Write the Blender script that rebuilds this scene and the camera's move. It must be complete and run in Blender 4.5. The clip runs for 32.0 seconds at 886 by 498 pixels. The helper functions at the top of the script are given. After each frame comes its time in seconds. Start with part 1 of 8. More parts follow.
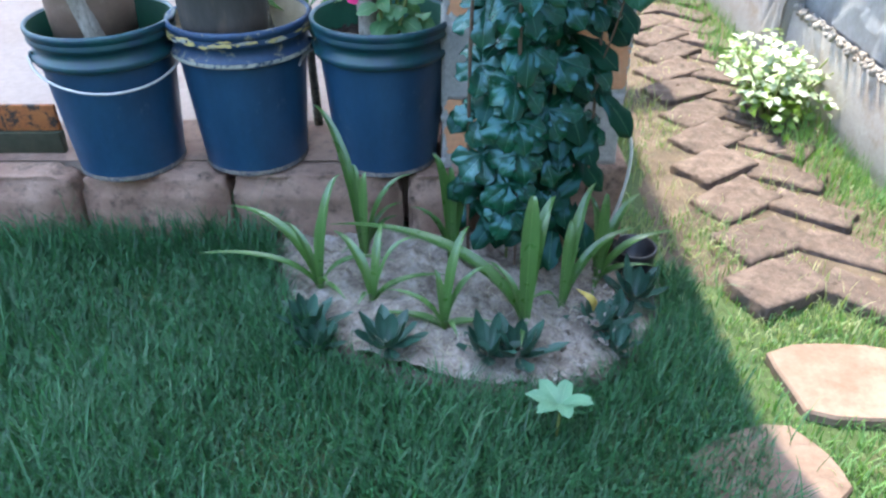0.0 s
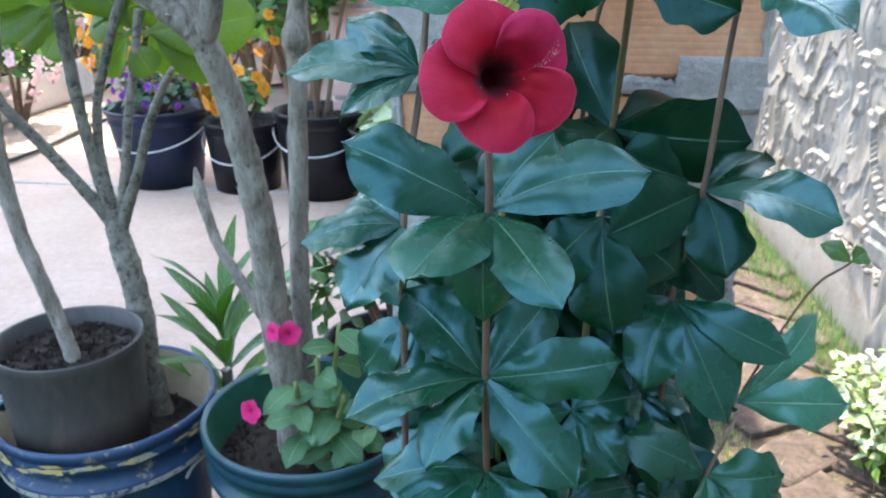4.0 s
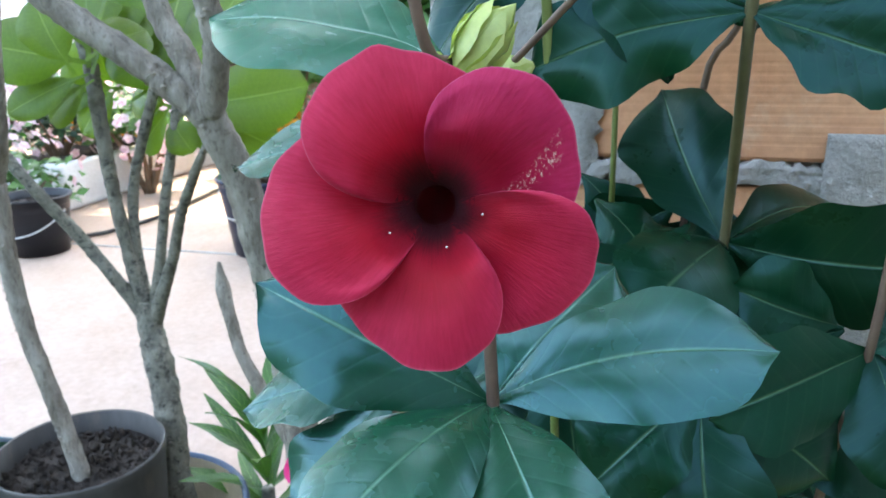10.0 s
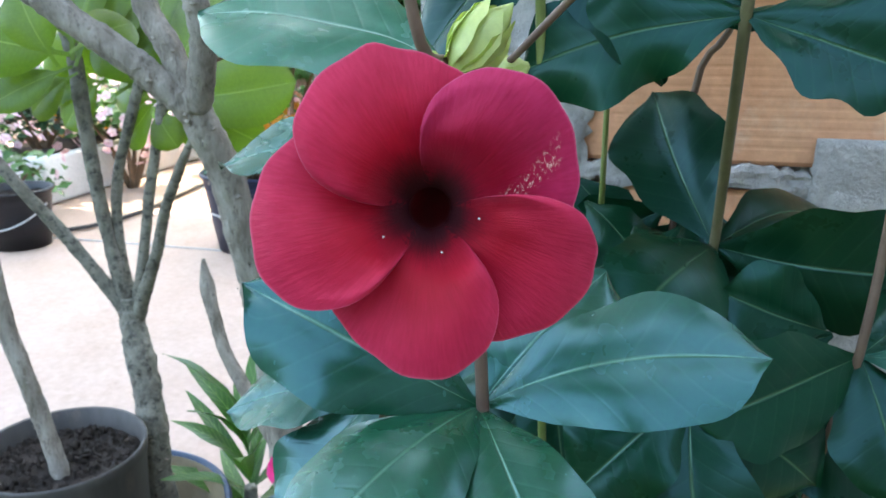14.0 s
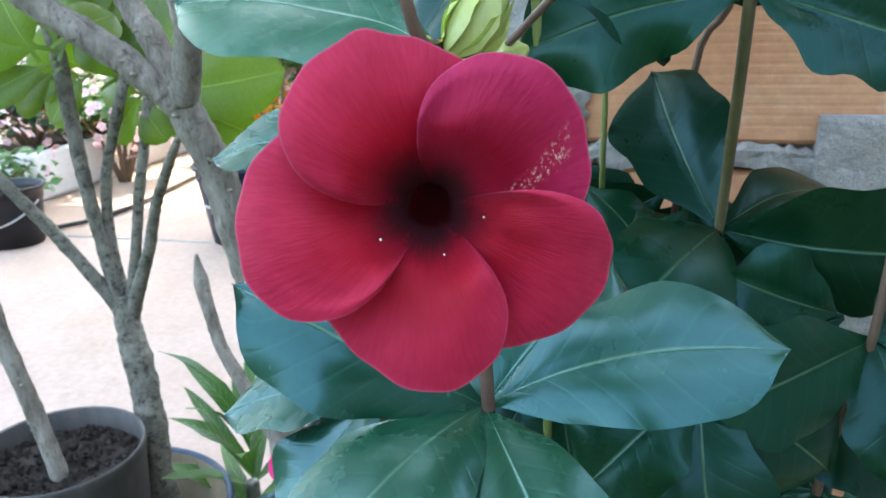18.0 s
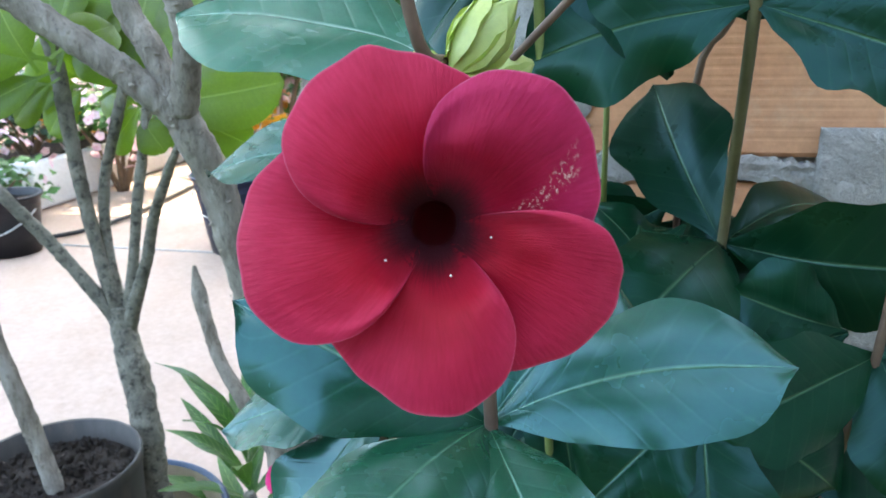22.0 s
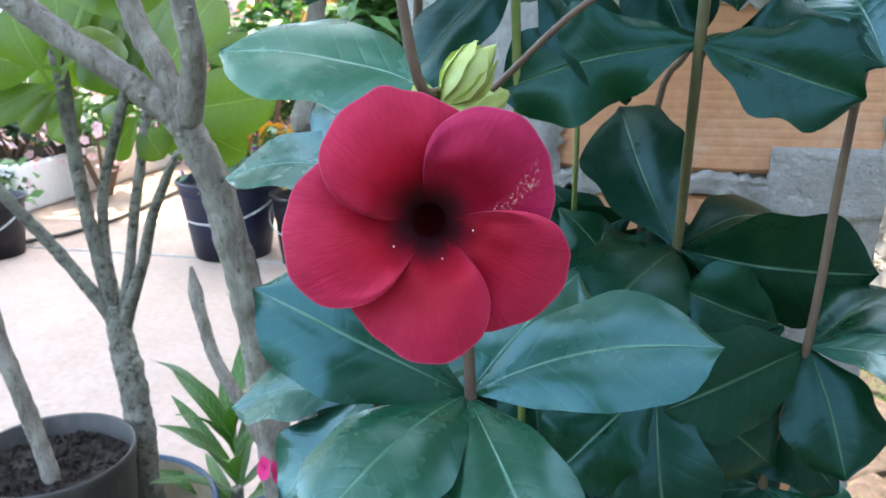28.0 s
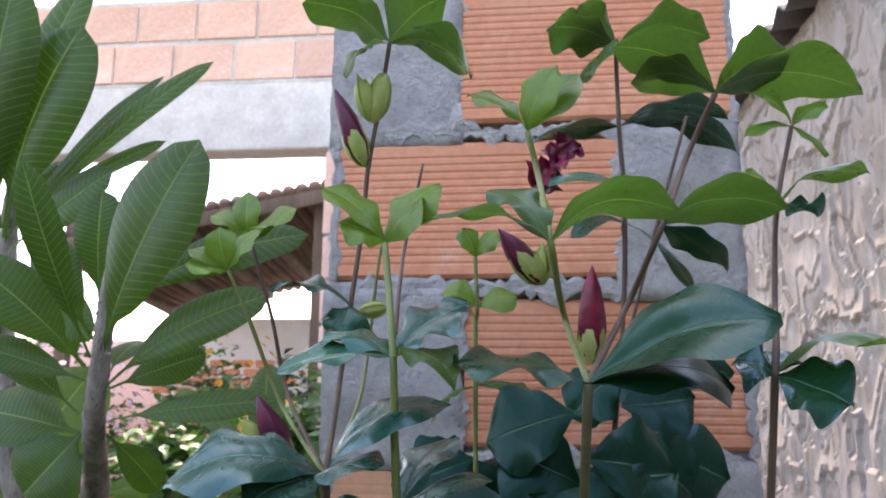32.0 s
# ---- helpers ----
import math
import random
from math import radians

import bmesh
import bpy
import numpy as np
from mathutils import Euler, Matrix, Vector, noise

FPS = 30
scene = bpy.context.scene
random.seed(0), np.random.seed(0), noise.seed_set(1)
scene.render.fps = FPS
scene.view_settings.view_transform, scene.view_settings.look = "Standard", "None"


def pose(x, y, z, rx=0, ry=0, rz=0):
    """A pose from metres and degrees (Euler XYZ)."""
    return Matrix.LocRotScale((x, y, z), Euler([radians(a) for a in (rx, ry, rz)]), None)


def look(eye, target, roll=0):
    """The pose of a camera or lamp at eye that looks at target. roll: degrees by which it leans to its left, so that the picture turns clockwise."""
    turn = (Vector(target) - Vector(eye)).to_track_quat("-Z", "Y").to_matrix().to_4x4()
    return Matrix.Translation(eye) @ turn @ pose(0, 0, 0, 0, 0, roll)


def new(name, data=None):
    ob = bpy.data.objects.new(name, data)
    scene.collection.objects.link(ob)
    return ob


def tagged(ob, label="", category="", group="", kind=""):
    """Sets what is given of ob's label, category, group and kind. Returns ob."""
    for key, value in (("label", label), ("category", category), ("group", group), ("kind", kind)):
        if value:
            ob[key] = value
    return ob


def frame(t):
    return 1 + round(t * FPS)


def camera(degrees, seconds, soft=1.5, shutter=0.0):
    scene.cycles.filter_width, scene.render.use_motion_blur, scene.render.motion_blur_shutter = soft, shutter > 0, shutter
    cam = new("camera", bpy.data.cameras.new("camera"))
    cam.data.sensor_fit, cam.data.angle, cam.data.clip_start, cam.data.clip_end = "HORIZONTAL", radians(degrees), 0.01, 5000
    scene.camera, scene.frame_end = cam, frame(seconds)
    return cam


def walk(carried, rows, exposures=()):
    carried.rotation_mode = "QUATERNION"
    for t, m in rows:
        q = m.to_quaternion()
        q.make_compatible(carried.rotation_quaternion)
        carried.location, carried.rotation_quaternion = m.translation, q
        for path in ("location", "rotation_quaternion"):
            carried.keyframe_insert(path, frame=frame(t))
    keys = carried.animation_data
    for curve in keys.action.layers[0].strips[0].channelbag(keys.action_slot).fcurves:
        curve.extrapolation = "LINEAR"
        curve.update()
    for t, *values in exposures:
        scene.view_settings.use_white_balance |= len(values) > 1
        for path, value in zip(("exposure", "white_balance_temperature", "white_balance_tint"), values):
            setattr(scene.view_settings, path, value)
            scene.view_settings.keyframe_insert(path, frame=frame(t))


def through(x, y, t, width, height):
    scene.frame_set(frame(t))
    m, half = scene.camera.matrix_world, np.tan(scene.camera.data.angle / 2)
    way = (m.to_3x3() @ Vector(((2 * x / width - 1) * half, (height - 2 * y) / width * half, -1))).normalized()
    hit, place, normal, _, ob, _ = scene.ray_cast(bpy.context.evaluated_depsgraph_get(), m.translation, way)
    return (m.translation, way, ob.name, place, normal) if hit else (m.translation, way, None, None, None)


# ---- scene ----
cam = camera(59.4, 32.0)
cam.data.dof.use_dof, cam.data.dof.focus_distance, cam.data.dof.aperture_fstop = True, 0.24, 40.0
METRES, EYE, TILT, LEAN, TURN = 1.6, 1.17, -34.0, 0.0, 0.0
ROWS = [
    (0.0, 0.0, 0.0, 0.0, 0.0, 0.0, -0.0),
    (0.5, 0.0432, 0.0398, 0.0393, 2.02, 1.51, -0.56),
    (1.0, 0.0519, 0.1172, 0.0908, 1.56, 1.55, -0.26),
    (1.5, 0.0491, 0.177, 0.1412, 0.8, 2.25, -0.7),
    (2.0, 0.0487, 0.1984, 0.1703, 0.91, 5.67, -0.38),
    (2.5, 0.0706, 0.2398, 0.2126, 2.28, 8.75, -0.95),
    (3.0, 0.0974, 0.2925, 0.2622, 4.36, 11.48, -3.91),
    (3.5, 0.1014, 0.3227, 0.2874, 5.83, 11.3, -5.62),
    (4.0, 0.0909, 0.3606, 0.3196, 4.47, 12.84, -3.53),
    (4.5, 0.0723, 0.4, 0.3487, 3.84, 14.43, -1.55),
    (6.5, 0.1, 0.4852, 0.3862, 9.31, 17.25, -6.71),
    (7.0, 0.1074, 0.4911, 0.3843, 11.87, 16.71, -7.98),
    (7.5, 0.106, 0.4958, 0.3867, 12.14, 17.04, -8.43),
    (8.0, 0.1114, 0.4921, 0.3896, 12.59, 17.37, -8.07),
    (8.5, 0.1143, 0.4813, 0.3891, 11.81, 17.26, -7.44),
    (9.0, 0.1157, 0.4818, 0.3883, 12.15, 16.7, -7.47),
    (9.5, 0.1158, 0.4823, 0.3892, 12.55, 16.91, -7.55),
    (10.0, 0.1155, 0.4817, 0.389, 13.02, 16.71, -7.47),
    (10.5, 0.1148, 0.4824, 0.3891, 12.97, 16.78, -7.63),
    (11.0, 0.1139, 0.4827, 0.3899, 13.06, 17.13, -7.73),
    (11.5, 0.1118, 0.4843, 0.3906, 12.55, 17.18, -7.34),
    (12.0, 0.1117, 0.4844, 0.391, 12.2, 17.02, -7.22),
    (12.5, 0.1114, 0.4843, 0.3902, 12.7, 16.53, -7.43),
    (13.0, 0.1112, 0.4824, 0.3899, 12.87, 16.69, -7.49),
    (13.5, 0.1123, 0.4802, 0.39, 12.32, 16.86, -7.58),
    (14.0, 0.1133, 0.4839, 0.3906, 11.76, 16.74, -7.8),
    (14.5, 0.1134, 0.4857, 0.3927, 12.31, 16.71, -7.96),
    (15.0, 0.1145, 0.4847, 0.3921, 11.98, 16.61, -7.71),
    (15.5, 0.1144, 0.486, 0.3914, 12.03, 16.69, -7.35),
    (17.5, 0.1101, 0.4929, 0.3956, 11.57, 15.45, -5.9),
    (18.0, 0.1103, 0.491, 0.3951, 11.92, 15.61, -6.12),
    (18.5, 0.111, 0.4926, 0.3937, 11.65, 15.27, -6.13),
    (19.0, 0.1116, 0.4918, 0.3951, 11.99, 15.79, -6.71),
    (19.5, 0.111, 0.4922, 0.3957, 12.17, 15.83, -6.46),
    (20.0, 0.1089, 0.4938, 0.396, 12.24, 15.79, -6.61),
    (20.5, 0.1087, 0.4934, 0.3968, 11.81, 16.12, -6.5),
    (21.0, 0.1085, 0.4945, 0.3974, 11.7, 16.15, -6.28),
    (21.5, 0.1087, 0.494, 0.3976, 11.46, 16.35, -6.15),
    (22.0, 0.1086, 0.4925, 0.397, 11.72, 16.34, -6.19),
    (22.5, 0.108, 0.4915, 0.3973, 11.93, 16.39, -6.21),
    (23.0, 0.1084, 0.4919, 0.3941, 11.57, 15.95, -6.32),
    (23.5, 0.1084, 0.4906, 0.395, 11.67, 15.81, -7.2),
    (24.0, 0.1079, 0.4917, 0.3951, 11.65, 15.56, -7.35),
    (24.5, 0.1065, 0.4928, 0.3957, 11.44, 15.36, -7.48),
    (25.0, 0.1059, 0.4935, 0.3969, 11.3, 15.67, -7.77),
    (25.5, 0.1047, 0.4938, 0.3975, 11.34, 15.64, -7.62),
    (27.5, 0.1116, 0.4801, 0.3884, 11.8, 15.78, -7.52),
    (28.0, 0.1143, 0.4613, 0.3839, 10.15, 17.23, -6.55),
    (28.5, 0.1127, 0.4028, 0.3881, 7.1, 24.57, -4.25),
    (29.0, 0.1111, 0.3636, 0.3926, 5.71, 28.45, -2.96),
    (29.5, 0.1115, 0.367, 0.4156, 4.77, 29.92, -2.95),
    (30.0, 0.1179, 0.3744, 0.4387, 4.75, 31.59, -2.43),
    (30.5, 0.1219, 0.368, 0.4606, 4.67, 36.65, -3.07),
    (31.0, 0.1217, 0.3607, 0.4749, 4.61, 40.14, -3.87),
    (31.5, 0.1223, 0.3484, 0.4851, 5.09, 43.1, -3.76),
    (32.0, 0.1237, 0.3409, 0.488, 4.68, 44.83, -3.68),
]
walk(cam, [(t, pose(0, 0, EYE, TILT, LEAN, TURN) @ pose(METRES * x, METRES * y, METRES * z, 90 + pitch, roll, yaw)) for t, x, y, z, yaw, pitch, roll in ROWS],
     exposures=[(0.0, 3.72, 6900, 6), (4.0, 3.72, 7300, 6), (7.0, 3.93, 7900, 4), (9.0, 3.9, 7900, 4), (27.5, 3.9, 7900, 4), (29.0, 3.86, 7700, 14), (30.0, 3.8, 8000, 18), (31.0, 3.5, 8250, 24), (32.0, 3.0, 8200, 24)])

# ---- world and sun ----
SUN_DIR = Vector((-0.12, 0.40, 0.90)).normalized()
world = bpy.data.worlds.new("sky")
scene.world = world
world.use_nodes = True
wn = world.node_tree.nodes
wl = world.node_tree.links
sky = wn.new("ShaderNodeTexSky")
sky.sky_type, sky.sun_disc = "NISHITA", False
sky.sun_elevation = math.asin(SUN_DIR.z)
sky.sun_rotation = math.atan2(SUN_DIR.x, SUN_DIR.y)
sky.air_density, sky.dust_density, sky.ozone_density = 1.0, 1.0, 1.6
wl.new(sky.outputs[0], wn["Background"].inputs[0])
wn["Background"].inputs[1].default_value = 0.15
sun_data = bpy.data.lights.new("sun", "SUN")
sun_data.energy, sun_data.angle, sun_data.color = 1.25, radians(0.6), (1.0, 0.94, 0.85)
sun = new("sun", sun_data)
sun.matrix_world = look(SUN_DIR * 20, (0, 0, 0))

# ---- materials ----
def nodes_of(name):
    m = bpy.data.materials.new(name)
    m.use_nodes = True
    return m, m.node_tree.nodes, m.node_tree.links, m.node_tree.nodes["Principled BSDF"]


def math_node(n, l, op, a, b=None, clamp=False):
    k = n.new("ShaderNodeMath")
    k.operation, k.use_clamp = op, clamp
    for i, v in enumerate((a, b)):
        if v is None:
            continue
        if isinstance(v, (int, float)):
            k.inputs[i].default_value = v
        else:
            l.new(v, k.inputs[i])
    return k.outputs[0]


def blend(n, l, fac, a, b, mode="MIX"):
    k = n.new("ShaderNodeMix")
    k.data_type, k.blend_type = "RGBA", mode
    for i, v in ((0, fac), (6, a), (7, b)):
        if isinstance(v, (int, float)):
            k.inputs[i].default_value = v
        elif isinstance(v, tuple):
            k.inputs[i].default_value = (*v, 1)
        else:
            l.new(v, k.inputs[i])
    return k.outputs[2]


def noise_of(n, l, scale, detail=5.0, rough=0.6, stretch=None, coords="Object"):
    tc = n.new("ShaderNodeTexCoord")
    src = tc.outputs[coords]
    if stretch:
        mp = n.new("ShaderNodeMapping")
        mp.inputs["Scale"].default_value = stretch
        l.new(src, mp.inputs[0])
        src = mp.outputs[0]
    k = n.new("ShaderNodeTexNoise")
    k.inputs["Scale"].default_value, k.inputs["Detail"].default_value, k.inputs["Roughness"].default_value = scale, detail, rough
    l.new(src, k.inputs["Vector"])
    return k.outputs[0]


def ramp(n, l, src, lo, hi):
    k = n.new("ShaderNodeMapRange")
    k.inputs[1].default_value, k.inputs[2].default_value = lo, hi
    l.new(src, k.inputs[0])
    return k.outputs[0]


def bump(n, l, p, height, strength, distance):
    k = n.new("ShaderNodeBump")
    k.inputs["Strength"].default_value, k.inputs["Distance"].default_value = strength, distance
    l.new(height, k.inputs["Height"])
    l.new(k.outputs[0], p.inputs["Normal"])


def surface(name, c1, c2, c3=None, big=3.0, fine=60.0, rough=0.8, spec=0.4, relief=0.4, depth=0.004, vary=0.0, stretch=None, metal=0.0, cut=(0.4, 0.7)):
    """A worn surface: two colours in large patches, a third in stains, fine grain and relief; vary shifts whole pieces."""
    m, n, l, p = nodes_of(name)
    a = noise_of(n, l, big, 6, 0.65, stretch)
    f = noise_of(n, l, fine, 6, 0.7, stretch)
    col = blend(n, l, ramp(n, l, a, 0.3, 0.7), c1, c2)
    if c3:
        st = noise_of(n, l, big * 2.7, 8, 0.75, stretch)
        col = blend(n, l, ramp(n, l, st, *cut), col, c3)
    col = blend(n, l, ramp(n, l, f, 0.25, 0.8), blend(n, l, 1.0, col, (0.72, 0.72, 0.72), "MULTIPLY"), col)
    if vary:
        oi = n.new("ShaderNodeObjectInfo")
        v = math_node(n, l, "ADD", math_node(n, l, "MULTIPLY", oi.outputs["Random"], vary), 1 - vary / 2)
        hs = n.new("ShaderNodeHueSaturation")
        l.new(v, hs.inputs["Value"])
        l.new(col, hs.inputs["Color"])
        col = hs.outputs[0]
    l.new(col, p.inputs["Base Color"])
    p.inputs["Roughness"].default_value, p.inputs["Specular IOR Level"].default_value = rough, spec
    p.inputs["Metallic"].default_value = metal
    if relief:
        h = math_node(n, l, "ADD", math_node(n, l, "MULTIPLY", a, 0.6), math_node(n, l, "MULTIPLY", f, 0.5))
        bump(n, l, p, h, relief, depth)
    return m


def leaf_material(name, c1, c2, vein, rough=0.32, veins=11.0, glow=0.25, vein_amount=0.5, vary=0.5, vein_relief=0.35, gloss=0.5, quilt=0.0, sky_tint=(1.0, 1.0, 1.0), swell=0.0015):
    """A leaf: pale midrib and side veins by its own u and v, colour shifting from leaf to leaf, light shining through."""
    m, n, l, p = nodes_of(name)
    uv = n.new("ShaderNodeUVMap")
    sep = n.new("ShaderNodeSeparateXYZ")
    l.new(uv.outputs[0], sep.inputs[0])
    u, v = sep.outputs[0], sep.outputs[1]
    side = math_node(n, l, "ABSOLUTE", math_node(n, l, "SUBTRACT", v, 0.5))
    mid = math_node(n, l, "SUBTRACT", 1.0, math_node(n, l, "DIVIDE", side, 0.019), True)
    saw = math_node(n, l, "FRACT", math_node(n, l, "SUBTRACT", math_node(n, l, "MULTIPLY", u, veins), math_node(n, l, "MULTIPLY", side, 3.4)))
    tri_wave = math_node(n, l, "ABSOLUTE", math_node(n, l, "SUBTRACT", saw, 0.5))
    sidevein = math_node(n, l, "MULTIPLY", ramp(n, l, tri_wave, 0.40, 0.5), vein_amount)
    line = math_node(n, l, "MAXIMUM", mid, sidevein, True)
    oi = n.new("ShaderNodeObjectInfo")
    geo = n.new("ShaderNodeNewGeometry")
    r = math_node(n, l, "FRACT", math_node(n, l, "ADD", oi.outputs["Random"], geo.outputs["Random Per Island"]))
    patch = noise_of(n, l, 28.0, 4, 0.6)
    f = math_node(n, l, "ADD", math_node(n, l, "MULTIPLY", r, vary), math_node(n, l, "MULTIPLY", patch, 1 - vary), True)
    col = blend(n, l, f, c1, c2)
    col = blend(n, l, line, col, vein)
    speck = noise_of(n, l, 260.0, 3, 0.7)
    col = blend(n, l, ramp(n, l, speck, 0.3, 0.75), blend(n, l, 1.0, col, (0.8, 0.82, 0.8), "MULTIPLY"), col)
    l.new(col, p.inputs["Base Color"])
    l.new(math_node(n, l, "ADD", math_node(n, l, "MULTIPLY", patch, 0.2), rough - 0.1), p.inputs["Roughness"])
    p.inputs["Specular IOR Level"].default_value = gloss
    # blue of the reflected sky is put into the gloss as a tint
    p.inputs["Specular Tint"].default_value = (*sky_tint, 1)
    h = math_node(n, l, "ADD", math_node(n, l, "MULTIPLY", line, -1.0), math_node(n, l, "MULTIPLY", patch, 0.9))
    if quilt:
        h = math_node(n, l, "SUBTRACT", h, math_node(n, l, "MULTIPLY", ramp(n, l, tri_wave, 0.1, 0.5), quilt))
    bump(n, l, p, h, vein_relief, swell)
    tr = n.new("ShaderNodeBsdfTranslucent")
    l.new(blend(n, l, 1.0, col, (1.0, 1.25, 0.45), "MULTIPLY"), tr.inputs[0])
    mx = n.new("ShaderNodeMixShader")
    mx.inputs[0].default_value = glow
    l.new(p.outputs[0], mx.inputs[1])
    l.new(tr.outputs[0], mx.inputs[2])
    l.new(mx.outputs[0], n["Material Output"].inputs[0])
    return m


# darkest copy, for shaded leaves: the shade is put into the colour
SHADELEAF = leaf_material("allamanda_shaded_leaf", (0.0010, 0.015, 0.0055), (0.0030, 0.038, 0.015), (0.06, 0.13, 0.07), rough=0.30, veins=9.0, glow=0.07, vein_amount=0.06, gloss=0.29, vein_relief=0.38, quilt=0.06, sky_tint=(0.45, 0.88, 0.96), swell=0.0017)
# lighter copy: sky light on the better-lit leaves, put into the colour
LITLEAF = leaf_material("allamanda_lit_leaf", (0.0030, 0.036, 0.016), (0.0068, 0.066, 0.031), (0.09, 0.19, 0.12), rough=0.26, veins=9.0, glow=0.10, vein_amount=0.06, gloss=0.68, vein_relief=0.30, quilt=0.05, sky_tint=(0.45, 0.86, 1.0), swell=0.0018)
# paler young leaves, with sky reflection and sun added to the colour
TENDERLIT = leaf_material("allamanda_tender_lit_leaf", (0.018, 0.105, 0.062), (0.040, 0.165, 0.102), (0.24, 0.38, 0.30), rough=0.25, veins=9.0, glow=0.18, vein_amount=0.07, gloss=0.75, vein_relief=0.32, quilt=0.07, sky_tint=(0.58, 0.92, 0.95), swell=0.0018)
# paler, glossier copy: pale sky sheen partly put into the leaf colour
SHEENLEAF = leaf_material("allamanda_sheen_leaf", (0.0050, 0.046, 0.026), (0.014, 0.085, 0.058), (0.12, 0.22, 0.15), rough=0.26, veins=9.0, glow=0.12, vein_amount=0.05, gloss=0.85, vein_relief=0.42, quilt=0.12, sky_tint=(0.6, 0.92, 1.0), swell=0.0018)
MID = leaf_material("allamanda_fresh_leaf", (0.005, 0.038, 0.020), (0.014, 0.076, 0.036), (0.065, 0.16, 0.085), rough=0.28, veins=9.0, glow=0.20, vein_amount=0.07, gloss=0.5, sky_tint=(0.6, 0.95, 0.95), swell=0.0018, quilt=0.03)
# young green, its colour raised for light coming through the undersides
FRESHLIT = leaf_material("allamanda_fresh_lit_leaf", (0.054, 0.118, 0.034), (0.100, 0.178, 0.056), (0.18, 0.28, 0.10), rough=0.30, veins=9.0, glow=0.45, vein_amount=0.07, gloss=0.5, sky_tint=(0.7, 0.95, 0.95), swell=0.0018, quilt=0.04)
YOUNG = leaf_material("allamanda_young_leaf", (0.075, 0.165, 0.018), (0.17, 0.28, 0.030), (0.28, 0.38, 0.10), rough=0.36, glow=0.35, vein_amount=0.12)
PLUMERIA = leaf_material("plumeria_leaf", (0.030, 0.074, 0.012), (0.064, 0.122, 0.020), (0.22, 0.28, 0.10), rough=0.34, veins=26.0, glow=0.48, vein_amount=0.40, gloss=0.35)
STRAP = leaf_material("strap_leaf", (0.045, 0.125, 0.030), (0.115, 0.225, 0.062), (0.2, 0.34, 0.12), rough=0.30, veins=0.0, glow=0.28, vein_amount=0.0, gloss=0.9)
DRACAENA = leaf_material("dracaena_leaf", (0.012, 0.06, 0.014), (0.075, 0.19, 0.025), (0.22, 0.38, 0.10), rough=0.4, glow=0.25, vein_amount=0.5)
IMPATIENS = leaf_material("impatiens_leaf", (0.03, 0.115, 0.042), (0.085, 0.21, 0.08), (0.24, 0.36, 0.16), rough=0.5, glow=0.25, vein_amount=0.25)
SUCCULENT = leaf_material("rosette_leaf", (0.008, 0.040, 0.024), (0.05, 0.13, 0.095), (0.04, 0.13, 0.08), rough=0.42, veins=0.0, glow=0.06, vein_amount=0.0)
SHRUB = leaf_material("shrub_leaf", (0.02, 0.09, 0.02), (0.09, 0.22, 0.05), (0.15, 0.28, 0.09), rough=0.4, glow=0.25, vein_amount=0.1, vary=0.8)
DARKSHRUB = leaf_material("dark_shrub_leaf", (0.006, 0.03, 0.01), (0.03, 0.09, 0.035), (0.06, 0.13, 0.06), rough=0.4, glow=0.15, vein_amount=0.1, vary=0.8)
# variegated pale leaves; their white is raised to stand for sun glare
PALE = leaf_material("pale_shrub_leaf", (0.16, 0.27, 0.07), (0.62, 0.66, 0.54), (0.55, 0.6, 0.42), rough=0.38, glow=0.2, vein_amount=0.1, vary=0.85)
WEED = leaf_material("weed_leaf", (0.10, 0.24, 0.14), (0.18, 0.36, 0.22), (0.25, 0.42, 0.28), rough=0.5, glow=0.2, vein_amount=0.1)
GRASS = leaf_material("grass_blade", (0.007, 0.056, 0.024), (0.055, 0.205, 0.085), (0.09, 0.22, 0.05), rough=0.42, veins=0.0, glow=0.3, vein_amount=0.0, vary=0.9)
# lighter copy of GRASS: sunshine by the path is put into the blades
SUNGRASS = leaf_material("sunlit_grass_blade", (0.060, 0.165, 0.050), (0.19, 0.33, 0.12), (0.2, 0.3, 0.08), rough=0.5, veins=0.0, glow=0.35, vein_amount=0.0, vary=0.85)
DRYGRASS = leaf_material("dry_grass_blade", (0.17, 0.25, 0.10), (0.45, 0.44, 0.26), (0.35, 0.36, 0.14), rough=0.6, veins=0.0, glow=0.3, vein_amount=0.0, vary=0.85)
YELLOWLEAF = leaf_material("yellow_dead_leaf", (0.50, 0.33, 0.06), (0.45, 0.36, 0.12), (0.5, 0.4, 0.15), rough=0.6, glow=0.2, vein_amount=0.1)


def sheet_material(name, colour, through):
    """Milky plastic, as in the added shade sheet: part of the light passes, scattered."""
    m, n, l, p = nodes_of(name)
    dirt = noise_of(n, l, 3.0, 5, 0.6)
    col = blend(n, l, ramp(n, l, dirt, 0.35, 0.7), colour, tuple(c * 0.8 for c in colour))
    l.new(col, p.inputs["Base Color"])
    p.inputs["Roughness"].default_value = 0.5
    tr = n.new("ShaderNodeBsdfTranslucent")
    l.new(col, tr.inputs[0])
    mx = n.new("ShaderNodeMixShader")
    mx.inputs[0].default_value = through
    l.new(p.outputs[0], mx.inputs[1])
    l.new(tr.outputs[0], mx.inputs[2])
    l.new(mx.outputs[0], n["Material Output"].inputs[0])
    return m


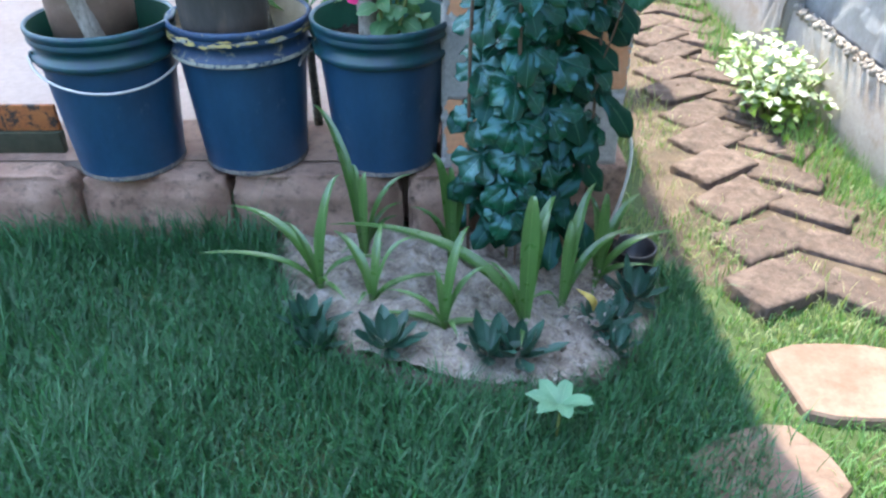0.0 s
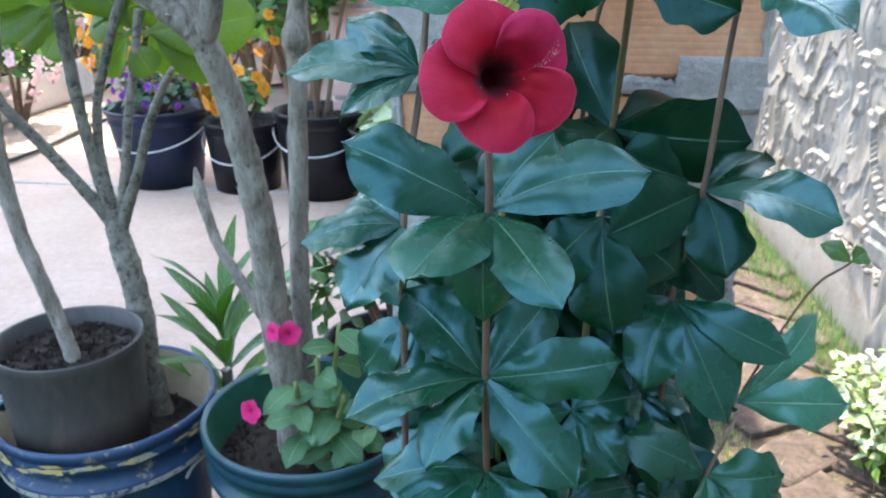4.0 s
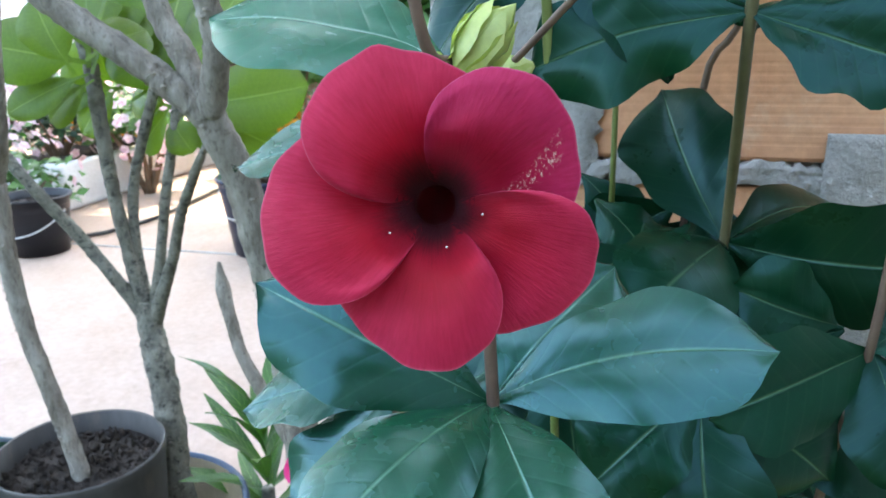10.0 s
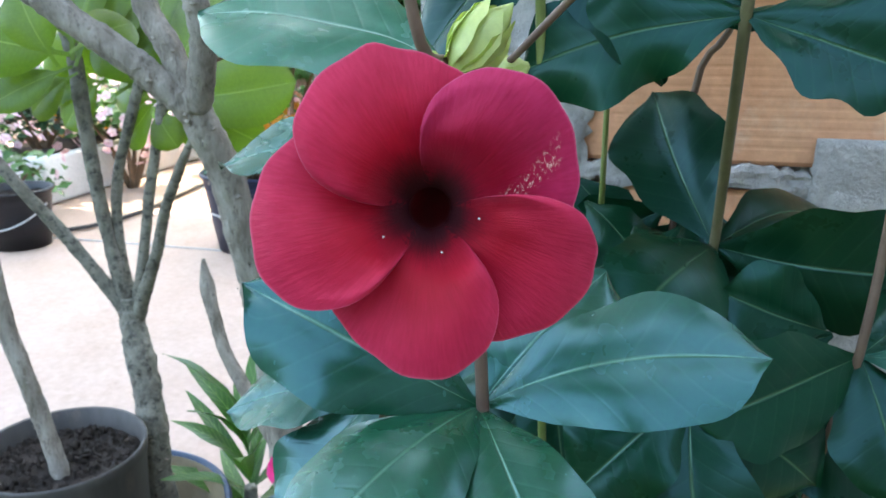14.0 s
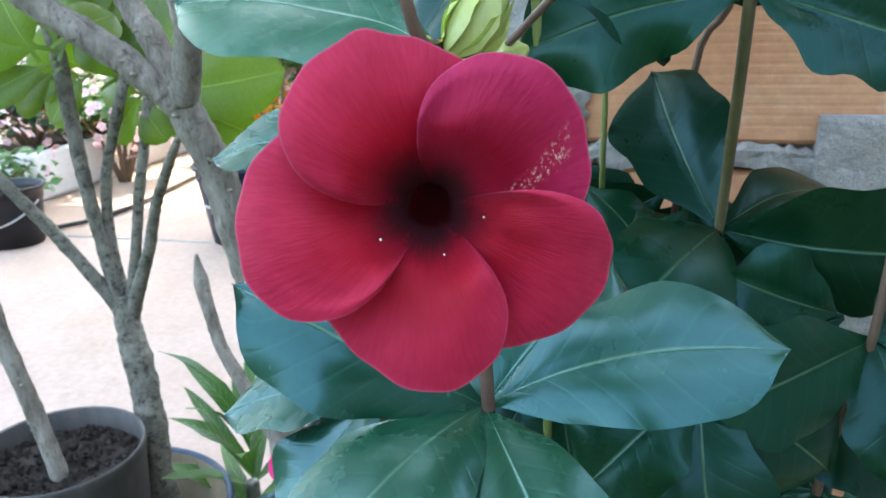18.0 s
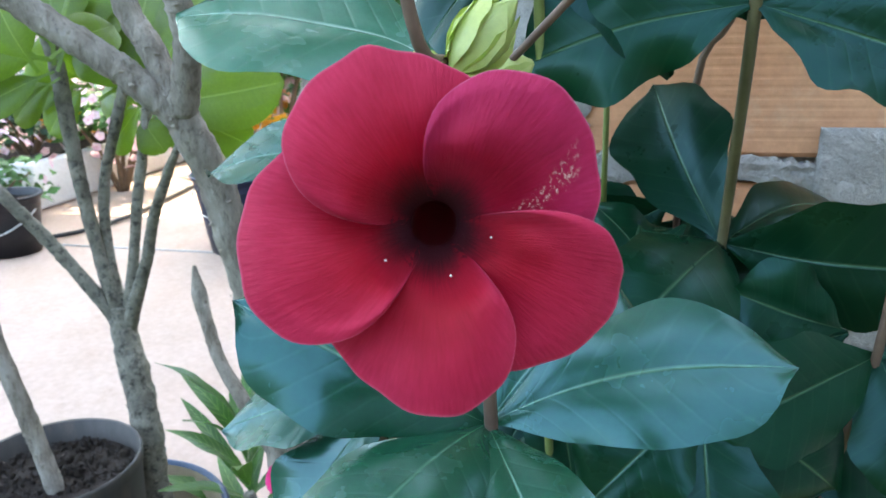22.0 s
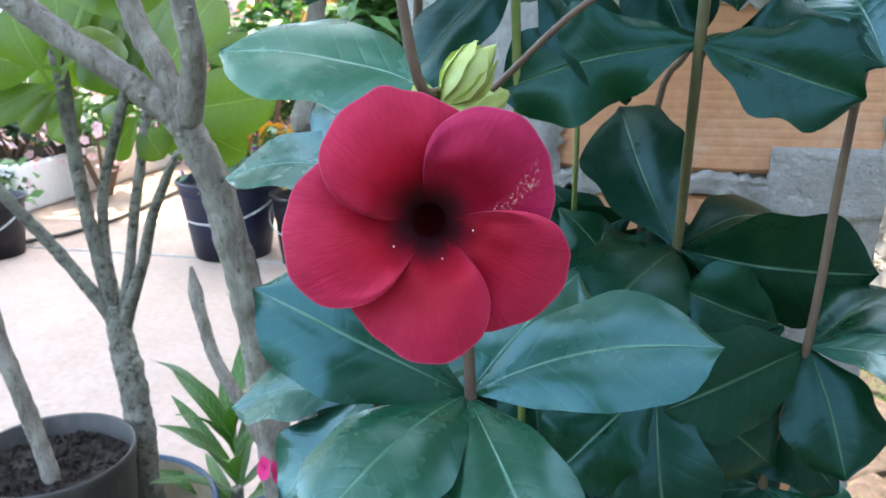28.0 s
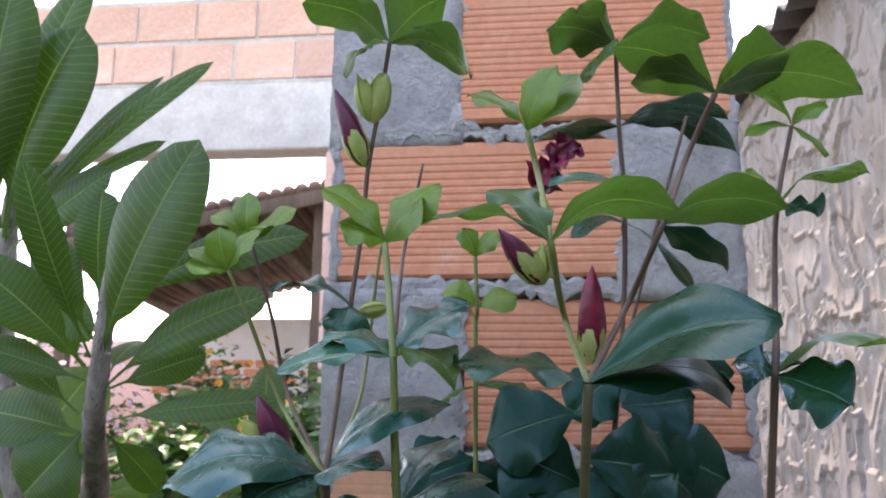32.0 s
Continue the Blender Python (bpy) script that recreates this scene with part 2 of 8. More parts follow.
def petal_material(name, inner, mid, rim, scratch=False):
    """A petal: dark towards the throat, crimson, paler and pinker at the rim, with fine lengthwise veins."""
    m, n, l, p = nodes_of(name)
    uv = n.new("ShaderNodeUVMap")
    sep = n.new("ShaderNodeSeparateXYZ")
    l.new(uv.outputs[0], sep.inputs[0])
    u, v = sep.outputs[0], sep.outputs[1]
    cloud = noise_of(n, l, 120.0, 4, 0.6)
    streak = noise_of(n, l, 9.0, 4, 0.6, stretch=(0.6, 7.0, 1.0), coords="UV")
    uu = math_node(n, l, "ADD", u, math_node(n, l, "MULTIPLY", math_node(n, l, "SUBTRACT", streak, 0.5), 0.25))
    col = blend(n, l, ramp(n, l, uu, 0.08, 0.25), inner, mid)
    col = blend(n, l, ramp(n, l, uu, 0.38, 1.05), col, rim)
    col = blend(n, l, ramp(n, l, streak, 0.35, 0.7), blend(n, l, 1.0, col, (0.89, 0.76, 0.82), "MULTIPLY"), col)
    blot = noise_of(n, l, 260.0, 5, 0.7)
    flush = noise_of(n, l, 42.0, 3, 0.55)
    col = blend(n, l, ramp(n, l, flush, 0.36, 0.64), blend(n, l, 1.0, col, (0.84, 0.62, 0.74), "MULTIPLY"), col)
    col = blend(n, l, ramp(n, l, cloud, 0.3, 0.72), blend(n, l, 1.0, col, (0.90, 0.78, 0.86), "MULTIPLY"), col)
    col = blend(n, l, ramp(n, l, blot, 0.35, 0.7), blend(n, l, 1.0, col, (0.94, 0.88, 0.91), "MULTIPLY"), col)
    across = math_node(n, l, "ABSOLUTE", math_node(n, l, "SUBTRACT", math_node(n, l, "MULTIPLY", v, 2.0), 1.0))
    rimline = math_node(n, l, "MULTIPLY", ramp(n, l, math_node(n, l, "MAXIMUM", across, u), 0.982, 1.0), ramp(n, l, u, 0.35, 0.6))
    col = blend(n, l, math_node(n, l, "MULTIPLY", rimline, 0.26), col, (0.70, 0.24, 0.34))
    if scratch:
        sc = noise_of(n, l, 34.0, 6, 0.75, stretch=(1.0, 1.0, 1.0), coords="UV")
        du = math_node(n, l, "ABSOLUTE", math_node(n, l, "SUBTRACT", v, math_node(n, l, "ADD", math_node(n, l, "MULTIPLY", u, 0.33), 0.098)))
        dv = math_node(n, l, "ABSOLUTE", math_node(n, l, "SUBTRACT", u, 0.62))
        spot = math_node(n, l, "MULTIPLY", ramp(n, l, du, 0.065, 0.02), ramp(n, l, dv, 0.28, 0.18))
        col = blend(n, l, math_node(n, l, "MULTIPLY", spot, ramp(n, l, sc, 0.54, 0.59), True), col, (0.62, 0.42, 0.34))
    l.new(col, p.inputs["Base Color"])
    p.inputs["Roughness"].default_value, p.inputs["Specular IOR Level"].default_value = 0.6, 0.15
    p.inputs["Sheen Weight"].default_value = 0.10
    p.inputs["Sheen Tint"].default_value = (1.0, 0.55, 0.7, 1)
    bump(n, l, p, math_node(n, l, "ADD", math_node(n, l, "MULTIPLY", streak, 0.7), math_node(n, l, "MULTIPLY", cloud, 0.6)), 0.36, 0.0012)
    tr = n.new("ShaderNodeBsdfTranslucent")
    l.new(col, tr.inputs[0])
    mx = n.new("ShaderNodeMixShader")
    mx.inputs[0].default_value = 0.28
    l.new(p.outputs[0], mx.inputs[1])
    l.new(tr.outputs[0], mx.inputs[2])
    l.new(mx.outputs[0], n["Material Output"].inputs[0])
    return m


# first colour: maroon throat pigment, deepened for shade inside the funnel
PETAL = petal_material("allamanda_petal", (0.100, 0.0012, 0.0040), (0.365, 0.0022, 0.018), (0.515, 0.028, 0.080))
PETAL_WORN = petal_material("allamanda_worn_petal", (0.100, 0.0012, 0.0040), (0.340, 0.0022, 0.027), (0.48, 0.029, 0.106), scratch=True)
THROAT = sheet_material("flower_throat", (0.085, 0.0018, 0.0045), 0.12)
BUDRED = surface("bud_petal", (0.20, 0.004, 0.020), (0.38, 0.016, 0.055), (0.07, 0.003, 0.02), big=40, fine=220, rough=0.35, relief=0.3, depth=0.001)
BUDDARK = surface("dark_bud_petal", (0.055, 0.0025, 0.020), (0.15, 0.006, 0.034), big=40, fine=220, rough=0.35, relief=0.3, depth=0.001)
CALYX = leaf_material("calyx", (0.32, 0.42, 0.08), (0.58, 0.60, 0.24), (0.55, 0.58, 0.26), rough=0.45, veins=0.0, glow=0.25, vein_amount=0.0)
SCAR = surface("leaf_scar_bark", (0.20, 0.165, 0.125), (0.36, 0.31, 0.25), big=40, fine=200, rough=0.8, relief=0.4, depth=0.001)
OLIVESTEM = surface("olive_stem", (0.085, 0.075, 0.035), (0.15, 0.13, 0.065), big=20, fine=150, rough=0.55, relief=0.3, depth=0.001)
VINESTEM = surface("vine_stem", (0.10, 0.055, 0.045), (0.17, 0.11, 0.07), big=20, fine=150, rough=0.6, relief=0.3, depth=0.001)
GREENSTEM = surface("green_stem", (0.14, 0.20, 0.05), (0.24, 0.26, 0.09), big=20, fine=150, rough=0.55, relief=0.2, depth=0.001)
BARK = surface("grey_bark", (0.17, 0.135, 0.10), (0.50, 0.44, 0.37), (0.075, 0.056, 0.038), big=60, fine=260, rough=0.85, relief=1.4, depth=0.006, stretch=(1.15, 1.15, 0.38), cut=(0.54, 0.70))
GREENBARK = surface("young_bark", (0.10, 0.090, 0.066), (0.32, 0.295, 0.235), (0.035, 0.032, 0.024), big=48, fine=200, rough=0.75, relief=1.2, depth=0.005, stretch=(0.8, 0.8, 0.8), cut=(0.50, 0.64))
BLUE = surface("blue_plastic", (0.006, 0.038, 0.086), (0.014, 0.064, 0.130), (0.11, 0.145, 0.18), big=7, fine=60, rough=0.45, spec=0.5, relief=0.25, depth=0.002, stretch=(1, 1, 0.6), cut=(0.61, 0.76))
TEAL = surface("teal_worn_plastic", (0.004, 0.042, 0.044), (0.009, 0.078, 0.080), (0.010, 0.035, 0.075), big=9, fine=90, rough=0.42, spec=0.5, relief=0.12, depth=0.001)
NAVY = surface("navy_worn_plastic", (0.014, 0.035, 0.085), (0.02, 0.06, 0.12), (0.36, 0.30, 0.18), big=10, fine=80, rough=0.5, relief=0.15, depth=0.001, cut=(0.56, 0.66))
GREENINSIDE = surface("green_plastic", (0.010, 0.07, 0.045), (0.02, 0.11, 0.06), big=8, fine=70, rough=0.5, relief=0.1, depth=0.001)
CREAM = surface("cream_plastic", (0.40, 0.31, 0.20), (0.52, 0.42, 0.29), (0.2, 0.15, 0.1), big=8, fine=70, rough=0.6, relief=0.15, depth=0.001, cut=(0.6, 0.8))
YELLOWPAINT = surface("yellow_paint", (0.55, 0.38, 0.10), (0.5, 0.42, 0.22), big=30, fine=120, rough=0.6, relief=0.2, depth=0.001)
CREAMPAINT = surface("cream_paint", (0.45, 0.42, 0.34), (0.30, 0.30, 0.26), (0.02, 0.05, 0.1), big=30, fine=120, rough=0.6, relief=0.2, depth=0.001, cut=(0.5, 0.6))
GREYPOT = surface("grey_plastic_pot", (0.042, 0.038, 0.036), (0.088, 0.078, 0.071), (0.16, 0.115, 0.082), big=11, fine=90, rough=0.6, relief=0.12, depth=0.001, stretch=(1, 1, 0.35), cut=(0.52, 0.78))
BROWNPOT = surface("brown_plastic_pot", (0.16, 0.096, 0.066), (0.25, 0.160, 0.118), (0.32, 0.23, 0.18), big=6, fine=80, rough=0.55, relief=0.12, depth=0.001, cut=(0.55, 0.8))
BLACKPOT = surface("black_plastic_pot", (0.003, 0.0035, 0.006), (0.009, 0.009, 0.013), (0.03, 0.03, 0.032), big=6, fine=60, rough=0.4, relief=0.1, depth=0.001, cut=(0.6, 0.8))
NAVYPOT = surface("navy_plastic_pot", (0.004, 0.009, 0.030), (0.009, 0.018, 0.050), big=6, fine=60, rough=0.45, relief=0.1, depth=0.001)
WIRE = surface("galvanised_wire", (0.42, 0.42, 0.40), (0.56, 0.56, 0.54), (0.3, 0.22, 0.14), big=40, fine=200, rough=0.4, metal=0.5, relief=0.1, depth=0.001, cut=(0.6, 0.8))
SOIL = surface("potting_soil", (0.014, 0.0085, 0.006), (0.036, 0.023, 0.016), (0.12, 0.080, 0.052), big=60, fine=130, rough=0.95, relief=1.0, depth=0.012, vary=0.0, cut=(0.60, 0.76))
BEDSOIL = surface("sandy_soil", (0.17, 0.125, 0.098), (0.54, 0.475, 0.42), (0.07, 0.048, 0.034), big=22, fine=120, rough=0.95, relief=1.0, depth=0.012, cut=(0.5, 0.7))
GROUND = surface("lawn_soil", (0.030, 0.060, 0.018), (0.055, 0.085, 0.028), (0.13, 0.105, 0.055), big=2.5, fine=40, rough=0.95, relief=0.8, depth=0.012, cut=(0.55, 0.75))
CONCRETE = surface("terrace_concrete", (0.42, 0.290, 0.225), (0.50, 0.370, 0.305), (0.34, 0.225, 0.17), big=1.6, fine=45, rough=0.85, relief=0.3, depth=0.003, cut=(0.55, 0.8))
KERB = surface("kerb_block", (0.23, 0.125, 0.088), (0.37, 0.238, 0.178), (0.06, 0.045, 0.032), big=9, fine=70, rough=0.9, relief=0.9, depth=0.008, vary=0.25, cut=(0.52, 0.7))
MORTAR = surface("grey_mortar", (0.40, 0.375, 0.345), (0.60, 0.565, 0.525), (0.25, 0.235, 0.22), big=45, fine=190, rough=0.95, relief=1.0, depth=0.010, cut=(0.58, 0.70))
NEARBRICK = surface("pale_clay_brick", (0.76, 0.33, 0.165), (0.80, 0.42, 0.24), (0.80, 0.52, 0.36), big=5, fine=80, rough=0.85, relief=0.25, depth=0.003, vary=0.15, cut=(0.55, 0.8))
BRICK = surface("hollow_clay_brick", (0.72, 0.25, 0.125), (0.78, 0.345, 0.20), (0.79, 0.46, 0.32), big=5, fine=80, rough=0.85, relief=0.3, depth=0.003, vary=0.2, cut=(0.55, 0.8))
# far bricks paled: washed-out haze is put into their colour
PALEBRICK = surface("far_clay_brick", (0.78, 0.46, 0.37), (0.83, 0.57, 0.49), (0.84, 0.68, 0.62), big=5, fine=60, rough=0.85, relief=0.3, depth=0.003, vary=0.25, cut=(0.5, 0.8))
STUCCO = surface("rough_cement_render", (0.25, 0.232, 0.220), (0.38, 0.362, 0.345), (0.31, 0.255, 0.205), big=3.0, fine=50, rough=0.95, relief=0.8, depth=0.010, stretch=(1, 1, 0.5))
SMOOTHWALL = surface("grey_cement_panel", (0.22, 0.235, 0.255), (0.30, 0.315, 0.335), (0.18, 0.18, 0.185), big=3.0, fine=40, rough=0.9, relief=0.4, depth=0.004)
FOOTING = surface("stained_footing", (0.34, 0.30, 0.275), (0.42, 0.385, 0.36), (0.24, 0.17, 0.125), big=4, fine=60, rough=0.9, relief=0.5, depth=0.005, cut=(0.5, 0.75))
# beam colour lightened too, for the same haze
BEAM = surface("concrete_beam", (0.64, 0.625, 0.61), (0.76, 0.745, 0.73), (0.50, 0.49, 0.48), big=3, fine=50, rough=0.9, relief=0.4, depth=0.004)
PATHBRICK = surface("path_brick", (0.095, 0.064, 0.053), (0.185, 0.135, 0.114), (0.040, 0.029, 0.023), big=9, fine=80, rough=0.9, relief=1.0, depth=0.012, vary=0.35)
SLAB = surface("sandstone_slab", (0.17, 0.115, 0.088), (0.24, 0.17, 0.135), (0.13, 0.082, 0.058), big=5, fine=70, rough=0.85, relief=0.5, depth=0.004, vary=0.2)
ROOFTILE = surface("dark_roof_sheet", (0.05, 0.045, 0.045), (0.11, 0.10, 0.10), big=5, fine=60, rough=0.85, relief=0.4, depth=0.004)
CLAYTILE = surface("clay_roof_tile", (0.10, 0.06, 0.045), (0.17, 0.09, 0.06), (0.12, 0.07, 0.05), big=6, fine=60, rough=0.85, relief=0.3, depth=0.003)
TIMBER = surface("weathered_timber", (0.09, 0.06, 0.045), (0.17, 0.12, 0.085), big=6, fine=60, rough=0.8, relief=0.5, depth=0.003, stretch=(1, 1, 0.2))
RUST = surface("rusty_sheet", (0.30, 0.085, 0.025), (0.42, 0.15, 0.04), (0.045, 0.03, 0.022), big=9, fine=80, rough=0.85, relief=0.4, depth=0.003, cut=(0.48, 0.56))
RUSTDARK = surface("mossy_sheet", (0.030, 0.036, 0.018), (0.07, 0.06, 0.035), (0.15, 0.07, 0.03), big=14, fine=80, rough=0.9, relief=0.5, depth=0.004, cut=(0.6, 0.7))
WHITEWASH = surface("white_wash", (0.70, 0.69, 0.66), (0.80, 0.79, 0.77), (0.55, 0.52, 0.48), big=4, fine=60, rough=0.85, relief=0.3, depth=0.003, cut=(0.6, 0.8))
BASIN = surface("pale_blue_plastic", (0.36, 0.48, 0.55), (0.45, 0.56, 0.62), big=4, fine=60, rough=0.45, relief=0.1, depth=0.001)
RUBBER = surface("black_rubber", (0.012, 0.012, 0.013), (0.03, 0.03, 0.03), big=20, fine=120, rough=0.6, relief=0.1, depth=0.001)
CORD = surface("white_cord", (0.55, 0.53, 0.48), (0.68, 0.66, 0.60), big=40, fine=200, rough=0.9, relief=0.4, depth=0.001)
PINK = petal_material("impatiens_petal", (0.45, 0.01, 0.10), (0.72, 0.03, 0.18), (0.80, 0.07, 0.26))
YELLOWF = petal_material("marigold_petal", (0.55, 0.25, 0.01), (0.75, 0.42, 0.03), (0.80, 0.50, 0.06))
PURPLEF = petal_material("violet_petal", (0.12, 0.02, 0.25), (0.22, 0.05, 0.42), (0.32, 0.12, 0.5))
REDF = petal_material("red_petal", (0.4, 0.01, 0.01), (0.6, 0.02, 0.03), (0.7, 0.06, 0.06))
WHITEF = petal_material("white_petal", (0.6, 0.5, 0.4), (0.78, 0.76, 0.7), (0.8, 0.78, 0.74))
DRYSTEM = surface("brown_twig", (0.12, 0.075, 0.045), (0.2, 0.13, 0.08), big=20, fine=120, rough=0.8, relief=0.4, depth=0.001)
SOUTHWALL = surface("plain_south_wall", (0.10, 0.12, 0.105), (0.15, 0.17, 0.15), (0.08, 0.085, 0.075), big=2, fine=40, rough=0.85, relief=0.3, depth=0.003)
# lighter copy of PLUMERIA: the backlight is put into the leaf colour
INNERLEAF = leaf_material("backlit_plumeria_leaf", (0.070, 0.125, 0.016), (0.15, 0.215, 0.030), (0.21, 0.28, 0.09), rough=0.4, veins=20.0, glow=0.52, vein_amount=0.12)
STRAW = leaf_material("straw", (0.16, 0.12, 0.085), (0.55, 0.48, 0.38), (0.4, 0.35, 0.26), rough=0.7, veins=0.0, glow=0.1, vein_amount=0.0, vary=0.9)
# real dirt, kept dark in colour to stand for shade in the joints
PATHDIRT = surface("path_dirt", (0.045, 0.032, 0.023), (0.14, 0.105, 0.075), (0.24, 0.19, 0.12), big=9, fine=60, rough=0.95, relief=1.0, depth=0.012, cut=(0.55, 0.7))
DUST = surface("dry_dust", (0.22, 0.17, 0.13), (0.05, 0.08, 0.13), (0.32, 0.27, 0.22), big=30, fine=120, rough=0.9, relief=0.3, depth=0.002, cut=(0.45, 0.6))


SHEET = sheet_material("milky_shade_sheet", (0.88, 0.92, 0.95), 0.62)

# ---- mesh tools ----
def mesh_of(name, bm, material, smooth=True):
    me = bpy.data.meshes.new(name)
    bm.to_mesh(me)
    bm.free()
    if smooth:
        me.polygons.foreach_set("use_smooth", [True] * len(me.polygons))
    me.materials.append(material)
    return me


def part(name, bm, material, parent=None, label="", smooth=True):
    ob = new(name, mesh_of(name, bm, material, smooth))
    ob.parent = parent
    return tagged(ob, label)


def thing(name, place, label, category, group="", kind=""):
    ob = new(name)
    ob.location = place
    ob.empty_display_size = 0.05
    return tagged(ob, label, category, group, kind)


def here(parent, p):
    """A world point in the frame of a thing that is only moved, not turned."""
    return Vector(p) - parent.location


def frame_along(d):
    d = Vector(d).normalized()
    side = d.cross(Vector((0, 0, 1)) if abs(d.z) < 0.95 else Vector((1, 0, 0))).normalized()
    return d, side, side.cross(d).normalized()


def spline(points, steps=6):
    """Catmull-Rom through the points, with their radii as a fourth number."""
    p = [Vector(q) for q in points]
    p = [2 * p[0] - p[1]] + p + [2 * p[-1] - p[-2]]
    out = []
    for i in range(1, len(p) - 2):
        for k in range(steps):
            t = k / steps
            out.append(0.5 * (2 * p[i] + (p[i + 1] - p[i - 1]) * t + (2 * p[i - 1] - 5 * p[i] + 4 * p[i + 1] - p[i + 2]) * t * t
                              + (3 * p[i] - p[i - 1] - 3 * p[i + 1] + p[i + 2]) * t ** 3))
    out.append(p[-2])
    return out


def tube(bm, points, sides=8, steps=6, rough=0.0, seed=0.0, cap=True, ringed=0.0):
    """A tapering tube through (x, y, z, radius) points."""
    pts = spline([Vector(q).to_4d() if len(q) == 3 else Vector(q) for q in points], steps) if len(points) > 2 else [Vector(q) for q in points]
    rings, side = [], None
    for i, q in enumerate(pts):
        a, b = pts[max(i - 1, 0)].to_3d(), pts[min(i + 1, len(pts) - 1)].to_3d()
        d = (b - a).normalized() if (b - a).length > 1e-9 else Vector((0, 0, 1))
        if side is None:
            side = frame_along(d)[1]
        side = (side - d * side.dot(d)).normalized()
        up = d.cross(side)
        ring = []
        for k in range(sides):
            an = 2 * math.pi * k / sides
            r = q[3] * (1 + ringed * (1.0 if i % 3 == 0 else -0.3))
            c = q.to_3d() + (side * math.cos(an) + up * math.sin(an)) * r
            if rough:
                c += (side * math.cos(an) + up * math.sin(an)) * r * rough * (noise.noise(c * (0.6 / max(r, 0.002)) + Vector((seed, 0, 0))) + 0.6 * noise.noise(c * (1.9 / max(r, 0.002)) + Vector((seed, 3, 0))))
            ring.append(bm.verts.new(c))
        rings.append(ring)
    for a, b in zip(rings, rings[1:]):
        for k in range(sides):
            bm.faces.new((a[k], a[(k + 1) % sides], b[(k + 1) % sides], b[k]))
    if cap:
        bm.faces.new(rings[0][::-1])
        bm.faces.new(rings[-1])
    return bm


def lathe(bm, profile, sides=40, centre=(0, 0, 0), lean=0.0):
    """A turned body through (radius, height) pairs."""
    rings = []
    for r, z in profile:
        rings.append([bm.verts.new((centre[0] + r * math.cos(2 * math.pi * k / sides) + lean * z, centre[1] + r * math.sin(2 * math.pi * k / sides), centre[2] + z)) for k in range(sides)])
    for a, b in zip(rings, rings[1:]):
        for k in range(sides):
            bm.faces.new((a[k], a[(k + 1) % sides], b[(k + 1) % sides], b[k]))
    return bm


def box(bm, x0, x1, y0, y1, z0, z1, bevel=0.0, jitter=0.0, rng=random):
    """A box with chamfered edges and slightly uneven corners."""
    vs = bmesh.ops.create_cube(bm, size=1.0)["verts"]
    for v in vs:
        v.co = Vector(((x0 + x1) / 2 + v.co.x * (x1 - x0), (y0 + y1) / 2 + v.co.y * (y1 - y0), (z0 + z1) / 2 + v.co.z * (z1 - z0)))
        if jitter:
            v.co += Vector([rng.uniform(-jitter, jitter) for _ in range(3)])
    if bevel:
        edges = list({e for v in vs for e in v.link_edges})
        bmesh.ops.bevel(bm, geom=edges, offset=bevel, segments=2, profile=0.6, affect="EDGES")
    return bm


# half-width of an allamanda leaf along its length: wedge base, broad outer half, short drawn-out point
OUTLINE_AT = (0.0, 0.06, 0.15, 0.28, 0.42, 0.55, 0.66, 0.76, 0.84, 0.90, 0.94, 0.97, 1.0)
OUTLINE = (0.05, 0.13, 0.36, 0.66, 0.88, 0.985, 1.0, 0.93, 0.77, 0.54, 0.31, 0.12, 0.01)


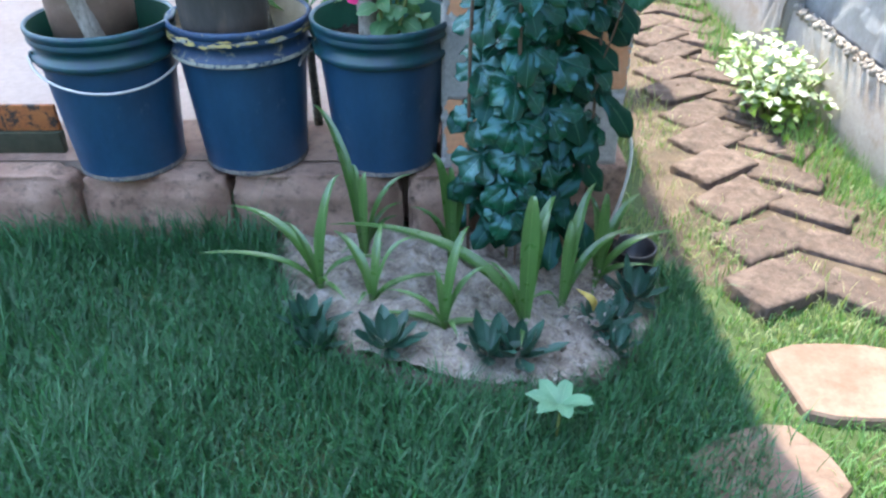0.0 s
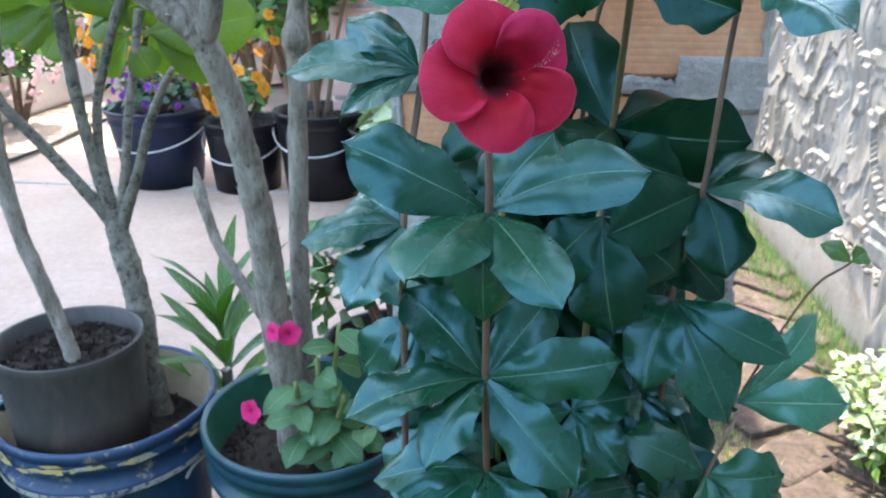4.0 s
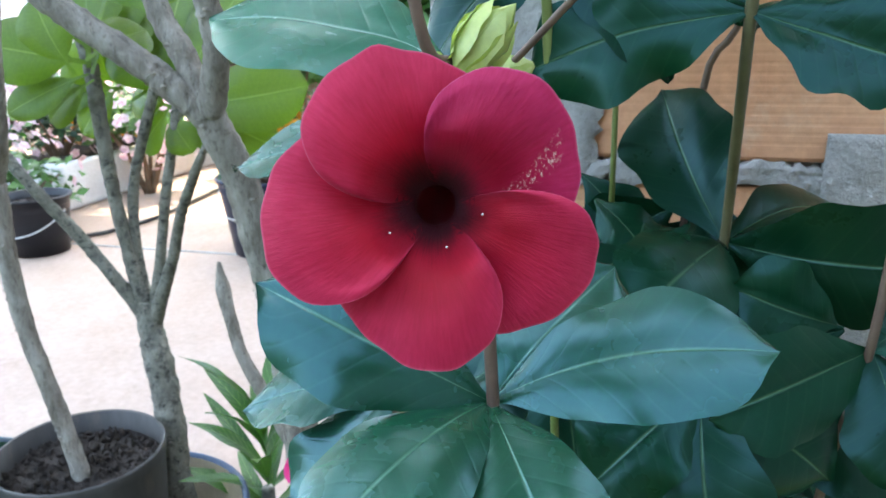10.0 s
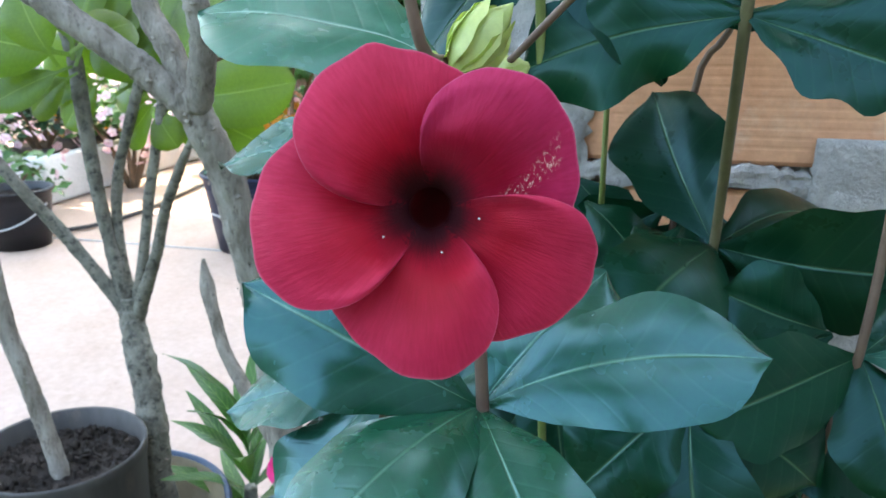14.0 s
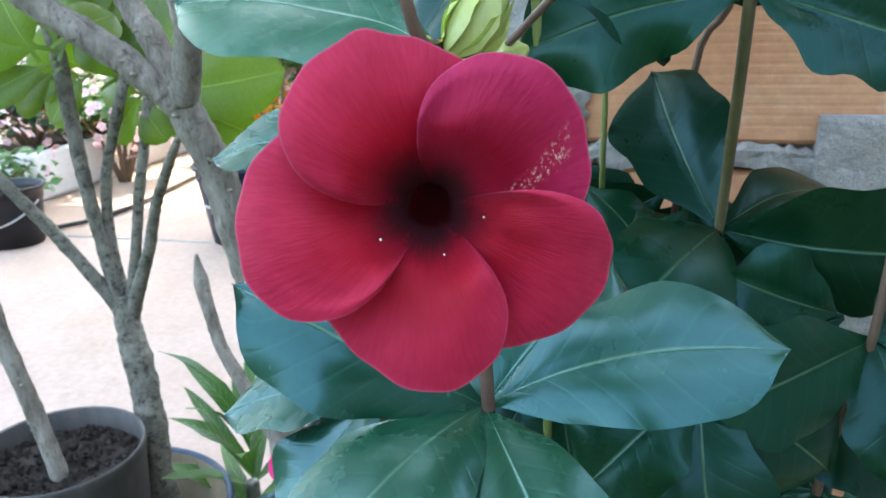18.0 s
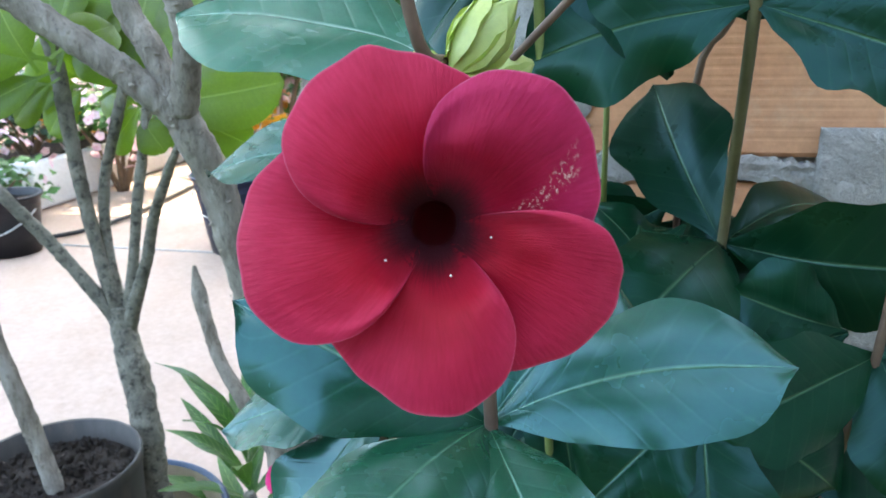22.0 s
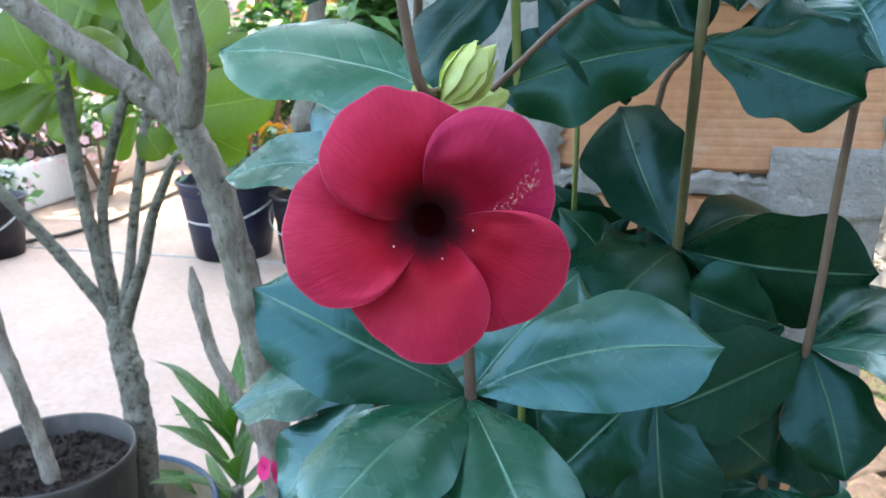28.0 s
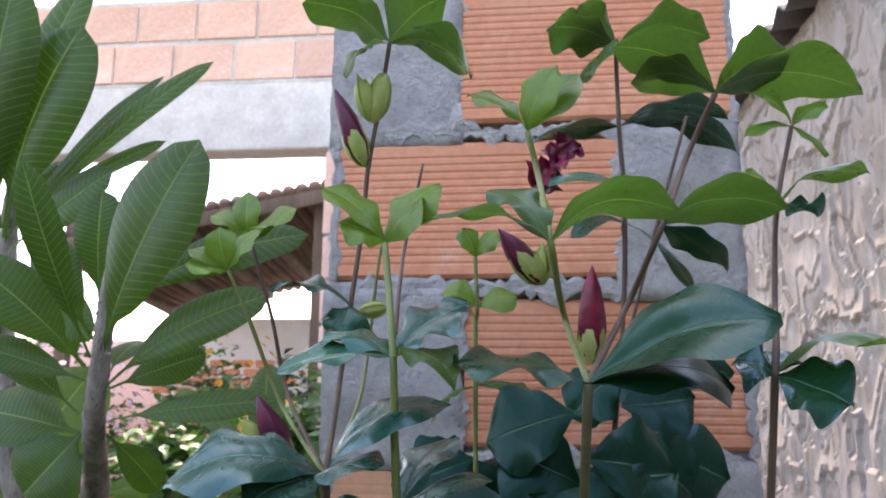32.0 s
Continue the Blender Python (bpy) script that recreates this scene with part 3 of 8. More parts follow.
def blade(bm, base, tip, width, hint=(0, -0.55, 0.83), arc=0.12, fold=0.18, wave=0.05, obovate=1.3, blunt=0.7, nu=10, nv=6, seed=0.0, twist=0.0, curl=0.0, stalk=0.0, pointed=False, sway=0.0):
    """One leaf from its base to its tip, arched, folded on the midrib, with a wavy margin; u and v run along and across it."""
    uvl = bm.loops.layers.uv.verify()
    base, tip = Vector(base), Vector(tip)
    a = tip - base
    length = a.length
    a.normalize()
    n = Vector(hint)
    n = (n - a * n.dot(a))
    n = n.normalized() if n.length > 1e-4 else frame_along(a)[2]
    s = a.cross(n)
    if twist:
        q = Matrix.Rotation(twist, 3, a)
        n, s = q @ n, q @ s
    rows = []
    for i in range(nu + 1):
        u = i / nu
        k = min(max((u - stalk) / (1 - stalk), 0.0), 1.0)
        w = math.sin(math.pi * k ** obovate) ** blunt if 0 < k < 1 else 0.0
        w = max(w, (0.07 if stalk else 0.03) if u < 0.5 else 0.012) * width * 0.5
        if pointed:
            w = float(np.interp(u, OUTLINE_AT, OUTLINE)) * width * 0.5
        c = base + a * (length * u) + n * (length * arc * 4 * u * (1 - u) - length * arc * 0.3 * u * u) + s * (length * sway * math.sin(math.pi * u))
        row = []
        for j in range(nv + 1):
            v = 2 * j / nv - 1
            lift = (fold * abs(v) - curl * v * v) * w + wave * width * abs(v) ** 1.6 * math.sin(seed * 7 + u * 14 + (2.1 if v > 0 else 0)) * min(1.0, 3 * u)
            ruffle = 1 + 1.1 * wave * math.sin(u * 17 + seed * 5 + (1.7 if v > 0 else 0)) * abs(v) ** 3
            if pointed:
                swell = noise.noise(Vector((u * 2.6 + seed * 3.1, v * 1.3 + seed, seed))) * min(1.0, 4 * u)
                lift = (fold * abs(v) - curl * v * v) * w + width * (0.55 * wave * swell + wave * abs(v) ** 2.2 * math.sin(seed * 7 + u * (9 + 6 * math.sin(seed * 11)) + (2.6 if v > 0 else 0)) * min(1.0, 3 * u))
            row.append((bm.verts.new(c + s * (v * w * ruffle) + n * lift), u, j / nv))
        rows.append(row)
    for p, q in zip(rows, rows[1:]):
        for j in range(nv):
            quad = (p[j], p[j + 1], q[j + 1], q[j])
            f = bm.faces.new([k[0] for k in quad])
            for loop, k in zip(f.loops, quad):
                loop[uvl].uv = (k[1], k[2])
    return bm


LEAF_RNG = random.Random(11)


def leaf(plant, base, tip, width, material, hint=None, **more):
    """A leaf as a part of its plant, between two points of the world."""
    r = LEAF_RNG
    b, t = here(plant, base), here(plant, tip)
    # blades tip towards the open sky over the terrace; those on the other side hang steeper
    h = hint or ((r.uniform(-0.15, 0.15), -0.62, 0.78) if base[2] > 1.42 else (r.uniform(-0.4, -0.1), -0.58, 0.78) if t.x < b.x - 0.01 else (r.uniform(0.0, 0.2), -0.86, 0.46))
    keys = dict(arc=r.uniform(0.04, 0.13), fold=r.uniform(0.20, 0.38), curl=r.uniform(0.15, 0.40), wave=r.uniform(0.035, 0.085), nu=22, nv=10, obovate=r.uniform(1.2, 1.5), blunt=0.68, seed=r.uniform(0, 9), twist=r.uniform(-0.15, 0.15), pointed=True, sway=r.uniform(-0.04, 0.04))
    if base[2] > 1.42:
        keys["arc"], keys["wave"], keys["curl"] = keys["arc"] * 1.4, keys["wave"] * 1.25, keys["curl"] * 1.1
    if material is FRESHLIT:
        keys["arc"] = r.uniform(0.13, 0.20)
    if base[2] < 0.9:
        keys["wave"], keys["arc"] = keys["wave"] * 1.7, keys["arc"] * 1.4
    keys.update(more)
    bm = blade(bmesh.new(), b, t, width, h, **keys)
    return part("leaf", bm, material, plant)


def whorl(plant, node, count, length, width, material, start=0.0, droop=0.5, lean=(0, 0), skip=()):
    """A ring of leaves round a stem's node; droop is the fall of the tips against their reach."""
    r = LEAF_RNG
    for k in range(count):
        if k in skip:
            continue
        an = start + 2 * math.pi * k / count + r.uniform(-0.25, 0.25)
        reach = length * r.uniform(0.8, 1.1)
        face = Vector((lean[0] + r.uniform(-0.25, 0.15), -0.72, 0.68)).normalized()
        e1 = Vector((1, 0, 0)) - face * face.x
        e1.normalize()
        e2 = face.cross(e1)
        d = (e1 * math.cos(an) + e2 * math.sin(an) - face * r.uniform(0.05, 0.3) - Vector((0, 0, 0.3 * droop))).normalized()
        leaf(plant, node, Vector(node) + d * reach, width * r.uniform(0.85, 1.12), material, hint=face + d * 0.2 + Vector((r.uniform(-0.2, 0.2), 0, r.uniform(-0.15, 0.2))))


def foliage(bm, centre, radii, count, size, rng, flat=0.5, shell=0.35, lower=-0.6):
    """Many small folded leaves in an uneven crown."""
    uvl = bm.loops.layers.uv.verify()
    c = Vector(centre)
    off = Vector((rng.uniform(0, 50), rng.uniform(0, 50), 0))
    for _ in range(count):
        while True:
            d = Vector((rng.gauss(0, 1), rng.gauss(0, 1), rng.gauss(0, 1))).normalized()
            if d.z > lower:
                break
        rad = (shell + (1 - shell) * rng.random()) * (0.75 + 0.55 * noise.noise(d * 2.2 + off))
        p = c + Vector((d.x * radii[0], d.y * radii[1], d.z * radii[2])) * rad
        an = rng.uniform(0, 6.283)
        a = Vector((math.cos(an), math.sin(an), rng.uniform(-0.6, 0.5))).normalized()
        n = (Vector((rng.gauss(0, 0.5), rng.gauss(0, 0.5), 1)) * flat + d * (1 - flat)).normalized()
        s = a.cross(n).normalized()
        n = s.cross(a)
        le, w = size * rng.uniform(0.6, 1.25), size * rng.uniform(0.25, 0.36)
        v0, v1, v2, v3, v4 = (bm.verts.new(q) for q in (p, p + a * le * 0.45 + s * w + n * w * 0.3, p + a * le - n * le * 0.12, p + a * le * 0.45 - s * w + n * w * 0.3, p + a * le * 0.5))
        for vs, uvs in (((v0, v1, v4), ((0, 0.5), (0.5, 1), (0.5, 0.5))), ((v1, v2, v4), ((0.5, 1), (1, 0.5), (0.5, 0.5))),
                        ((v2, v3, v4), ((1, 0.5), (0.5, 0), (0.5, 0.5))), ((v3, v0, v4), ((0.5, 0), (0, 0.5), (0.5, 0.5)))):
            f = bm.faces.new(vs)
            for loop, uv in zip(f.loops, uvs):
                loop[uvl].uv = uv
    return bm


def blossoms(bm, centre, radii, count, size, rng, up=0.3):
    """Small five-petalled flowers scattered on a crown."""
    uvl = bm.loops.layers.uv.verify()
    c = Vector(centre)
    for _ in range(count):
        d = Vector((rng.gauss(0, 1), rng.gauss(-0.4, 1), rng.gauss(up, 0.8))).normalized()
        p = c + Vector((d.x * radii[0], d.y * radii[1], d.z * radii[2])) * rng.uniform(0.85, 1.05)
        _, s, t = frame_along(d)
        for k in range(5):
            an = k * 1.2566 + rng.uniform(-0.1, 0.1)
            e = s * math.cos(an) + t * math.sin(an)
            g = s * math.cos(an + 1.57) + t * math.sin(an + 1.57)
            vs = [bm.verts.new(q) for q in (p, p + e * size * 0.35 + g * size * 0.26 + d * size * 0.1, p + e * size * 0.55 + d * size * 0.04, p + e * size * 0.35 - g * size * 0.26 + d * size * 0.1)]
            f = bm.faces.new(vs)
            for loop, uv in zip(f.loops, ((0, 0.5), (0.7, 1), (1, 0.5), (0.7, 0))):
                loop[uvl].uv = uv
    return bm


def clods(bm, centre, radius, count, rng, size=0.006):
    """Loose crumbs of soil and bark on a round surface."""
    for _ in range(count):
        an, r = rng.uniform(0, 6.283), radius * math.sqrt(rng.random())
        s = size * rng.uniform(0.4, 1.5)
        m = Matrix.Translation((centre[0] + r * math.cos(an), centre[1] + r * math.sin(an), centre[2] + s * 0.3)) @ Euler((rng.uniform(0, 3), rng.uniform(0, 3), rng.uniform(0, 3))).to_matrix().to_4x4() @ Matrix.Diagonal((s * rng.uniform(0.7, 1.9), s * rng.uniform(0.35, 0.8), s * rng.uniform(0.2, 0.6), 1))
        for v in bmesh.ops.create_icosphere(bm, subdivisions=1, radius=1.0, matrix=m)["verts"]:
            v.co += Vector((rng.uniform(-1, 1), rng.uniform(-1, 1), rng.uniform(-1, 1))) * s * 0.28
    return bm

# ---- the setting ----
TERRACE = 0.29          # height of the terrace floor
rng = random.Random(5)

def ground_z(x):
    """The lawn falls from the terrace side down to the path."""
    t = min(max((x + 0.15) / 0.9, 0.0), 1.0)
    return 0.125 - 0.125 * t * t * (3 - 2 * t)


# lawn soil, one sheet to the horizon, gently uneven near the beds
bm = bmesh.new()
xs = [-400, -60, -12, -5] + [-3 + 0.15 * i for i in range(42)] + [4.5, 12, 60, 400]
ys = [-400, -60, -12, -4] + [-1.5 + 0.15 * i for i in range(50)] + [8, 14, 60, 400]
grid = [[bm.verts.new((x, y, 0.012 * noise.noise(Vector((x * 2.1, y * 2.1, 0))) - 0.012 + ground_z(x))) for x in xs] for y in ys]
for a, b in zip(grid, grid[1:]):
    for i in range(len(xs) - 1):
        bm.faces.new((a[i], a[i + 1], b[i + 1], b[i]))
tagged(part("ground", bm, GROUND), "earth lawn ground with bare brown patches", "ground", kind="structure")

# terrace slab behind the row of kerb blocks
terrace = part("terrace_floor", box(bmesh.new(), -7.0, 0.43, 1.70, 9.0, -0.05, TERRACE - 0.004, 0.004), CONCRETE)
tagged(terrace, "pale pinkish concrete terrace floor, worn and dusty", "floor", kind="structure")


def worn_block(x0, x1, y0, y1, z0, z1):
    """A masonry block with broken, rounded edges and a pitted, bulging face."""
    bm = bmesh.new()
    bmesh.ops.create_cube(bm, size=1.0)
    bmesh.ops.subdivide_edges(bm, edges=bm.edges[:], cuts=13, use_grid_fill=True)
    c = Vector(((x0 + x1) / 2, (y0 + y1) / 2, (z0 + z1) / 2))
    e = Vector((x1 - x0, y1 - y0, z1 - z0))
    for v in bm.verts:
        q = v.co.copy()
        edge = sum(1 for k in range(3) if abs(q[k]) > 0.42)
        if edge > 1:
            q *= 0.985
        p = c + Vector((q.x * e.x, q.y * e.y, q.z * e.z))
        d = 0.010 * noise.noise(p * 14) + 0.006 * noise.noise(p * 38)
        p += Vector((0.4 * d, -0.010 if p.y < y0 + 0.01 and p.z < 0.17 else 0.0, -abs(d) * 0.6 if q.z > 0.45 else 0)) + Vector((0, d if q.y < -0.4 else 0, 0))
        if edge > 1:
            p -= Vector((q.x * 0.012, q.y * 0.03, q.z * 0.02)) * (1 + noise.noise(p * 30))
        v.co = p
    return bm


kerb = thing("kerb", (0, 1.64, 0), "row of pinkish rough kerb blocks along the terrace edge", "kerb", kind="structure")
for x0, x1 in ((-2.62, -2.2), (-2.19, -1.74), (-1.73, -1.30), (-1.29, -0.872), (-0.862, -0.512), (-0.500, -0.098), (-0.084, 0.062)):
    part("block", worn_block(x0, x1, -0.045 + rng.uniform(-0.006, 0.006), 0.058, -0.02, TERRACE + rng.uniform(0.0, 0.004)), KERB, kerb)
# trodden dirt along the terrace edge, under the buckets
bm = bmesh.new()
last = None
for i in range(60):
    x = -2.6 + 3.0 * i / 59
    row = [bm.verts.new((x, y + (0.03 * noise.noise(Vector((x * 6, y, 2))) if y > 1.72 else 0), TERRACE + h)) for y, h in ((1.69, 0.0012), (1.75, 0.002), (1.86, 0.002), (1.93, -0.003))]
    if last:
        for j in range(3):
            bm.faces.new((last[j], row[j], row[j + 1], last[j + 1]))
    last = row
tagged(part("terrace_edge", bm, KERB), "brown trodden dirt on the terrace edge", "floor", kind="structure")
# joints of the floor, lines in the concrete
seams = thing("floor_seam", (0, 3.9, TERRACE), "dark straight seam lines between floor panels", "floor seam", kind="structure")
part("seam", tube(bmesh.new(), [(-5.5, 0.0, -0.002, 0.006), (-2.0, 0.01, -0.002, 0.006), (0.3, 0.0, -0.002, 0.006)], 6), MORTAR, seams)
part("seam", tube(bmesh.new(), [(-5.5, 1.5, -0.002, 0.006), (-2.0, 1.52, -0.002, 0.006), (0.3, 1.5, -0.002, 0.006)], 6), MORTAR, seams)

# hollow-brick pillar with thick mortar
pillar = thing("pillar", (0.0, 1.665, 0), "unfinished orange hollow-brick pillar with thick grey mortar", "pillar", kind="structure")


def rough_slab(x0, x1, y0, y1, z0, z1, amp, step=0.02, seed=0.0):
    """A mortar body with a lumpy front and uneven edges."""
    bm = bmesh.new()
    nx, nz = max(2, int((x1 - x0) / step)), max(2, int((z1 - z0) / step))
    def row_at(y, lump):
        out = []
        for k in range(nz + 1):
            row = []
            for i in range(nx + 1):
                x, z = x0 + (x1 - x0) * i / nx, z0 + (z1 - z0) * k / nz
                q = Vector((x * 22 + seed, z * 22, seed))
                d = amp * (noise.noise(q) + 0.6 * noise.noise(q * 2.7)) if lump else 0
                ex = 0.35 * amp * noise.noise(q * 1.7 + Vector((9, 0, 0))) if i in (0, nx) else 0
                row.append(bm.verts.new((x + ex * 2, y + d, z)))
            out.append(row)
        return out
    f, b = row_at(y0, True), row_at(y1, False)
    for k in range(nz):
        for i in range(nx):
            bm.faces.new((f[k][i], f[k][i + 1], f[k + 1][i + 1], f[k + 1][i]))
            bm.faces.new((b[k][i + 1], b[k][i], b[k + 1][i], b[k + 1][i + 1]))
        bm.faces.new((f[k][0], f[k + 1][0], b[k + 1][0], b[k][0]))
        bm.faces.new((f[k][nx], b[k][nx], b[k + 1][nx], f[k + 1][nx]))
    for i in range(nx):
        bm.faces.new((f[0][i + 1], f[0][i], b[0][i], b[0][i + 1]))
        bm.faces.new((f[nz][i], f[nz][i + 1], b[nz][i + 1], b[nz][i]))
    return bm


part("mortar_core", rough_slab(0.125, 0.408, 0.004, 0.14, 0.0, 3.8, 0.004, 0.02, 3.0), MORTAR, pillar, "grey mortar core")
part("concrete_post", rough_slab(0.000, 0.124, 0.004, 0.14, 0.0, 3.8, 0.004, 0.02, 8.0), MORTAR, pillar, "grey rendered concrete post")


def ribbed_brick(length, height, depth, rib=0.0009):
    """A hollow clay brick on its side, with the fine raised ribs of its face."""
    bm = bmesh.new()
    ribs = 15
    prof = [(0.004, 0.0), (0.0, 0.004)]
    for k in range(ribs):
        z = 0.012 + (height - 0.024) * k / ribs
        w = (height - 0.024) / ribs
        prof += [(0.0, z + w * 0.12), (rib, z + w * 0.27), (rib, z + w * 0.45), (0.0, z + w * 0.62)]
    prof += [(0.0, height - 0.004), (0.004, height), (depth, height), (depth, 0.0)]
    a = [bm.verts.new((0, y, z)) for y, z in prof]
    b = [bm.verts.new((length, y, z)) for y, z in prof]
    for i in range(len(prof)):
        j = (i + 1) % len(prof)
        bm.faces.new((a[i], b[i], b[j], a[j]))
    bm.faces.new(a[::-1])
    bm.faces.new(b)
    bmesh.ops.recalc_face_normals(bm, faces=bm.faces)
    return bm


long_brick = mesh_of("brick", ribbed_brick(0.272, 0.143, 0.12), BRICK, False)
short_brick = mesh_of("brick", ribbed_brick(0.292, 0.143, 0.12), BRICK, False)
long_plain = mesh_of("brick", ribbed_brick(0.272, 0.143, 0.12, 0.00022), NEARBRICK, False)
short_plain = mesh_of("brick", ribbed_brick(0.292, 0.143, 0.12, 0.00022), NEARBRICK, False)
for k in range(23):
    z = 0.075 + 0.1635 * k - 0.09
    if z < 0.0:
        continue
    long_course = k % 2 == 1
    ob = new("brick", (long_brick if long_course else short_brick) if z > 1.4 else (long_plain if long_course else short_plain))
    ob.parent = pillar
    ob.location = ((0.137 if long_course else 0.004) + rng.uniform(-0.003, 0.003), -0.008 + rng.uniform(-0.003, 0.003), z + 0.0115)
    ob.rotation_euler = (0, rng.uniform(-0.006, 0.006), 0)
    if long_course:
        part("mortar_block", rough_slab(-0.004, 0.136, -0.010, 0.13, z - 0.012, z + 0.165, 0.004, 0.012, k * 4.3), MORTAR, pillar, "rough grey mortar filling")
    else:
        part("mortar_block", rough_slab(0.300, 0.411, -0.012, 0.13, z - 0.012, z + 0.165, 0.006, 0.012, k * 3.1), MORTAR, pillar, "rough grey mortar filling")


def smear(x0, x1, z, half, seed, upright=False):
    """Mortar squeezed out of a joint and dragged over the brick: ragged edges, thickest along its middle."""
    bm = bmesh.new()
    n = max(6, int((x1 - x0) / 0.006))
    rows = []
    for i in range(n + 1):
        s = x0 + (x1 - x0) * i / n
        up = half * (0.9 + 1.3 * noise.noise(Vector((s * 33, seed, 1))) + 0.8 * noise.noise(Vector((s * 130, seed, 2))))
        dn = half * (0.9 + 1.3 * noise.noise(Vector((s * 33, seed, 5))) + 0.8 * noise.noise(Vector((s * 130, seed, 6))))
        row = []
        for j, f in enumerate((-1, -0.94, -0.5, 0, 0.5, 0.94, 1)):
            w = z + (f * up if f > 0 else f * dn)
            d = (0.002, -0.0085, -0.0100, -0.0096, -0.0102, -0.0085, 0.002)[j] + (0.0022 * noise.noise(Vector((s * 90, w * 90, seed))) if 0 < j < 6 else 0)
            row.append(bm.verts.new((w, d, s) if upright else (s, d, w)))
        rows.append(row)
    for a, b in zip(rows, rows[1:]):
        for j in range(6):
            bm.faces.new((a[j], a[j + 1], b[j + 1], b[j]))
    bm.faces.new(rows[0])
    bm.faces.new(rows[-1][::-1])
    bmesh.ops.recalc_face_normals(bm, faces=bm.faces)
    return bm


for k in range(2, 22):
    z = 0.075 + 0.1635 * k - 0.09
    part("mortar_joint", smear(0.0, 0.409, z + 0.0015, 0.012, k * 1.7), MORTAR, pillar, "ragged squeezed mortar", False)
    part("mortar_joint", smear(z + 0.004, z + 0.160, 0.133 if k % 2 else 0.005, 0.010 if k % 2 else 0.006, k * 2.3, True), MORTAR, pillar, "ragged squeezed mortar", False)
    part("mortar_joint", smear(z + 0.004, z + 0.160, 0.300 if k % 2 == 0 else 0.409, 0.012 if k % 2 == 0 else 0.006, k * 2.9, True), MORTAR, pillar, "ragged squeezed mortar", False)
part("mortar_patch", rough_slab(0.318, 0.411, -0.0125, 0.02, 1.105, 1.165, 0.003, 0.006, 12.0), MORTAR, pillar, "rough grey mortar smeared over the brick")
part("footing", rough_slab(0.02, 0.44, -0.028, 0.15, 0.0, 0.30, 0.012, 0.02, 31.0), KERB, pillar, "stained concrete footing")

# unseen translucent sheet, added to shade the lawn and soften the terrace light
tagged(part("added_shade_sheet", box(bmesh.new(), -6.0, 0.14, 1.75, 6.00, 3.80, 3.803), SHEET), "unseen pale translucent sheet added to shade the lawn and terrace", "roof", kind="structure")

# beam with two brick courses at the far side of the terrace
far_wall = thing("wall_north", (0, 4.1, 0), "concrete lintel beam with pale orange brick courses above", "wall", kind="structure")
part("beam", box(bmesh.new(), -6.0, 0.30, 0.0, 0.15, 2.60, 2.915, 0.012), BEAM, far_wall, "grey concrete lintel beam")
plain = mesh_of("brick", box(bmesh.new(), 0, 0.276, -0.004, 0.14, 0, 0.182, 0.006), PALEBRICK, False)
part("joint", box(bmesh.new(), -6.0, 0.30, 0.006, 0.13, 2.915, 3.345), BEAM, far_wall, "grey mortar joints", False)
for c in range(2):
    for k in range(22):
        ob = new("brick", plain)
        ob.parent = far_wall
        ob.location = (-6.0 + 0.1 * (c % 2) + 0.288 * k, rng.uniform(-0.003, 0.003), 2.935 + 0.205 * c)
post_n = thing("column", (-0.66, 4.1, 0), "brick column under the lintel with mortar patches", "column", kind="structure")
part("core", box(bmesh.new(), 0.004, 0.29, 0.004, 0.16, TERRACE, 2.6), MORTAR, post_n, "grey mortar core", False)
for k in range(12):
    part("brick", box(bmesh.new(), -0.004, 0.15 + 0.12 * (k % 2), -0.008, 0.15, TERRACE + 0.192 * k, TERRACE + 0.176 + 0.192 * k, 0.006, 0.002, rng), PALEBRICK, post_n, smooth=False)

# boundary wall along the path: footing, posts, smooth panel, rough rendered panels
side_wall = thing("wall_east", (1.37, 0, 0), "grey boundary wall, rough cement render over a stained footing", "wall", kind="structure")


def rendered_panel(y0, y1, z0, z1, amp, sy, sz, seed):
    """Thick trowelled render: lumps drawn out downwards."""
    bm = bmesh.new()
    ny, nz = int((y1 - y0) / 0.013), int((z1 - z0) / 0.018)
    rows = []
    for k in range(nz + 1):
        z = z0 + (z1 - z0) * k / nz
        row = []
        for i in range(ny + 1):
            y = y0 + (y1 - y0) * i / ny
            warp = 0.05 * noise.noise(Vector((y * 3, z * 2, seed)))
            q = Vector(((y + warp) * sy, z * sz, seed))
            s1 = 2.4 * noise.noise(Vector(((y + warp) * sy * 0.22, z * sz * 0.55, seed + 3))) + 0.12 * noise.noise(q * 2)
            s2 = 2.2 * noise.noise(Vector(((y + warp) * sy * 0.5, z * sz * 1.1, seed + 8)))
            h = 0.85 * (s1 - math.floor(s1)) + 0.45 * (s2 - math.floor(s2)) + 0.22 * noise.noise(q * 2.2) + 0.3 * noise.noise(Vector((y * 1.2, z * 0.8, seed + 4)))
            row.append(bm.verts.new((-amp * h, y, z)))
        rows.append(row)
    for a, b in zip(rows, rows[1:]):
        for i in range(ny):
            bm.faces.new((a[i + 1], a[i], b[i], b[i + 1]))
    return bm


part("render", rendered_panel(3.10, 7.6, 0.30, 3.05, 0.020, 13.0, 5.0, 2.0), STUCCO, side_wall, "rough dragged cement render", False)
part("render", rendered_panel(-3.0, 2.95, 0.30, 3.05, 0.010, 2.5, 2.0, 7.0), SMOOTHWALL, side_wall, "smoother grey cement panel")
part("core", box(bmesh.new(), 0.0, 0.16, -3.0, 7.6, 0.0, 3.05), SMOOTHWALL, side_wall, smooth=False)
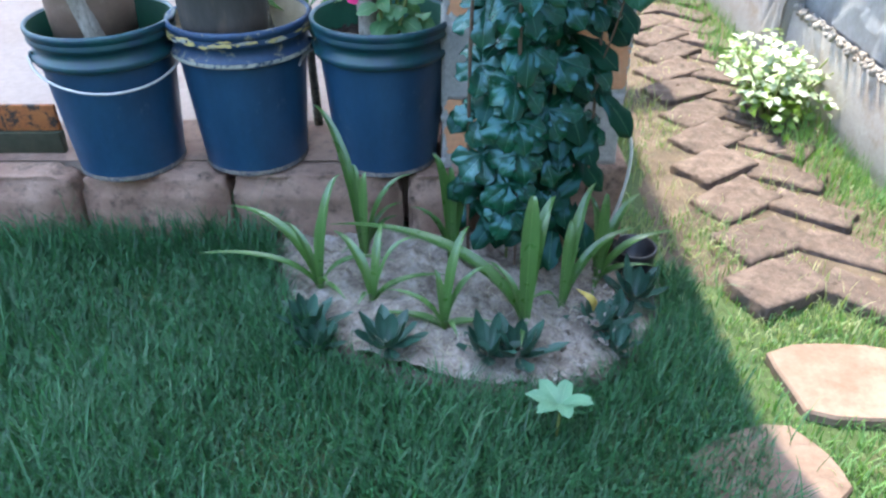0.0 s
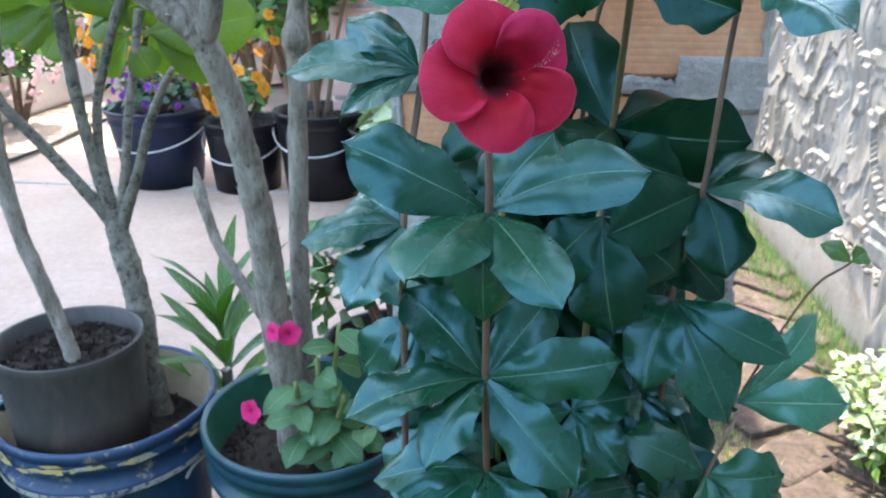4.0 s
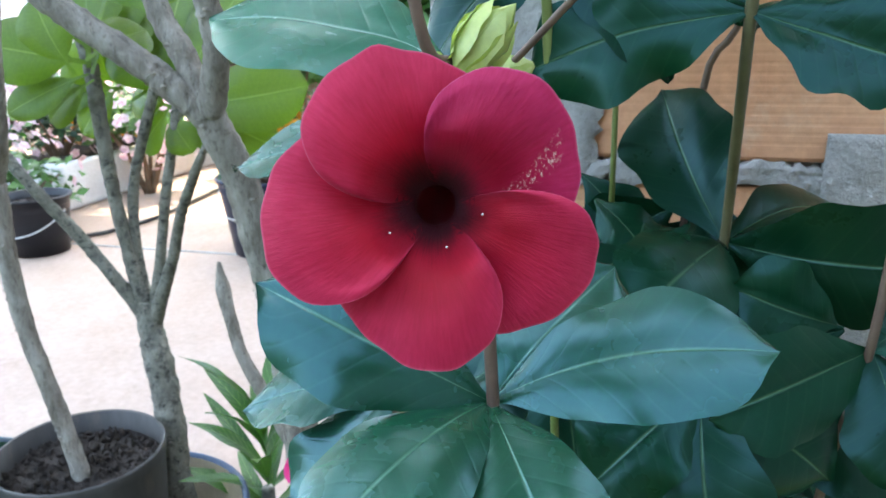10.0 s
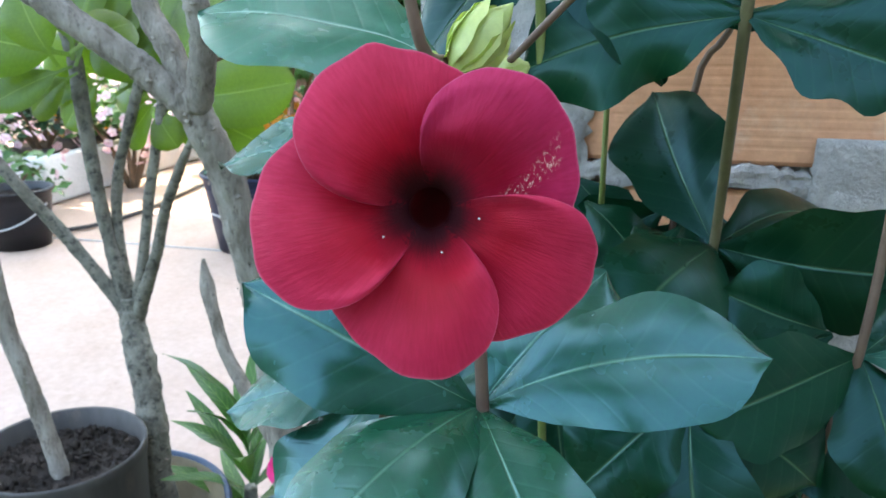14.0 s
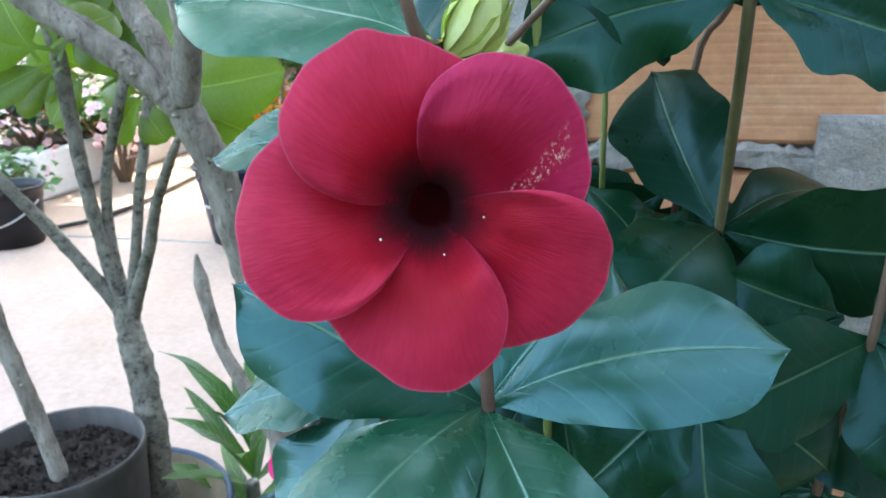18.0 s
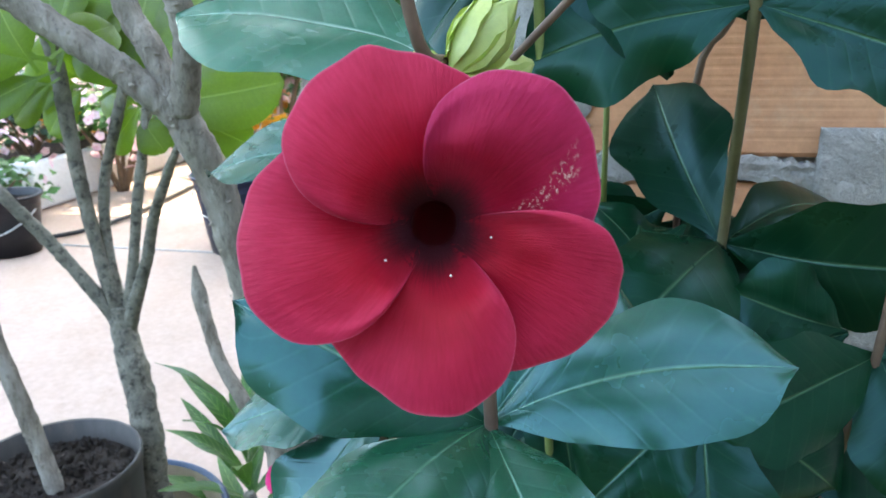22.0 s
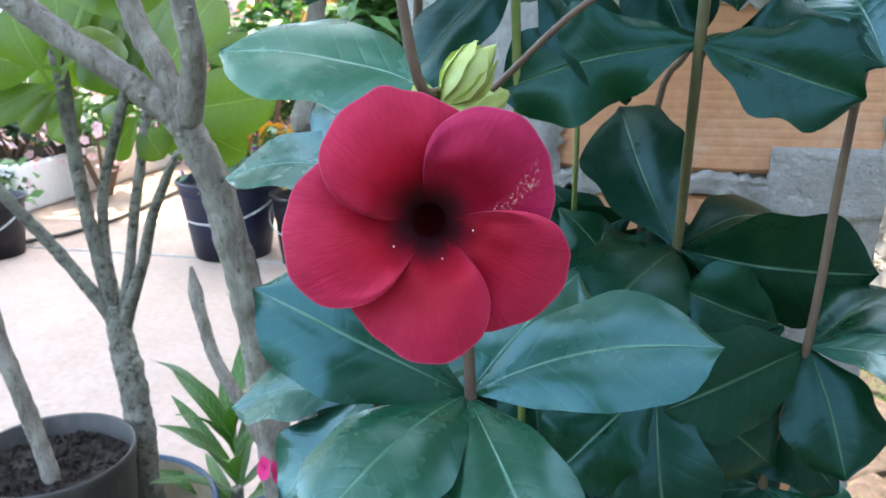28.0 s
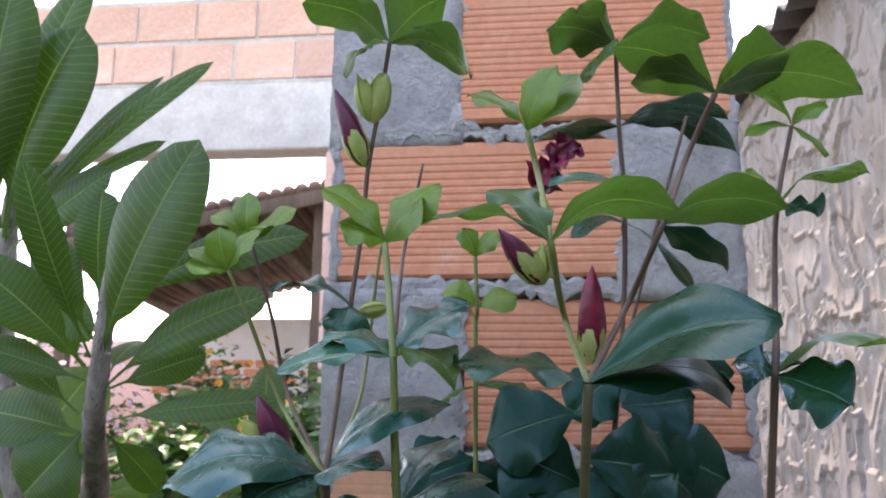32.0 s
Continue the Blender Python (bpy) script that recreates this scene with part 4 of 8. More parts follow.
for y in (3.03, 5.6):
    part("post", rendered_panel(y - 0.085, y + 0.085, 0.0, 3.05, 0.012, 20, 3, y), STUCCO, side_wall).location = (-0.075, 0, 0)
    part("post_core", box(bmesh.new(), -0.072, 0.0, y - 0.085, y + 0.085, 0.0, 3.05, 0.004), STUCCO, side_wall)
part("footing", box(bmesh.new(), -0.045, 0.0, -3.0, 7.6, -0.05, 0.285, 0.008), FOOTING, side_wall, "stained cement footing")
bm = bmesh.new()
for k in range(1500):
    y = -1.5 + 9.0 * k / 1500 + rng.uniform(-0.01, 0.01)
    s = rng.uniform(0.005, 0.014)
    m = Matrix.Translation((-0.035 + rng.uniform(-0.02, 0.014), y, 0.288 + rng.uniform(-0.012, 0.012) + 0.008 * noise.noise(Vector((y * 8, 0, 0))))) @ Euler((rng.uniform(0, 3), rng.uniform(0, 3), 0)).to_matrix().to_4x4() @ Matrix.Diagonal((s, s * 1.2, s * 0.7, 1))
    bmesh.ops.create_icosphere(bm, subdivisions=1, radius=1.0, matrix=m)
tagged(part("mortar_squeeze", bm, STUCCO, side_wall, "rough ledge of squeezed mortar"), kind="stuff")
# corrugated sheet roof edge on the wall
bm = bmesh.new()
ca, cb = [], []
for k in range(180):
    y = 3.3 + 4.2 * k / 179
    dz = 0.028 * math.sin(y * 2 * math.pi / 0.177)
    ca.append((bm.verts.new((-0.13, y, 3.06 + dz)), bm.verts.new((-0.13, y, 3.075 + dz))))
    cb.append((bm.verts.new((0.9, y, 3.22 + dz)), bm.verts.new((0.9, y, 3.235 + dz))))
for k in range(179):
    bm.faces.new((ca[k][0], ca[k + 1][0], cb[k + 1][0], cb[k][0]))
    bm.faces.new((ca[k][1], cb[k][1], cb[k + 1][1], ca[k + 1][1]))
    bm.faces.new((ca[k][0], ca[k][1], ca[k + 1][1], ca[k + 1][0]))
sheet = part("roof_sheet", bm, ROOFTILE)
sheet.location = (1.37, 0, 0)
tagged(sheet, "dark corrugated roof sheet lying on the boundary wall", "roof sheet", kind="structure")

# unseen plain wall behind the lawn, added to block sky and darken leaf reflections
south_wall = part("wall_south", box(box(bmesh.new(), -9.0, -2.2, -3.4, -3.2, 0.0, 2.3, 0.02), -2.2, 1.37, -3.42, -3.18, 0.0, 2.9, 0.02), SOUTHWALL)
tagged(south_wall, "unseen plain green-grey wall, added to close the lawn and shape reflections", "wall", kind="structure")
tagged(part("wall_west", box(bmesh.new(), -7.4, -7.2, -9.0, 10.0, 0.0, 2.4, 0.02), WHITEWASH), "plain whitewashed garden wall", "wall", kind="structure")
tagged(part("wall_far", box(bmesh.new(), -7.2, 1.37, 10.0, 10.2, 0.0, 2.2, 0.02), PALEBRICK), "far orange brick garden wall", "wall", kind="structure")

# ---- buckets and pots at the terrace edge ----
def bucket(place, name, label, body, rim, inside, soil_z, handle=0.0, turn=0.0, rim_r=0.158, base_r=0.121, high=0.352, paint=False):
    """A 20 litre pail: tapered body, two raised collars, rolled rim, wire handle, soil."""
    b = thing(name, place, label, "bucket", "blue buckets on the kerb")
    def rad(z):
        return base_r + (rim_r - 0.008 - base_r) * z / high
    part("body", lathe(bmesh.new(), [(0.0, 0.004), (base_r - 0.012, 0.004), (base_r - 0.004, 0.0), (base_r + 0.001, 0.006), (base_r, 0.014)] + [(rad(z), z) for z in (0.05, 0.12, 0.18, 0.225, high - 0.080)], 48), body, b)
    part("dusty_foot", lathe(bmesh.new(), [(base_r + 0.0015, 0.004), (base_r + 0.0022, 0.008), (base_r + 0.0018, 0.015)], 48), DUST, b, "pale dusty foot edge")
    part("rim", lathe(bmesh.new(), [(rad(high - 0.082), high - 0.082), (rim_r - 0.004, high - 0.078), (rim_r - 0.001, high - 0.070), (rim_r - 0.003, high - 0.062), (rad(high - 0.058), high - 0.058),
                                     (rad(high - 0.04), high - 0.036), (rim_r - 0.002, high - 0.033), (rim_r, high - 0.027), (rim_r - 0.002, high - 0.021), (rim_r - 0.003, high - 0.017), (rim_r + 0.0005, high - 0.014), (rim_r + 0.002, high - 0.006), (rim_r, high), (rim_r - 0.004, high + 0.001), (rim_r - 0.008, high - 0.004)], 48), rim, b, "raised ribbed rim")
    part("inside", lathe(bmesh.new(), [(rim_r - 0.008, high - 0.004), (rad(high - 0.06) - 0.006, high - 0.06), (rad(0.15) - 0.005, 0.15)], 48), inside, b)
    sr = rad(soil_z) - 0.004
    bm = lathe(bmesh.new(), [(sr, soil_z), (sr * 0.8, soil_z + 0.004), (sr * 0.5, soil_z + 0.010), (sr * 0.2, soil_z + 0.006), (0.0005, soil_z + 0.008)], 40)
    for v in bm.verts:
        v.co.z += 0.006 * noise.noise(v.co * 45 + Vector(place) * 7)
    part("soil", bm, SOIL, b, "dark crumbly potting soil")
    tagged(part("mulch", clods(bmesh.new(), (0, 0, soil_z + 0.004), sr * 0.97, 620, random.Random(int(place[0] * 100)), 0.0050), SOIL, b), kind="stuff")
    if handle:
        bm = bmesh.new()
        pts = []
        for k in range(13):
            a = math.pi * k / 12
            pts.append(((rim_r + 0.004) * math.cos(a), -(rim_r + 0.010) * math.sin(a) * 1.0, high - 0.068 - handle * math.sin(a), 0.0032))
        part("handle", tube(bm, pts, 8, 3), WIRE, b, "white worn wire handle").rotation_euler.z = radians(turn)
    for sx in (-1, 1):
        bm = lathe(bmesh.new(), [(0.0, 0.0), (0.014, 0.0), (0.013, 0.006), (0.006, 0.009), (0.0, 0.009)], 12)
        bmesh.ops.rotate(bm, verts=bm.verts, cent=(0, 0, 0), matrix=Matrix.Rotation(sx * math.pi / 2, 3, "Y"))
        bmesh.ops.translate(bm, verts=bm.verts, vec=(sx * (rim_r - 0.006), 0, high - 0.069))
        part("lug", bm, rim, b).rotation_euler.z = radians(turn)
    if paint:
        part("paint_band", lathe(bmesh.new(), [(rim_r + 0.0006, high - 0.074), (rim_r + 0.0012, high - 0.070), (rim_r + 0.0006, high - 0.065)], 48), CREAMPAINT, b, "flaking cream paint band")
        pr = random.Random(4)
        for k in range(44):
            a = pr.uniform(-2.7, 0.1)
            z = high - 0.022 + pr.gauss(0, 0.005)
            w = pr.uniform(0.02, 0.13)
            bm = bmesh.new()
            vs = [bm.verts.new(((rim_r + 0.0032) * math.cos(a + d), (rim_r + 0.0032) * math.sin(a + d), z + h)) for d, h in ((-w, -0.001), (-0.3 * w, -0.004 * pr.random() - 0.001), (w, -0.001), (w * 0.7, 0.004 * pr.random()), (0.1 * w, 0.0025), (-w * 0.6, 0.004 * pr.random()))]
            bm.faces.new(vs)
            part("paint_fleck", bm, YELLOWPAINT if k % 3 else CREAMPAINT, b)
    return b


def tapered_pot(parent_place, name, label, category, material, r_top, r_base, high, group="", soil=0.03, lip=0.006, lean=0.0, facets=40):
    p = thing(name, parent_place, label, category, group)
    part("body", lathe(bmesh.new(), [(0.0, 0.003), (r_base - 0.006, 0.003), (r_base, 0.0), (r_base + (r_top - r_base) * 0.5, high * 0.5), (r_top - 0.002, high - 0.02), (r_top + lip * 0.5, high - 0.016), (r_top + lip, high - 0.004), (r_top + lip * 0.6, high), (r_top - 0.003, high - 0.002), (r_top - 0.005, high - soil - 0.02)], facets, lean=lean), material, p)
    sr = r_top - 0.006
    bm = lathe(bmesh.new(), [(sr, high - soil), (sr * 0.7, high - soil + 0.006), (sr * 0.3, high - soil + 0.002), (0.0005, high - soil + 0.005)], 36, lean=lean)
    for v in bm.verts:
        v.co.z += 0.006 * noise.noise(v.co * 50 + Vector(parent_place) * 5)
    part("soil", bm, SOIL, p, "dark potting soil")
    tagged(part("mulch", clods(bmesh.new(), (lean * high, 0, high - soil + 0.004), sr * 0.95, 520, random.Random(int(parent_place[0] * 100) + 3), 0.0044), SOIL, p), kind="stuff")
    return p


bucket((-0.754, 1.700, TERRACE), "blue_bucket", "blue plastic bucket with teal rim holding a brown pot", BLUE, TEAL, GREENINSIDE, 0.27, handle=0.050, turn=26)
bucket((-0.456, 1.728, TERRACE), "blue_bucket", "blue plastic bucket with flaking yellow and cream paint on its rim", BLUE, NAVY, CREAM, 0.27, paint=True)
bucket((-0.137, 1.720, TERRACE), "blue_bucket", "blue plastic bucket with green-teal rim and impatiens", BLUE, TEAL, GREENINSIDE, 0.285, handle=0.0)
# short end of the third bucket's handle, hanging at its lug
wire = thing("wire_handle", (-0.297, 1.717, 0.560), "short bent white wire handle on the bucket's lug", "handle")
part("wire", tube(bmesh.new(), [(0.0, 0.0, 0.0, 0.004), (-0.012, -0.012, -0.004, 0.004), (-0.022, -0.03, -0.014, 0.0035), (-0.026, -0.04, -0.024, 0.003)], 8), WIRE, wire)
tapered_pot((-0.780, 1.725, 0.555), "brown_pot", "tall brown plastic nursery pot standing in a bucket", "pot", BROWNPOT, 0.098, 0.088, 0.24)
tapered_pot((-0.480, 1.696, 0.552), "grey_pot", "dark grey plastic nursery pot standing in a bucket", "pot", GREYPOT, 0.1005, 0.088, 0.203, lip=0.0006, facets=28)

# rusty sheet leaning flat at the terrace edge
rust = thing("rusty_sheet", (-1.02, 1.70, TERRACE), "rusty orange metal sheet with dark mossy lower half", "metal sheet")
part("upper_half", box(bmesh.new(), -0.42, 0.085, 0.03, 0.045, 0.058, 0.125, 0.003, 0.002, rng), RUST, rust, "flaking orange rust")
part("lower_half", box(bmesh.new(), -0.42, 0.088, 0.024, 0.047, 0.0, 0.058, 0.004, 0.003, rng), RUSTDARK, rust, "dark mossy edge")

# cord lying at the pillar's foot
cord = thing("cord", (0.42, 1.60, 0.0), "thin white cord hanging at the pillar's foot", "cord")
part("strand", tube(bmesh.new(), [(0.01, 0.035, 0.40, 0.004), (0.018, 0.02, 0.34, 0.004), (0.012, 0.01, 0.27, 0.004), (-0.005, 0.0, 0.20, 0.004), (-0.03, -0.01, 0.13, 0.004), (-0.06, -0.02, 0.09, 0.004)], 6), CORD, cord)

# ---- potted shrubs with grey trunks ----
def limbs(tree, rows, material, rough=0.13, sides=14):
    """Each row is one limb: (x, y, z, radius) points of the world."""
    for name, pts in rows:
        bm = tube(bmesh.new(), [(*here(tree, q[:3]), q[3] * 0.9) for q in pts], sides, 14, rough, seed=pts[0][0] * 9, ringed=0.022)
        part(name, bm, material, tree)


def scars(tree, points, count, seed, material):
    """Pale leaf scars, small raised warts along a limb."""
    sr = random.Random(seed)
    bm = bmesh.new()
    line = spline([Vector((*here(tree, q[:3]), q[3])) for q in points], 8)
    for _ in range(count):
        q = line[sr.randrange(len(line))]
        an = sr.uniform(3.14, 6.28)
        d = Vector((math.cos(an), math.sin(an), 0))
        m = Matrix.Translation(q.to_3d() + d * q[3] * 0.96) @ Matrix.Rotation(an, 4, "Z") @ Matrix.Diagonal((0.0009, min(0.0035, q[3] * 0.3), sr.uniform(0.001, 0.0022), 1))
        bmesh.ops.create_icosphere(bm, subdivisions=1, radius=1.0, matrix=m)
    tagged(part("leaf_scar", bm, material, tree), kind="stuff")


# stem in the brown pot
t0 = thing("desert_rose", (-0.735, 1.645, 0.56), "thick pale grey stem leaning out of a blue bucket", "shrub", "potted plumeria shrubs")
limbs(t0, [("trunk", [(-0.735, 1.645, 0.555, 0.024), (-0.765, 1.64, 0.68, 0.022), (-0.80, 1.635, 0.80, 0.02), (-0.86, 1.65, 1.0, 0.018), (-0.92, 1.68, 1.3, 0.015)])], BARK)

# slender trunk in the grey pot
t1 = thing("plumeria", (-0.475, 1.70, 0.72), "slender grey plumeria trunk in a grey pot", "shrub", "potted plumeria shrubs")
T1 = [(-0.464, 1.675, 0.705, 0.0125), (-0.466, 1.675, 0.740, 0.0120), (-0.474, 1.675, 0.780, 0.0116), (-0.491, 1.675, 0.852, 0.0114), (-0.508, 1.675, 0.920, 0.0116), (-0.516, 1.675, 1.00, 0.0122), (-0.518, 1.678, 1.09, 0.0135)]
limbs(t1, [("trunk", T1), ("branch", [(-0.524, 1.68, 1.085, 0.012), (-0.560, 1.69, 1.135, 0.011), (-0.62, 1.70, 1.20, 0.010), (-0.70, 1.71, 1.30, 0.009)]),
           ("branch", [(-0.522, 1.68, 1.085, 0.012), (-0.495, 1.67, 1.14, 0.011), (-0.475, 1.66, 1.22, 0.010), (-0.455, 1.66, 1.33, 0.009)])], BARK)
scars(t1, T1, 34, 3, SCAR)

# many-branched shrub behind it, in the painted bucket
t2 = thing("plumeria", (-0.40, 1.80, 0.56), "branching grey-green plumeria shrub in the painted bucket", "shrub", "potted plumeria shrubs")
T2 = [(-0.412, 1.80, 0.54, 0.024), (-0.424, 1.80, 0.655, 0.022), (-0.426, 1.805, 0.729, 0.021), (-0.442, 1.82, 0.804, 0.0205), (-0.462, 1.835, 0.861, 0.019), (-0.465, 1.84, 0.898, 0.014)]
limbs(t2, [("trunk", T2),
           ("branch", [(-0.466, 1.84, 0.872, 0.0138), (-0.497, 1.83, 0.925, 0.0099), (-0.539, 1.82, 0.988, 0.0095), (-0.579, 1.80, 1.054, 0.0086), (-0.624, 1.79, 1.123, 0.0077), (-0.67, 1.78, 1.21, 0.0077)]),
           ("branch", [(-0.466, 1.84, 0.875, 0.0138), (-0.482, 1.84, 0.954, 0.0099), (-0.494, 1.84, 1.046, 0.0099), (-0.500, 1.84, 1.140, 0.0108), (-0.502, 1.84, 1.203, 0.0103), (-0.508, 1.835, 1.25, 0.0086)]),
           ("branch", [(-0.466, 1.845, 0.875, 0.0120), (-0.478, 1.85, 0.959, 0.0082), (-0.478, 1.86, 1.049, 0.0077), (-0.451, 1.87, 1.141, 0.0077), (-0.428, 1.88, 1.21, 0.0069)]),
           ("branch", [(-0.460, 1.842, 0.866, 0.0120), (-0.442, 1.85, 0.961, 0.0077), (-0.432, 1.86, 1.036, 0.0077), (-0.416, 1.87, 1.116, 0.0073), (-0.404, 1.88, 1.19, 0.0069)]),
           ("branch", [(-0.460, 1.839, 0.862, 0.0120), (-0.415, 1.835, 0.960, 0.0086), (-0.391, 1.83, 1.023, 0.0077), (-0.358, 1.82, 1.080, 0.0069), (-0.332, 1.81, 1.117, 0.0043)])], GREENBARK, 0.15)
scars(t2, T2, 24, 5, SCAR)

# stout trunk in the third bucket, forking, with large leaves overhead
t3 = thing("plumeria", (-0.15, 1.70, 0.57), "stout forked grey plumeria with large leathery leaves", "shrub", "potted plumeria shrubs")
T3 = [(-0.163, 1.705, 0.55, 0.027), (-0.165, 1.70, 0.70, 0.025), (-0.172, 1.69, 0.80, 0.0235), (-0.174, 1.68, 0.905, 0.022), (-0.180, 1.66, 1.01, 0.020), (-0.190, 1.64, 1.108, 0.0185), (-0.203, 1.617, 1.175, 0.0165), (-0.206, 1.613, 1.20, 0.010)]
T3L = [(-0.204, 1.616, 1.175, 0.015), (-0.232, 1.605, 1.205, 0.0145), (-0.262, 1.60, 1.228, 0.014), (-0.317, 1.585, 1.270, 0.0135), (-0.36, 1.575, 1.31, 0.013), (-0.43, 1.57, 1.40, 0.012)]
T3U = [(-0.205, 1.616, 1.18, 0.0145), (-0.226, 1.618, 1.235, 0.0125), (-0.247, 1.62, 1.272, 0.012), (-0.285, 1.62, 1.404, 0.0115), (-0.318, 1.622, 1.505, 0.0125), (-0.335, 1.64, 1.58, 0.011), (-0.350, 1.65, 1.68, 0.010), (-0.352, 1.652, 1.77, 0.008)]
T3V = [(-0.200, 1.614, 1.18, 0.0145), (-0.180, 1.60, 1.235, 0.0125), (-0.180, 1.59, 1.28, 0.012), (-0.185, 1.586, 1.342, 0.0115), (-0.189, 1.583, 1.408, 0.0145), (-0.172, 1.55, 1.45, 0.011), (-0.150, 1.50, 1.495, 0.0095), (-0.141, 1.487, 1.54, 0.0085), (-0.139, 1.484, 1.578, 0.0075), (-0.137, 1.481, 1.612, 0.005)]
limbs(t3, [("trunk", T3), ("branch", T3L), ("branch", T3U), ("branch", T3V),
           ("branch", [(-0.172, 1.70, 0.73, 0.012), (-0.187, 1.70, 0.79, 0.0105), (-0.217, 1.705, 0.84, 0.0092), (-0.250, 1.71, 0.897, 0.0080), (-0.267, 1.718, 0.945, 0.0082), (-0.274, 1.724, 0.968, 0.0096), (-0.277, 1.726, 0.984, 0.0060), (-0.279, 1.728, 1.000, 0.0022)])], BARK, 0.14, 18)
for line, c in ((T3, 60), (T3L, 20), (T3U, 20), (T3V, 20)):
    scars(t3, line, c, c + len(line), SCAR)
t4 = thing("plumeria", (-0.14, 1.76, 0.57), "straight violet-grey plumeria stem beside the stout trunk", "shrub", "potted plumeria shrubs")
T4 = [(-0.15, 1.755, 0.56, 0.017), (-0.152, 1.745, 0.80, 0.0155), (-0.146, 1.75, 0.98, 0.0145), (-0.142, 1.76, 1.13, 0.014), (-0.142, 1.76, 1.165, 0.019), (-0.138, 1.765, 1.20, 0.0135), (-0.130, 1.77, 1.27, 0.011), (-0.12, 1.78, 1.33, 0.008)]
limbs(t4, [("trunk", T4)], BARK, 0.14)
scars(t4, T4, 24, 8, SCAR)


def crown(tree, rows, material=PLUMERIA):
    """Large leaves at a branch's end: base and tip of the world, and width."""
    for bx, by, bz, x, y, z, w in rows:
        leaf(tree, (bx, by, bz), (x, y, z), w, material, hint=(0.05, -0.85, 0.35), obovate=1.3, blunt=0.5, arc=0.06, fold=0.3, curl=0.35, wave=0.012, stalk=0.2, nu=18, pointed=False)
crown(t3, [(-0.143, 1.488, 1.536, -0.054, 1.443, 1.710, 0.082),
    (-0.139, 1.492, 1.519, -0.001, 1.472, 1.592, 0.042),
    (-0.156, 1.508, 1.584, 0.011, 1.533, 1.654, 0.045),
    (-0.134, 1.498, 1.494, 0.005, 1.478, 1.511, 0.026),
    (-0.140, 1.502, 1.519, -0.069, 1.524, 1.549, 0.034),
    (-0.157, 1.508, 1.584, -0.160, 1.498, 1.686, 0.042),
    (-0.150, 1.486, 1.544, -0.184, 1.423, 1.690, 0.030),
    (-0.154, 1.487, 1.536, -0.234, 1.442, 1.618, 0.050),
    (-0.149, 1.490, 1.523, -0.242, 1.464, 1.554, 0.032),
    (-0.163, 1.512, 1.559, -0.217, 1.509, 1.652, 0.040),
    (-0.159, 1.494, 1.498, -0.250, 1.503, 1.559, 0.030),
    (-0.164, 1.516, 1.488, -0.206, 1.502, 1.434, 0.075)])
crown(t3, [(-0.160, 1.518, 1.479, -0.281, 1.532, 1.502, 0.060),
    (-0.150, 1.518, 1.483, -0.114, 1.552, 1.434, 0.030),
    (-0.151, 1.519, 1.531, -0.149, 1.564, 1.563, 0.030)])
crown(t3, [(-0.334, 1.621, 1.672, -0.243, 1.570, 1.879, 0.105),
    (-0.338, 1.619, 1.682, -0.303, 1.546, 1.917, 0.085),
    (-0.355, 1.657, 1.686, -0.284, 1.638, 1.980, 0.060),
    (-0.318, 1.621, 1.682, -0.119, 1.608, 1.855, 0.030),
    (-0.331, 1.638, 1.692, -0.192, 1.650, 1.860, 0.022),
    (-0.308, 1.618, 1.702, -0.168, 1.619, 1.773, 0.022),
    (-0.329, 1.624, 1.658, -0.208, 1.592, 1.733, 0.050),
    (-0.347, 1.640, 1.671, -0.303, 1.667, 1.770, 0.040),
    (-0.348, 1.620, 1.667, -0.381, 1.593, 1.790, 0.070),
    (-0.324, 1.627, 1.648, -0.220, 1.602, 1.566, 0.042),
    (-0.339, 1.627, 1.638, -0.355, 1.624, 1.539, 0.050),
    (-0.355, 1.665, 1.644, -0.295, 1.709, 1.558, 0.030)])
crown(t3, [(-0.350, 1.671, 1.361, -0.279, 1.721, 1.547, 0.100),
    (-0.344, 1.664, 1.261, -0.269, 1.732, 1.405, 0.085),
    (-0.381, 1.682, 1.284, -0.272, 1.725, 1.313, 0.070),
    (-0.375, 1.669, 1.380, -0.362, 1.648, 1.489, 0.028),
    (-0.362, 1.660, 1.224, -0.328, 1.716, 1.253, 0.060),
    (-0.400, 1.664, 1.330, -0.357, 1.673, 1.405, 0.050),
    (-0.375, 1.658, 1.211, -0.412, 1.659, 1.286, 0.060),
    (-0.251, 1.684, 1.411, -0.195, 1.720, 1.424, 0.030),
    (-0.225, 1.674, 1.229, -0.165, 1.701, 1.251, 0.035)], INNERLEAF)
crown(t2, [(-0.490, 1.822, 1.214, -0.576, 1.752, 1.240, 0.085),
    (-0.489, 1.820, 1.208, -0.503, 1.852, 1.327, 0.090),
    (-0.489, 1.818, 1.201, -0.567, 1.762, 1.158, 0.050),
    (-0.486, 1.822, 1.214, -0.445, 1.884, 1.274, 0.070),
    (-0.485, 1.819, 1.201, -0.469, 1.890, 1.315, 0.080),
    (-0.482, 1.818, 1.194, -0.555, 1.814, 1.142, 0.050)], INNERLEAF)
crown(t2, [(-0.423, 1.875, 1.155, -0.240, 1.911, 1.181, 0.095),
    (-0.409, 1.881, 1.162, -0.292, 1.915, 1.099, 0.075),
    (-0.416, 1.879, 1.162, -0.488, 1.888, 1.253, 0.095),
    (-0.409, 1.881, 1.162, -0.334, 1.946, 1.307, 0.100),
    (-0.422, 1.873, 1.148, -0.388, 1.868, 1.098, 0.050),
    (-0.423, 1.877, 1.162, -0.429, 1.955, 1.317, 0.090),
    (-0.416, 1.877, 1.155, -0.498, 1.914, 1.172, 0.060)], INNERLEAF)
